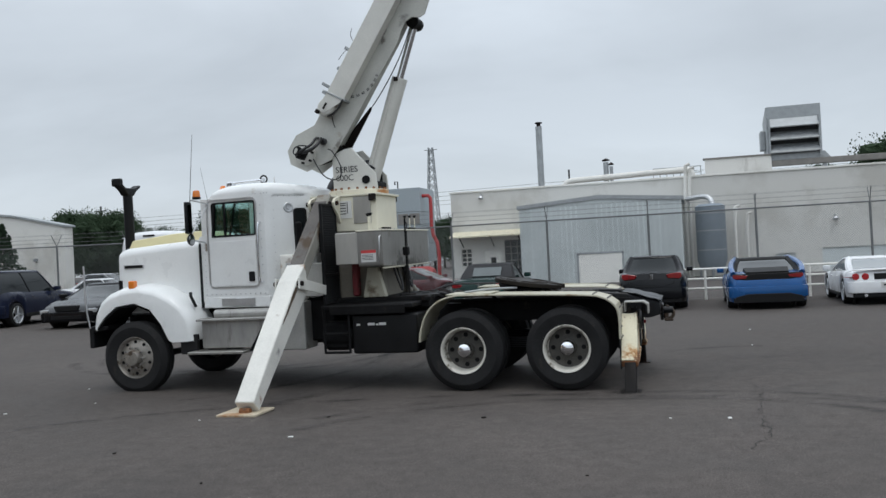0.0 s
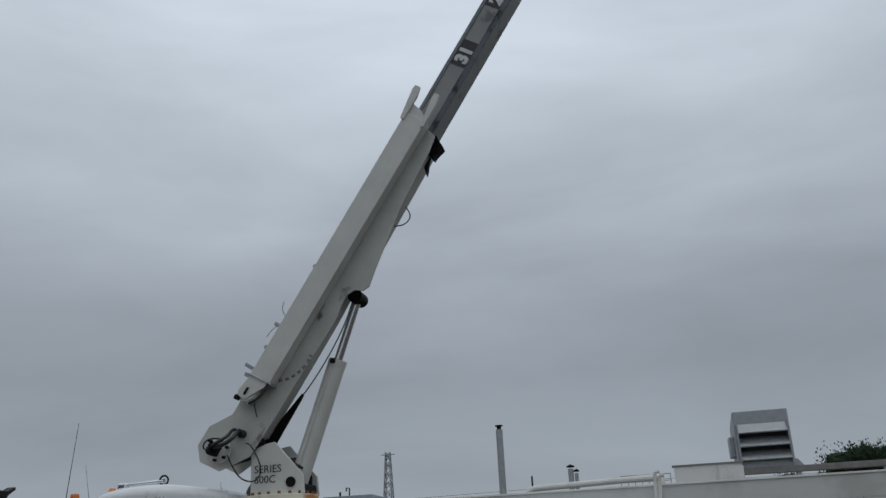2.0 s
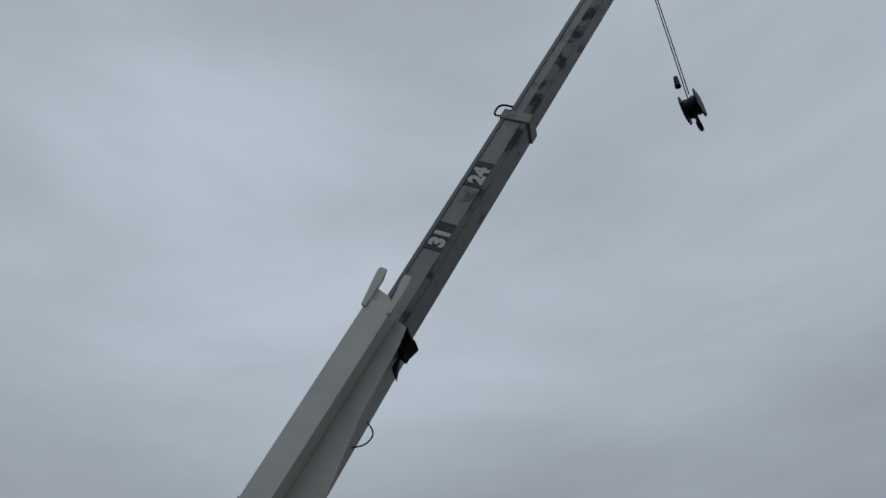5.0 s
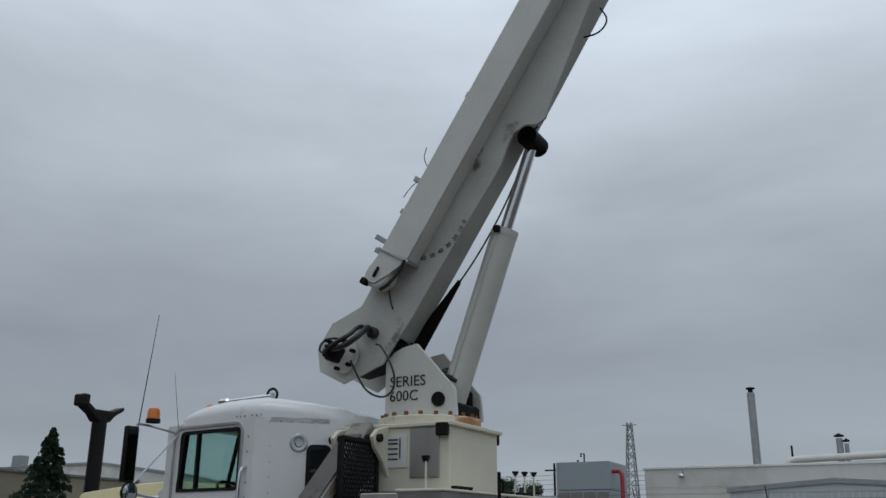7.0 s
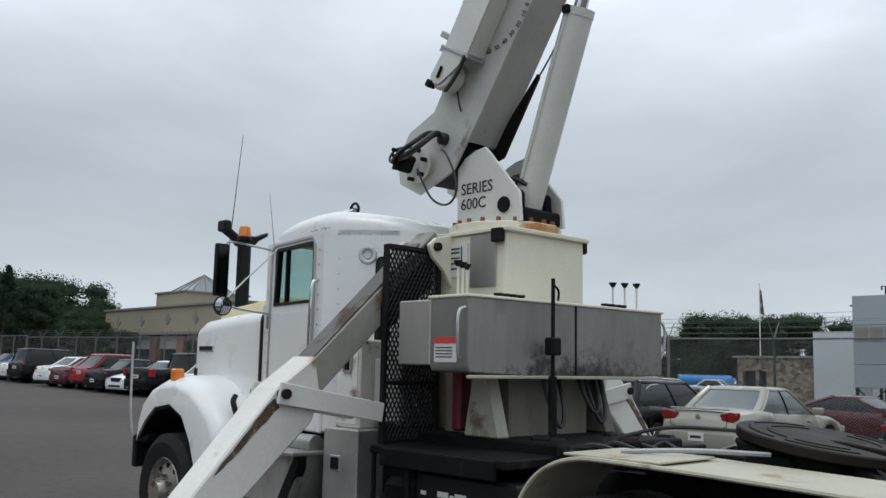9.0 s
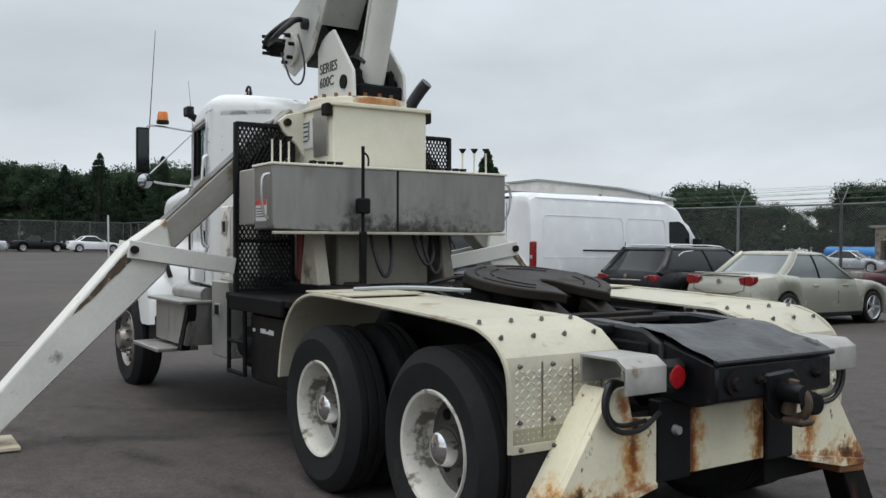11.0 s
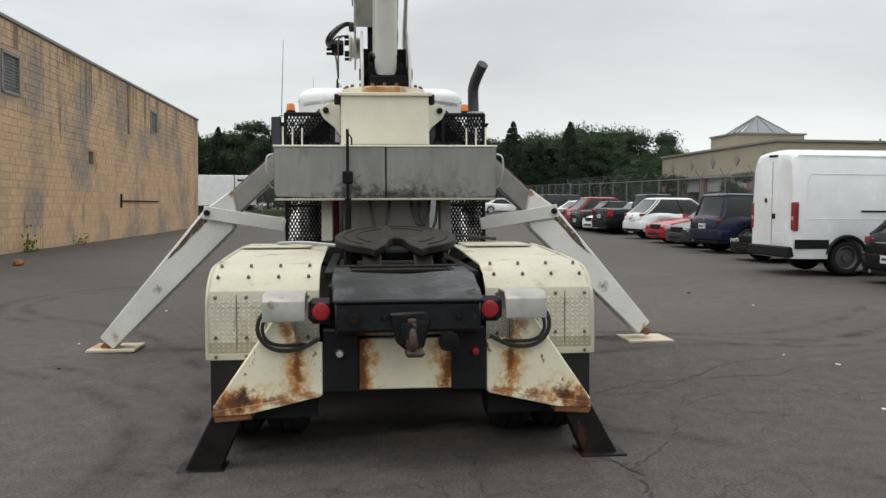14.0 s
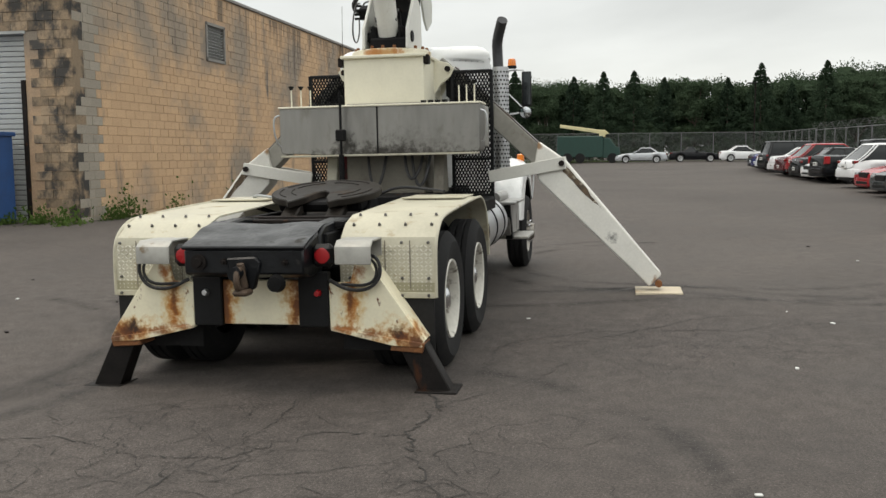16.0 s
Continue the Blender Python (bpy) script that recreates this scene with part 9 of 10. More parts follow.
solid("red_pipe", pipe([(CX + 3.2, CYY + 0.6, 5.9), (CX + 3.75, CYY + 0.6, 5.9), (CX + 3.8, CYY + 0.5, 5.2), (CX + 3.8, CYY + 0.4, 3.4), (CX + 4.3, CYY + 0.2, 2.6), (CX + 4.3, CYY, 0)], 0.12, 10, rounds=1), red_paint, "red water pipe beside the cooling tower", "pipe")
solid("red_tank", lathe([(0, -1.0), (0.45, -0.9), (0.62, -0.6), (0.62, 0.6), (0.45, 0.9), (0, 1.0)], 24, None, pose(-14.4, 42.4, 0.62, 0, 90, 0)), red_paint, "dull red pressure tank lying below the cooling tower", "tank")
solid("antenna", pipe([(CX + 1.4, CYY + 1, 6.4), (CX + 1.4, CYY + 1, 7.0), (CX + 1.2, CYY + 1, 7.0), (CX + 1.2, CYY + 1, 6.8)], 0.05, 6, rounds=0), black_paint, "short bent mast on the cooling tower", "mast")
white_block = thing("outbuilding", "plain white metal outbuilding by the cooling tower", "building")
part("wall", box(-22.9, -17.9, 50.0, 56.0, -0.3, 4.9), shed_sheet, white_block)
part("door", box(-20.3, -19.4, 49.95, 50.0, 0, 2.1), galvanised, white_block)
stone = thing("stone_building", "low fieldstone building with a dark doorway", "building")
part("wall", holed_wall(-30.8, -25.4, -0.3, 3.4, [(-30.4, -28.6, -0.3, 2.5)], 55.0, 55.5), stone_wall, stone)
part("door_pier", box(-29.45, -29.2, 55.05, 55.45, -0.3, 2.5), stone_wall, stone)
part("back", box(-30.8, -25.4, 58, 60, -0.3, 3.4), stone_wall, stone)
part("roof", box(-31.1, -25.2, 54.8, 60, 3.4, 3.55), roof_edge, stone)
part("doorway", box(-30.5, -28.5, 55.52, 55.6, -0.3, 2.6), dark_void, stone)
tankc = material("blue_tank_paint", (0.03, 0.22, 0.55), 0.45, vary=0.25, stain=(0.30, 0.32, 0.33), stain_at=0.62, stain_scale=1.0)
bt = thing("blue_tanker", "long bright blue tank trailer beyond the fence", "trailer")
part("tank", lathe([(0, -3.35), (0.45, -3.3), (0.66, -3.1), (0.70, -2.9), (0.70, 2.9), (0.66, 3.1), (0.45, 3.3), (0, 3.35)], 24, None, pose(-51.9, 86.0, 1.68, 0, 90, 0)), tankc, bt)
part("frame", box(-55.3, -48.5, 85.4, 86.6, 0.75, 1.02), black_frame, bt)
for x in (-55.0, -53.9, -49.6):
    part("wheel", rod((x, 85.1, 0.45), (x, 85.5, 0.45), 0.45, seg=18), rubber, bt)
part("walkway", box(-54.6, -49.2, 85.75, 86.25, 2.375, 2.41, 0.01), galvanised, bt)
for x in (-53.4, -50.6):
    part("manhole", rod((x, 86, 2.38), (x, 86, 2.52), 0.22, seg=14), black_paint, bt)
flag = thing("flagpole", "white flagpole with a limp striped flag", "flagpole")
part("pole", rod((-51, 97, 0), (-51, 97, 13.7), 0.09, 0.05, 10), white_wall, flag)
fl = bmesh.new()
folds = []
for k in range(13):
    f = k / 12
    folds.append([(-50.93 + (0.16 + 0.50 * f) * u, 97 + 0.10 * math.sin(9 * u + 2 * f) * (0.3 + u), 13.1 - 3.1 * f - 0.35 * u) for u in [j / 9 for j in range(10)]])
merge(fl, loft(folds, closed=False, caps=False), Matrix())
part("flag", fl, material("striped_flag", (0.17, 0.055, 0.07), 0.8, vary=0.9, scale=2.0, fine=6, stain=(0.26, 0.25, 0.30), stain_at=0.5, stain_scale=2), flag)

# ---- tan building with a glass pyramid ----
tan = thing("office_building", "tan stucco office block with brick piers and dark windows", "building")
TX0, TX1, TY = -100.0, -70.0, 37.0
part("parapet", box(TX0, TX1, TY, TY + 34, 5.0, 7.55), tan_wall, tan)
part("cornice", box(TX0 - 0.3, TX1 + 0.3, TY - 0.35, TY + 34.3, 4.75, 5.0), roof_edge, tan)
part("cornice", box(TX0 - 0.2, TX1 + 0.2, TY - 0.2, TY + 34.2, 7.55, 7.75), roof_edge, tan)
part("core", box(TX0 + 0.6, TX1 - 0.6, TY + 0.8, TY + 33, -0.3, 5.0), tan_wall, tan)
k = 0
x = TX0
while x < TX1 - 1:
    part("pier", box(x, x + 1.5, TY, TY + 1.0, -0.3, 4.75), brick_red, tan)
    wn_ = part("window", box(x + 1.5, min(x + 6.0, TX1), TY + 0.55, TY + 0.62, 0.7, 3.3), dark_glass, tan)
    part("spandrel", box(x + 1.5, min(x + 6.0, TX1), TY + 0.35, TY + 0.7, 3.3, 4.75), louvre_grey, tan)
    part("sill", box(x + 1.5, min(x + 6.0, TX1), TY + 0.35, TY + 0.7, -0.3, 0.7), louvre_grey, tan)
    part("diamond", box(-0.45, 0.45, -0.06, 0.02, -0.45, 0.45, m=pose(x + 3.7, TY, 6.3, 0, 45, 0)), roof_edge, tan)
    x += 6.0
for yy in range(5):
    y = TY + 3 + 6.0 * yy
    part("pier", box(TX1 - 0.8, TX1, y, y + 1.5, -0.3, 4.75), brick_red, tan)
    part("window", box(TX1 - 0.62, TX1 - 0.55, y + 1.5, y + 6.0, 0.7, 3.3), dark_glass, tan)
    part("diamond", box(-0.02, 0.06, -0.45, 0.45, -0.45, 0.45, m=pose(TX1, y + 3.7, 6.3, 45, 0, 0)), roof_edge, tan)
part("attic", box(-101.5, -94, 43.7, 52.0, 7.5, 10.2), tan_wall, tan)
part("attic_coping", box(-101.7, -93.8, 43.5, 52.2, 10.2, 10.38), roof_edge, tan)
pyr = bmesh.new()
base = [pyr.verts.new(p) for p in ((-101.0, 44.9, 10.38), (-95.0, 44.9, 10.38), (-95.0, 50.9, 10.38), (-101.0, 50.9, 10.38))]
tip_v = pyr.verts.new((-98.0, 48.0, 12.75))
for i in range(4):
    pyr.faces.new((base[i], base[(i + 1) % 4], tip_v))
pyr.faces.new(base[::-1])
part("skylight", pyr, material("skylight_glass", (0.16, 0.18, 0.19), 0.2, vary=0.1, bump=0, spec=0.6), tan, "glass pyramid skylight")
for i, (px, py) in enumerate(((-101, 44.9), (-99, 44.9), (-97, 44.9), (-95, 44.9), (-95, 46.9), (-95, 48.9), (-95, 50.9))):
    part("glazing_bar", rod((px, py, 10.42), (-98.0, 48.0, 12.8), 0.05, seg=6), roof_edge, tan)
# far pale warehouses
wh = thing("warehouse", "long pale warehouse with a low gable far off", "building")
part("wall", prism([(-98, -0.3), (-98, 9.4), (-76, 9.6), (-62.5, 7.9), (-56.6, 6.6), (-56.6, -0.3)], 62, 63.2, "y"), white_wall, wh)
part("roof_edge", prism([(-98.2, 9.4), (-98.2, 9.6), (-76, 9.8), (-62.5, 8.1), (-56.4, 6.8), (-56.4, 6.6), (-62.5, 7.9), (-76, 9.6)], 61.8, 63.4, "y"), galvanised, wh)
part("roof_unit", box(-90, -88.5, 62.1, 63.1, 9.5, 10.9), galvanised, wh)
part("lamp", box(-60.2, -59.8, 61.8, 62.0, 3.4, 3.7), galvanised, wh)
fence_steel = material("weathered_fence_steel", (0.15, 0.155, 0.155), 0.55, metal=0.3, vary=0.2, scale=4)
# ---- fences, masts and wires ----
def fz(x, y):
    return 0.0105 * min(90.0, max(0.0, -x - 8.0))


def fence_run(name, label, pts, h=2.75, spacing=3.27, arms=True):
    """Chain-link on round posts with outward barbed arms."""
    f = thing(name, label, "fence")
    for (x0, y0), (x1, y1) in zip(pts, pts[1:]):
        d = math.hypot(x1 - x0, y1 - y0)
        n = max(1, round(d / spacing))
        ux, uy = (x1 - x0) / d, (y1 - y0) / d
        for k in range(n + 1):
            x, y = x0 + ux * d * k / n, y0 + uy * d * k / n
            part("post", rod((x, y, sheet_z(x, y) - 0.1), (x, y, h + 0.02 + fz(x, y)), 0.038, seg=8), fence_steel, f)
            if arms:
                for s in (-1, 1):
                    part("arm", rod((x, y, h + fz(x, y)), (x - uy * 0.30 * s, y + ux * 0.30 * s, h + 0.45 + fz(x, y)), 0.015, seg=5), fence_steel, f)
        part("top_rail", rod((x0, y0, h + fz(x0, y0)), (x1, y1, h + fz(x1, y1)), 0.024, seg=6), fence_steel, f)
        b = bmesh.new()
        vs = [b.verts.new(p) for p in ((x0, y0, 0.02 + fz(x0, y0)), (x1, y1, 0.02 + fz(x1, y1)), (x1, y1, h + fz(x1, y1)), (x0, y0, h + fz(x0, y0)))]
        fc = b.faces.new(vs)
        uv = b.loops.layers.uv.new("UVMap")
        for lp, c in zip(fc.loops, ((0, 0), (d, 0), (d, h), (0, h))):
            lp[uv].uv = c
        part("mesh", b, chain_link, f, "grey chain-link mesh", smooth=0)
        if arms:
            for s in (-1, 1):
                for j in (0.33, 0.66, 1.0):
                    o = Vector((-uy * 0.30 * s * j, ux * 0.30 * s * j, 0.45 * j))
                    part("barbed_wire", rod(Vector((x0, y0, h + fz(x0, y0))) + o, Vector((x1, y1, h + fz(x1, y1))) + o, 0.003, seg=4), fence_steel, f)
    return f


fence_run("chain_link_fence", "tall chain-link fence with barbed wire arms along the car row", [(20.66, 17.0), (-8.76, 17.0), (-65.5, 17.2)], spacing=3.1)
fence_run("chain_link_fence", "chain-link fence closing the far end of the yard", [(-65.5, 17.26), (-84.0, 17.6), (-84.0, -46.0)], arms=False, h=2.85, spacing=3.1)
gr = thing("guard_rail", "low white pipe rail before the fence", "railing")
for k in range(5):
    part("post", rod((1.2 + 1.5 * k, 16.3, 0), (1.2 + 1.5 * k, 16.3, 0.95), 0.04, seg=8), white_wall, gr)
for z in (0.35, 0.65, 0.95):
    part("bar", rod((1.2, 16.3, z), (7.2, 16.3, z), 0.035, seg=8), white_wall, gr)
# lattice mast
mast = thing("lattice_tower", "thin steel lattice power tower far off", "tower")
MX, MY, MH = -41.4, 140.0, 21.4
legs = []
for sx, sy in ((-1, -1), (1, -1), (1, 1), (-1, 1)):
    part("leg", rod((MX + 1.3 * sx, MY + 1.3 * sy, 0), (MX + 0.35 * sx, MY + 0.35 * sy, MH), 0.10, seg=5), galvanised, mast)
for k in range(14):
    z0, z1 = MH * k / 14, MH * (k + 1) / 14
    w0, w1 = 1.3 - 0.95 * k / 14, 1.3 - 0.95 * (k + 1) / 14
    for (ax, ay), (bx, by) in (((-1, -1), (1, -1)), ((1, -1), (1, 1)), ((1, 1), (-1, 1)), ((-1, 1), (-1, -1))):
        part("lace", rod((MX + w0 * ax, MY + w0 * ay, z0), (MX + w1 * bx, MY + w1 * by, z1), 0.06, seg=4), galvanised, mast)
        part("lace", rod((MX + w0 * bx, MY + w0 * by, z0), (MX + w1 * ax, MY + w1 * ay, z1), 0.06, seg=4), galvanised, mast)
part("cross_arm", rod((MX - 1.2, MY, MH - 0.4), (MX + 1.2, MY, MH - 0.4), 0.08, seg=5), galvanised, mast)
for k, (x, y, h) in enumerate(((-78, 74, 9.5), (-70, 86, 10.5), (-28, 70, 8.8), (-26.5, 72, 9.2), (-95, 62, 10.0), (-67, 42, 6.3))):
    pole = thing("utility_pole", "weathered wooden utility pole with a crossarm", "utility pole", group="utility poles")
    part("pole", rod((x, y, 0), (x, y, h), 0.14, 0.10, 8), dark_rust, pole)
    part("crossarm", rod((x - 0.9, y, h - 0.6), (x + 0.9, y, h - 0.6), 0.07, seg=6), dark_rust, pole)
for k in range(4):
    solid("power_line", pipe([(-150, 84 + k, 9.6 - 0.4 * k), (-70, 85 + k, 8.2 - 0.4 * k), (10, 84 + k, 9.8 - 0.4 * k), (90, 84 + k, 9.2 - 0.4 * k)], 0.02, 4), black_paint, "thin overhead power line", "power line", group="power lines")
for x, y, h in ((-86.0, 15.6, 8.4),):
    lp = thing("lot_lamp", "tall parking lot lamp with a flat head", "lamp post", group="parking lot lamps")
    part("pole", rod((x, y, 0), (x, y, h), 0.08, 0.06, 8), dark_rust, lp)
    part("lamp_head", box(x - 0.2, x + 0.2, y - 0.75, y + 0.1, h, h + 0.14, 0.02), black_paint, lp)
# boom lorry and trailer by the back fence
lorry = thing("boom_lorry", "dark green boxy lorry carrying a cream folded boom", "lorry")
green_body = material("dark_green_lorry_paint", (0.01, 0.045, 0.035), 0.5, vary=0.2)
part("body", box(-83.0, -80.6, -3.4, 1.0, 1.3, 3.35, 0.05), green_body, lorry)
part("cab", prism([(1.0, 1.25), (1.0, 3.15), (1.6, 3.15), (2.2, 2.35), (2.6, 2.25), (2.6, 1.25)], -83.0, -80.7, "x", 0.04), green_body, lorry)
for y in (-2.4, -1.2, 1.9):
    part("wheel", rod((-80.9, y, 1.23), (-80.55, y, 1.23), 0.48, seg=18), rubber, lorry)
cream_boom = material("cream_boom_paint", (0.62, 0.55, 0.32), 0.5, vary=0.1)
part("boom", prism([(-3.2, 4.2), (-3.2, 4.5), (1.2, 3.9), (1.6, 3.6), (1.2, 3.5)], -81.9, -81.5, "x", 0.03), cream_boom, lorry)
part("boom_post", box(-82.1, -81.3, 0.6, 1.2, 3.25, 3.95, 0.04), cream_boom, lorry)
tr = thing("box_trailer", "white box trailer parked beyond the block building", "trailer")
part("box", box(-78, -75.4, -16.5, -11.25, 1.35, 4.1, 0.03), paints["white"], tr)
part("rear_door", box(-78, -75.35, -11.25, -9.6, 1.45, 4.1, 0.03), paints["white"], tr)
part("door_gap", box(-75.41, -75.34, -11.30, -11.22, 1.35, 4.12), black_frame, tr)
part("underframe", box(-77.8, -75.6, -16.3, -9.8, 0.95, 1.35), black_frame, tr)
for y in (-15.4, -14.2):
    part("wheel", rod((-75.8, y, 0.82), (-75.45, y, 0.82), 0.5, seg=18), rubber, tr)
part("label_bar", box(-75.35, -75.33, -11.0, -9.9, 3.55, 3.75), ink, tr)
# ---- trees and weeds ----
def leaf_material(name, base, light):
    m = bpy.data.materials.new(name)
    m.use_nodes = True
    n, l = m.node_tree.nodes, m.node_tree.links
    b = n["Principled BSDF"]
    geo = n.new("ShaderNodeNewGeometry")
    info = n.new("ShaderNodeObjectInfo")
    add = n.new("ShaderNodeMath")
    add.operation = "ADD"
    half = n.new("ShaderNodeMath")
    half.operation = "MULTIPLY"
    half.inputs[1].default_value = 0.5
    l.new(geo.outputs["Random Per Island"], add.inputs[0])
    l.new(info.outputs["Random"], add.inputs[1])
    l.new(add.outputs["Value"], half.inputs[0])
    mx = n.new("ShaderNodeMix")
    mx.data_type = "RGBA"
    l.new(half.outputs["Value"], mx.inputs["Factor"])
    mx.inputs["A"].default_value = (*base, 1)
    mx.inputs["B"].default_value = (*light, 1)
    l.new(mx.outputs["Result"], b.inputs["Base Color"])
    b.inputs["Roughness"].default_value = 0.85
    b.inputs["Specular IOR Level"].default_value = 0.12
    thin = n.new("ShaderNodeBsdfTranslucent")
    both = n.new("ShaderNodeMixShader")
    both.inputs[0].default_value = 0.42
    l.new(mx.outputs["Result"], thin.inputs["Color"])
    l.new(b.outputs["BSDF"], both.inputs[1])
    l.new(thin.outputs["BSDF"], both.inputs[2])
    l.new(both.outputs["Shader"], n["Material Output"].inputs["Surface"])
    return m


leaf_green = leaf_material("broadleaf", (0.040, 0.064, 0.038), (0.062, 0.094, 0.052))
leaf_fir = leaf_material("fir_needles", (0.026, 0.046, 0.030), (0.050, 0.078, 0.046))
bark = material("bark", (0.07, 0.055, 0.042), 0.9, vary=0.3, scale=8, bump=0.3)


def leaf_cards(points, size, rnd):
    """Many small bent leaf clumps at the given points, in one list of faces."""
    v, f = [], []
    for p in points:
        s = size * rnd.uniform(0.6, 1.3)
        e = Euler((rnd.uniform(0, 6.3), rnd.uniform(0, 6.3), rnd.uniform(0, 6.3)))
        a = len(v)
        for q in ((-1, 0, 0), (0, -0.6, 0.2), (1, 0, 0), (0, 0.6, 0.2)):
            w = Vector(q) * s
            w.rotate(e)
            v.append((p[0] + w.x, p[1] + w.y, p[2] + w.z))
        f.append((a, a + 1, a + 2, a + 3))
    return v, f


def broadleaf(seed, height, spread, leaves=17000, size=0.13):
    rnd = random.Random(seed)
    tree = thing("tree", "full dark green broadleaf tree behind the fence", "tree", group="trees round the yard")
    b = rod((0, 0, -0.2), (0, 0, height * 0.45), height * 0.022, height * 0.014, 8)
    tips = []
    for k in range(13):
        a = rnd.uniform(0, 6.28)
        z0 = height * rnd.uniform(0.18, 0.45)
        r = spread * rnd.uniform(0.35, 0.75)
        t = Vector((r * math.cos(a), r * math.sin(a), height * rnd.uniform(0.22, 0.88)))
        rod((0, 0, z0), t, height * 0.009, height * 0.003, 5, b)
        tips.append(t)
    tips.append(Vector((0, 0, height * 0.9)))
    part("trunk", b, bark, tree)
    clumps = []
    for t in tips:
        for _ in range(4):
            c = t + Vector((rnd.gauss(0, 0.19), rnd.gauss(0, 0.19), rnd.gauss(0, 0.12))) * spread
            c.z = min(c.z, height * 0.88)
            clumps.append((c, spread * rnd.uniform(0.24, 0.40)))
    pts = []
    for _ in range(leaves):
        c, r = rnd.choice(clumps)
        d = Vector((rnd.gauss(0, 1), rnd.gauss(0, 1), rnd.gauss(0, 0.8))).normalized()
        q = c + d * r * rnd.uniform(0.12, 1.0) ** 0.5
        if q.z > height * 0.08:
            pts.append(q)
    v, f = leaf_cards(pts, size, rnd)
    # inner twig-and-leaf masses, uneven lumps well inside the leaves
    for c, r in clumps:
        n0, q = len(v), r * 0.58
        for i in range(1, 4):
            for j in range(6):
                g = q * rnd.uniform(0.6, 1.15)
                th, ph = math.pi * i / 4, math.pi * (j + 0.5 * i) / 3
                v.append((c.x + g * math.sin(th) * math.cos(ph), c.y + g * math.sin(th) * math.sin(ph), max(c.z + 0.8 * g * math.cos(th), 0.3)))
        for i in range(2):
            for j in range(6):
                k = (j + 1) % 6
                f.append((n0 + 6 * i + j, n0 + 6 * i + k, n0 + 6 * i + 6 + k, n0 + 6 * i + 6 + j))
        v.append((c.x, c.y, c.z + 0.75 * q * rnd.uniform(0.8, 1.15)))
        v.append((c.x, c.y, max(c.z - 0.8 * q, 0.25)))
        for j in range(6):
            f.append((n0 + j, n0 + (j + 1) % 6, n0 + 18))
            f.append((n0 + 12 + (j + 1) % 6, n0 + 12 + j, n0 + 19))
    me = bpy.data.meshes.new("crown")
    me.from_pydata(v, [], f)
    me.materials.append(leaf_green)
    ob = new("crown", me)
    ob.parent = tree
    return tree


def conifer(seed, height, spread, leaves=2600, size=0.2, label="dark pointed evergreen tree"):
    rnd = random.Random(seed)
    tree = thing("evergreen_tree", label, "tree", group="trees round the yard")
    part("trunk", rod((0, 0, -0.2), (0, 0, height * 0.97), height * 0.016, 0.02, 7), bark, tree)
    pts = []
    tiers = 15
    for _ in range(leaves):
        t = rnd.random() ** 0.8
        tier = (int(t * tiers) + rnd.uniform(0.0, 0.75)) / tiers
        arm = int(rnd.random() * 9) / 9 * 6.28 + int(t * tiers) * 0.7 + rnd.gauss(0, 0.12)
        reach = spread * (1 - tier) ** 0.85 * rnd.uniform(0.15, 1.0) ** 0.6 * (0.8 + 0.35 * math.sin(arm * 3 + int(t * tiers) * 2.1))
        pts.append((reach * math.cos(arm), reach * math.sin(arm), height * (0.07 + 0.93 * tier) - reach * 0.22))
    v, f = leaf_cards(pts, size, rnd)
    me = bpy.data.meshes.new("crown")
    me.from_pydata(v, [], f)
    me.materials.append(leaf_fir)
    ob = new("crown", me)
    ob.parent = tree
    return tree


rnd = random.Random(21)
kinds = [broadleaf(1, 10, 4.2), broadleaf(2, 10, 5.0), broadleaf(3, 10, 3.6), conifer(4, 10, 3.6, 9000, 0.12), broadleaf(6, 10, 2.6, 9000, 0.12)]
first = [True] * len(kinds)


def plant(i, x, y, h, turn):
    m = pose(x, y, fz(x, y) - 0.1, 0, 0, turn) @ Matrix.Scale(h / 10.0, 4)
    if first[i]:
        kinds[i].matrix_basis = m
        first[i] = False
    else:
        copy_thing(kinds[i], pose(x, y, 0, 0, 0, turn)).matrix_basis = m


# belt behind the back fence
y = -44.0
while y < 27:
    plant(rnd.choice((3, 3, 3, 4)), -90 - rnd.uniform(0, 3), y, rnd.uniform(8.0, 10.4), rnd.uniform(0, 360))
    plant(rnd.choice((0, 1, 2)), -96 - rnd.uniform(0, 5), y + 1.5, rnd.uniform(7.8, 9.6), rnd.uniform(0, 360))
    plant(rnd.choice((0, 1, 2)), -90.5 - rnd.uniform(0, 1.5), y + rnd.uniform(0, 2), rnd.uniform(3.0, 4.2), rnd.uniform(0, 360))
    y += 3.2
for k in range(14):
    plant(rnd.choice((0, 1)), -130 - rnd.uniform(0, 14), -20 + 6.5 * k, rnd.uniform(9.5, 11.0) + (0.1 * k if k < 10 else -0.6), rnd.uniform(0, 360))
for kind, x, y, h in ((0, -135, 33.5, 12.0), (1, -137, 38.5, 13.6), (0, -134, 43.0, 13.0), (0, -136, 49.5, 13.3)):
    plant(kind, x, y, h, rnd.uniform(0, 360))
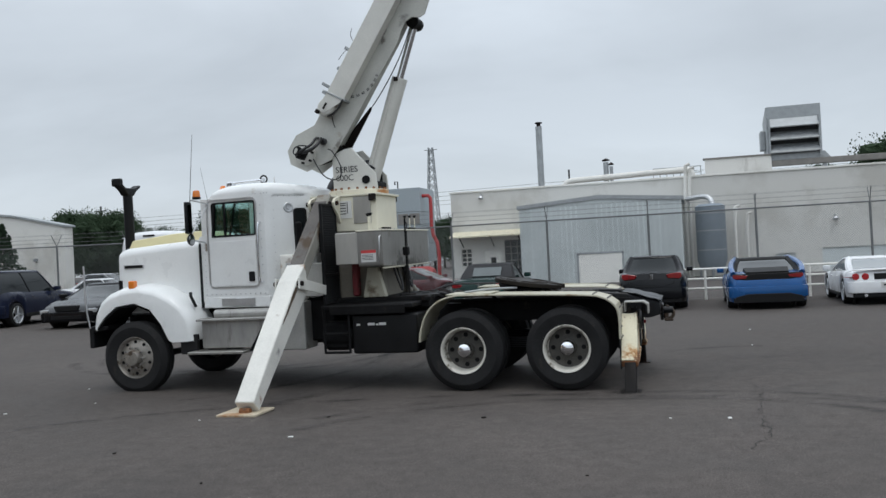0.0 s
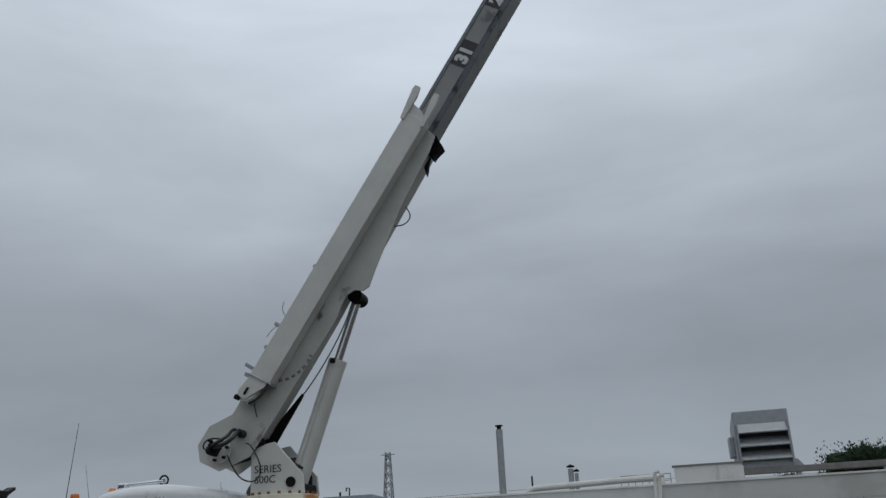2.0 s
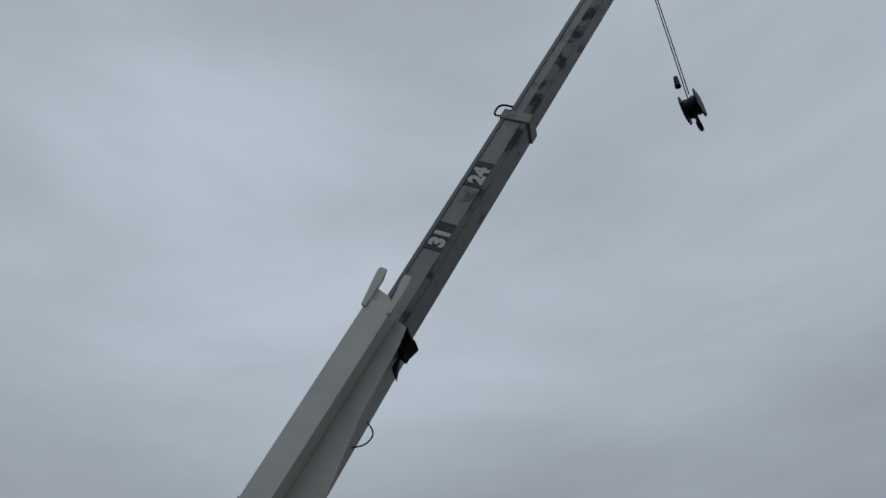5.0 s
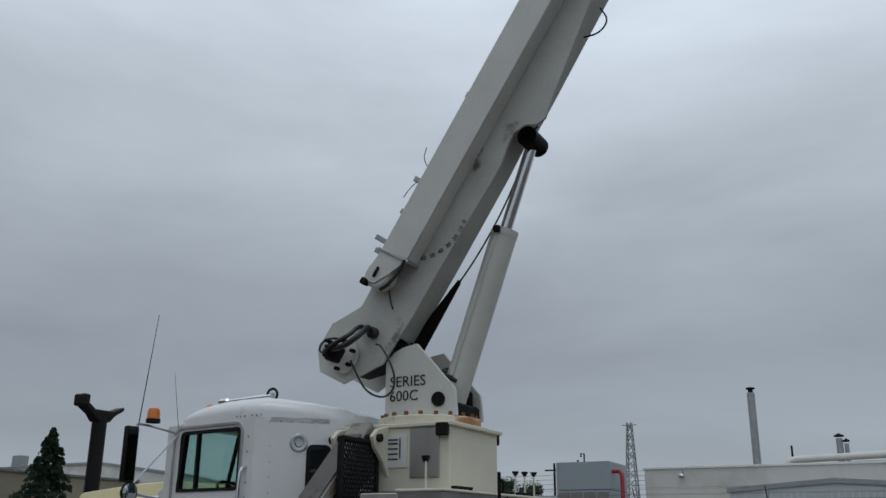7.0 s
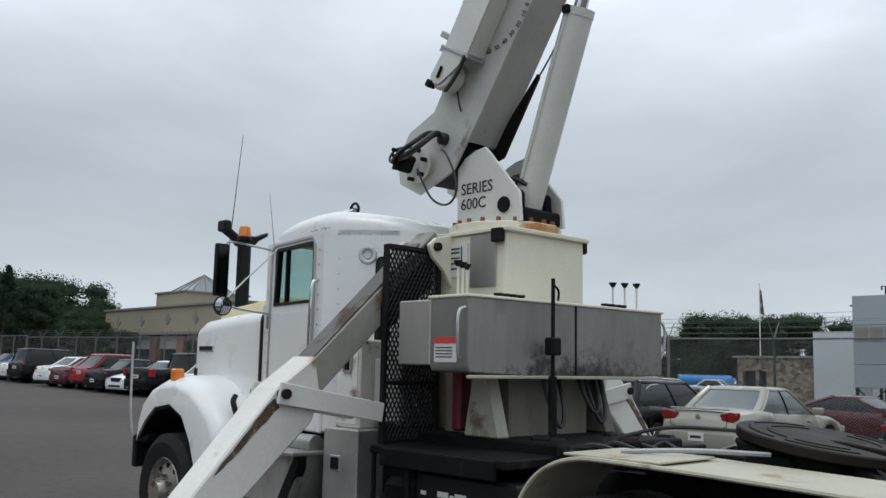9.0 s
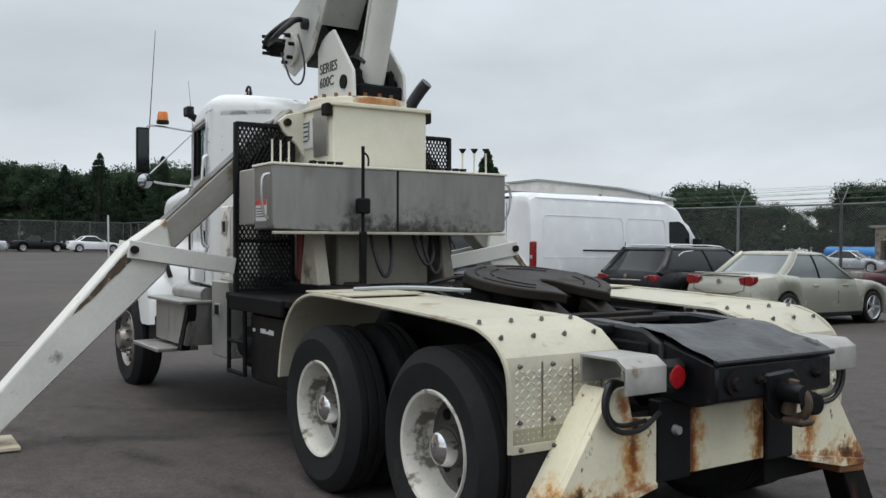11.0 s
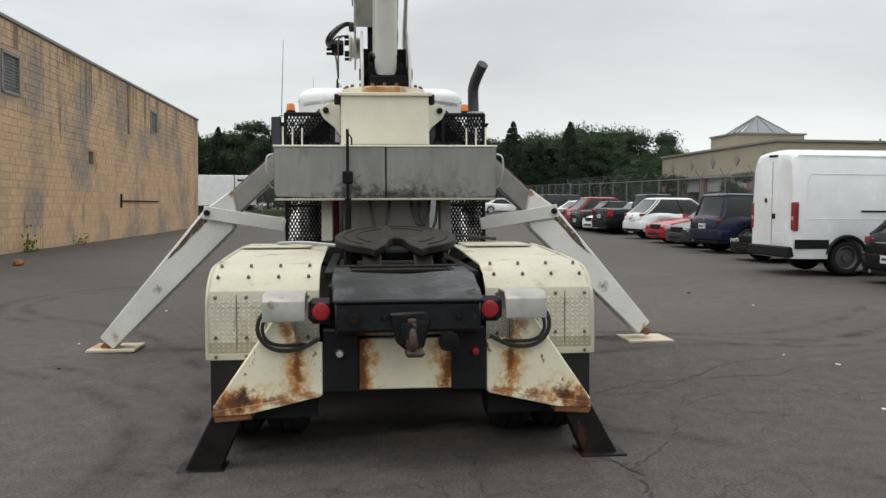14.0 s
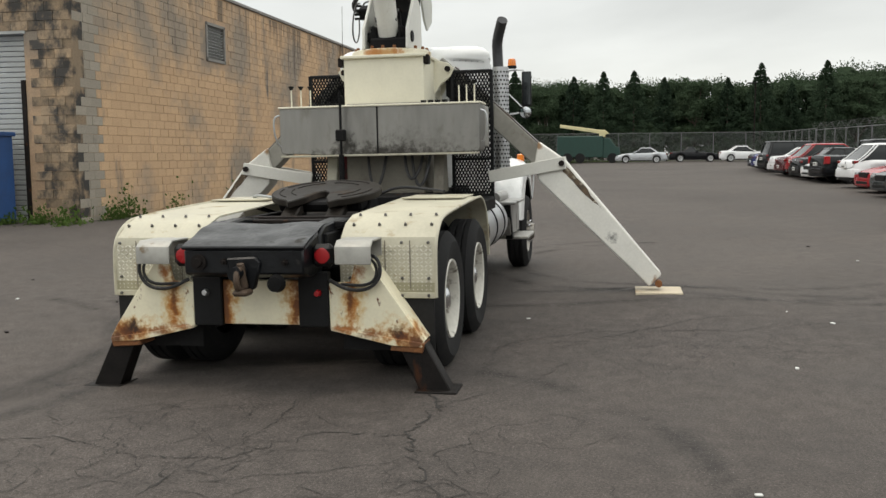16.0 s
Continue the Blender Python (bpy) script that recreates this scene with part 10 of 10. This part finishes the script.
# trees beyond the north fence
for k in range(14):
    plant(rnd.choice((0, 1, 2)), -64 + 3.4 * k + rnd.uniform(-1, 1), 112 + rnd.uniform(-8, 8), rnd.uniform(9.8, 11) if k < 5 else rnd.uniform(6, 8), rnd.uniform(0, 360))
for x, y, h in ((-73, 82, 8.6), (-70, 80, 9.4), (-67, 81, 9.0), (-64.5, 80, 8.0), (-61.5, 80, 7.4), (-59, 79, 6.5), (-76, 80, 8), (-114, 41, 7.5), (-120, 45, 7.5), (-70, 33.5, 4.2), (-88, 34, 4.3), (-88, 30, 5.2), (-92, 27, 6.0),
                (-101, 112, 10.5), (-96, 113, 10.2), (-91, 112, 10.2), (-86, 114, 7.8), (-81, 112, 7.4), (-76, 113, 7.8), (-71, 112, 8.0), (-67, 114, 9.5), (-64, 109, 10.6), (17, 92, 10), (23, 90, 12), (28, 93, 12.5), (-10, 95, 9), (-6, 97, 9), (-2, 96, 8.5)):
    plant(rnd.choice((0, 1, 2)), x, y, h, rnd.uniform(0, 360))
big_fir = conifer(11, 10.9, 4.0, 7500, 0.2, "tall single evergreen before the warehouse")
big_fir.matrix_basis = pose(-63.4, 45.6, 0)
small_fir = conifer(12, 6.6, 2.4, 3600, 0.17, "small evergreen by the white store wall")
small_fir.matrix_basis = pose(-55, 52, 0)
grass = material("rough_grass", (0.06, 0.085, 0.03), 0.9, vary=0.3, scale=0.8, fine=12, bump=0.3)
solid("grass_strip", box(-125, -84.6, -50, 34, 0.2, 0.92), grass, "strip of rough grass behind the back fence", "grass", kind="structure")
# weeds along the block wall
weed_leaf = leaf_material("weed_leaf", (0.05, 0.09, 0.02), (0.12, 0.19, 0.05))
for i, (wx, wy, n_leaf, h) in enumerate(((-10.9, -10.0, 240, 0.55), (-10.7, -10.6, 260, 0.5), (-10.6, -11.3, 160, 0.35), (-12.2, -9.55, 260, 0.65), (-13.0, -9.6, 160, 0.9), (-15.4, -9.6, 120, 0.75), (-19.4, -9.65, 120, 0.85), (-24.0, -9.65, 60, 0.5), (-10.5, -9.6, 160, 0.3))):
    rr = random.Random(100 + i)
    pts = [(wx + rr.gauss(0, 0.28), wy + abs(rr.gauss(0, 0.16)), abs(rr.gauss(0, 0.4)) * h + 0.03) for _ in range(n_leaf)]
    v, f = leaf_cards(pts, 0.05, rr)
    me = bpy.data.meshes.new("weed_leaves")
    me.from_pydata(v, [], f)
    me.materials.append(weed_leaf)
    w = thing("weed_clump", "green weeds sprouting at the foot of the block wall", "weeds", group="weeds at the wall")
    ob = new("foliage", me)
    ob.parent = w
    sb = bmesh.new()
    for q in pts[::6]:
        rod((q[0], q[1], 0), (q[0] + rr.gauss(0, 0.04), q[1], q[2] + 0.05), 0.004, 0.002, 4, sb)
    part("stem", sb, weed_leaf, w)
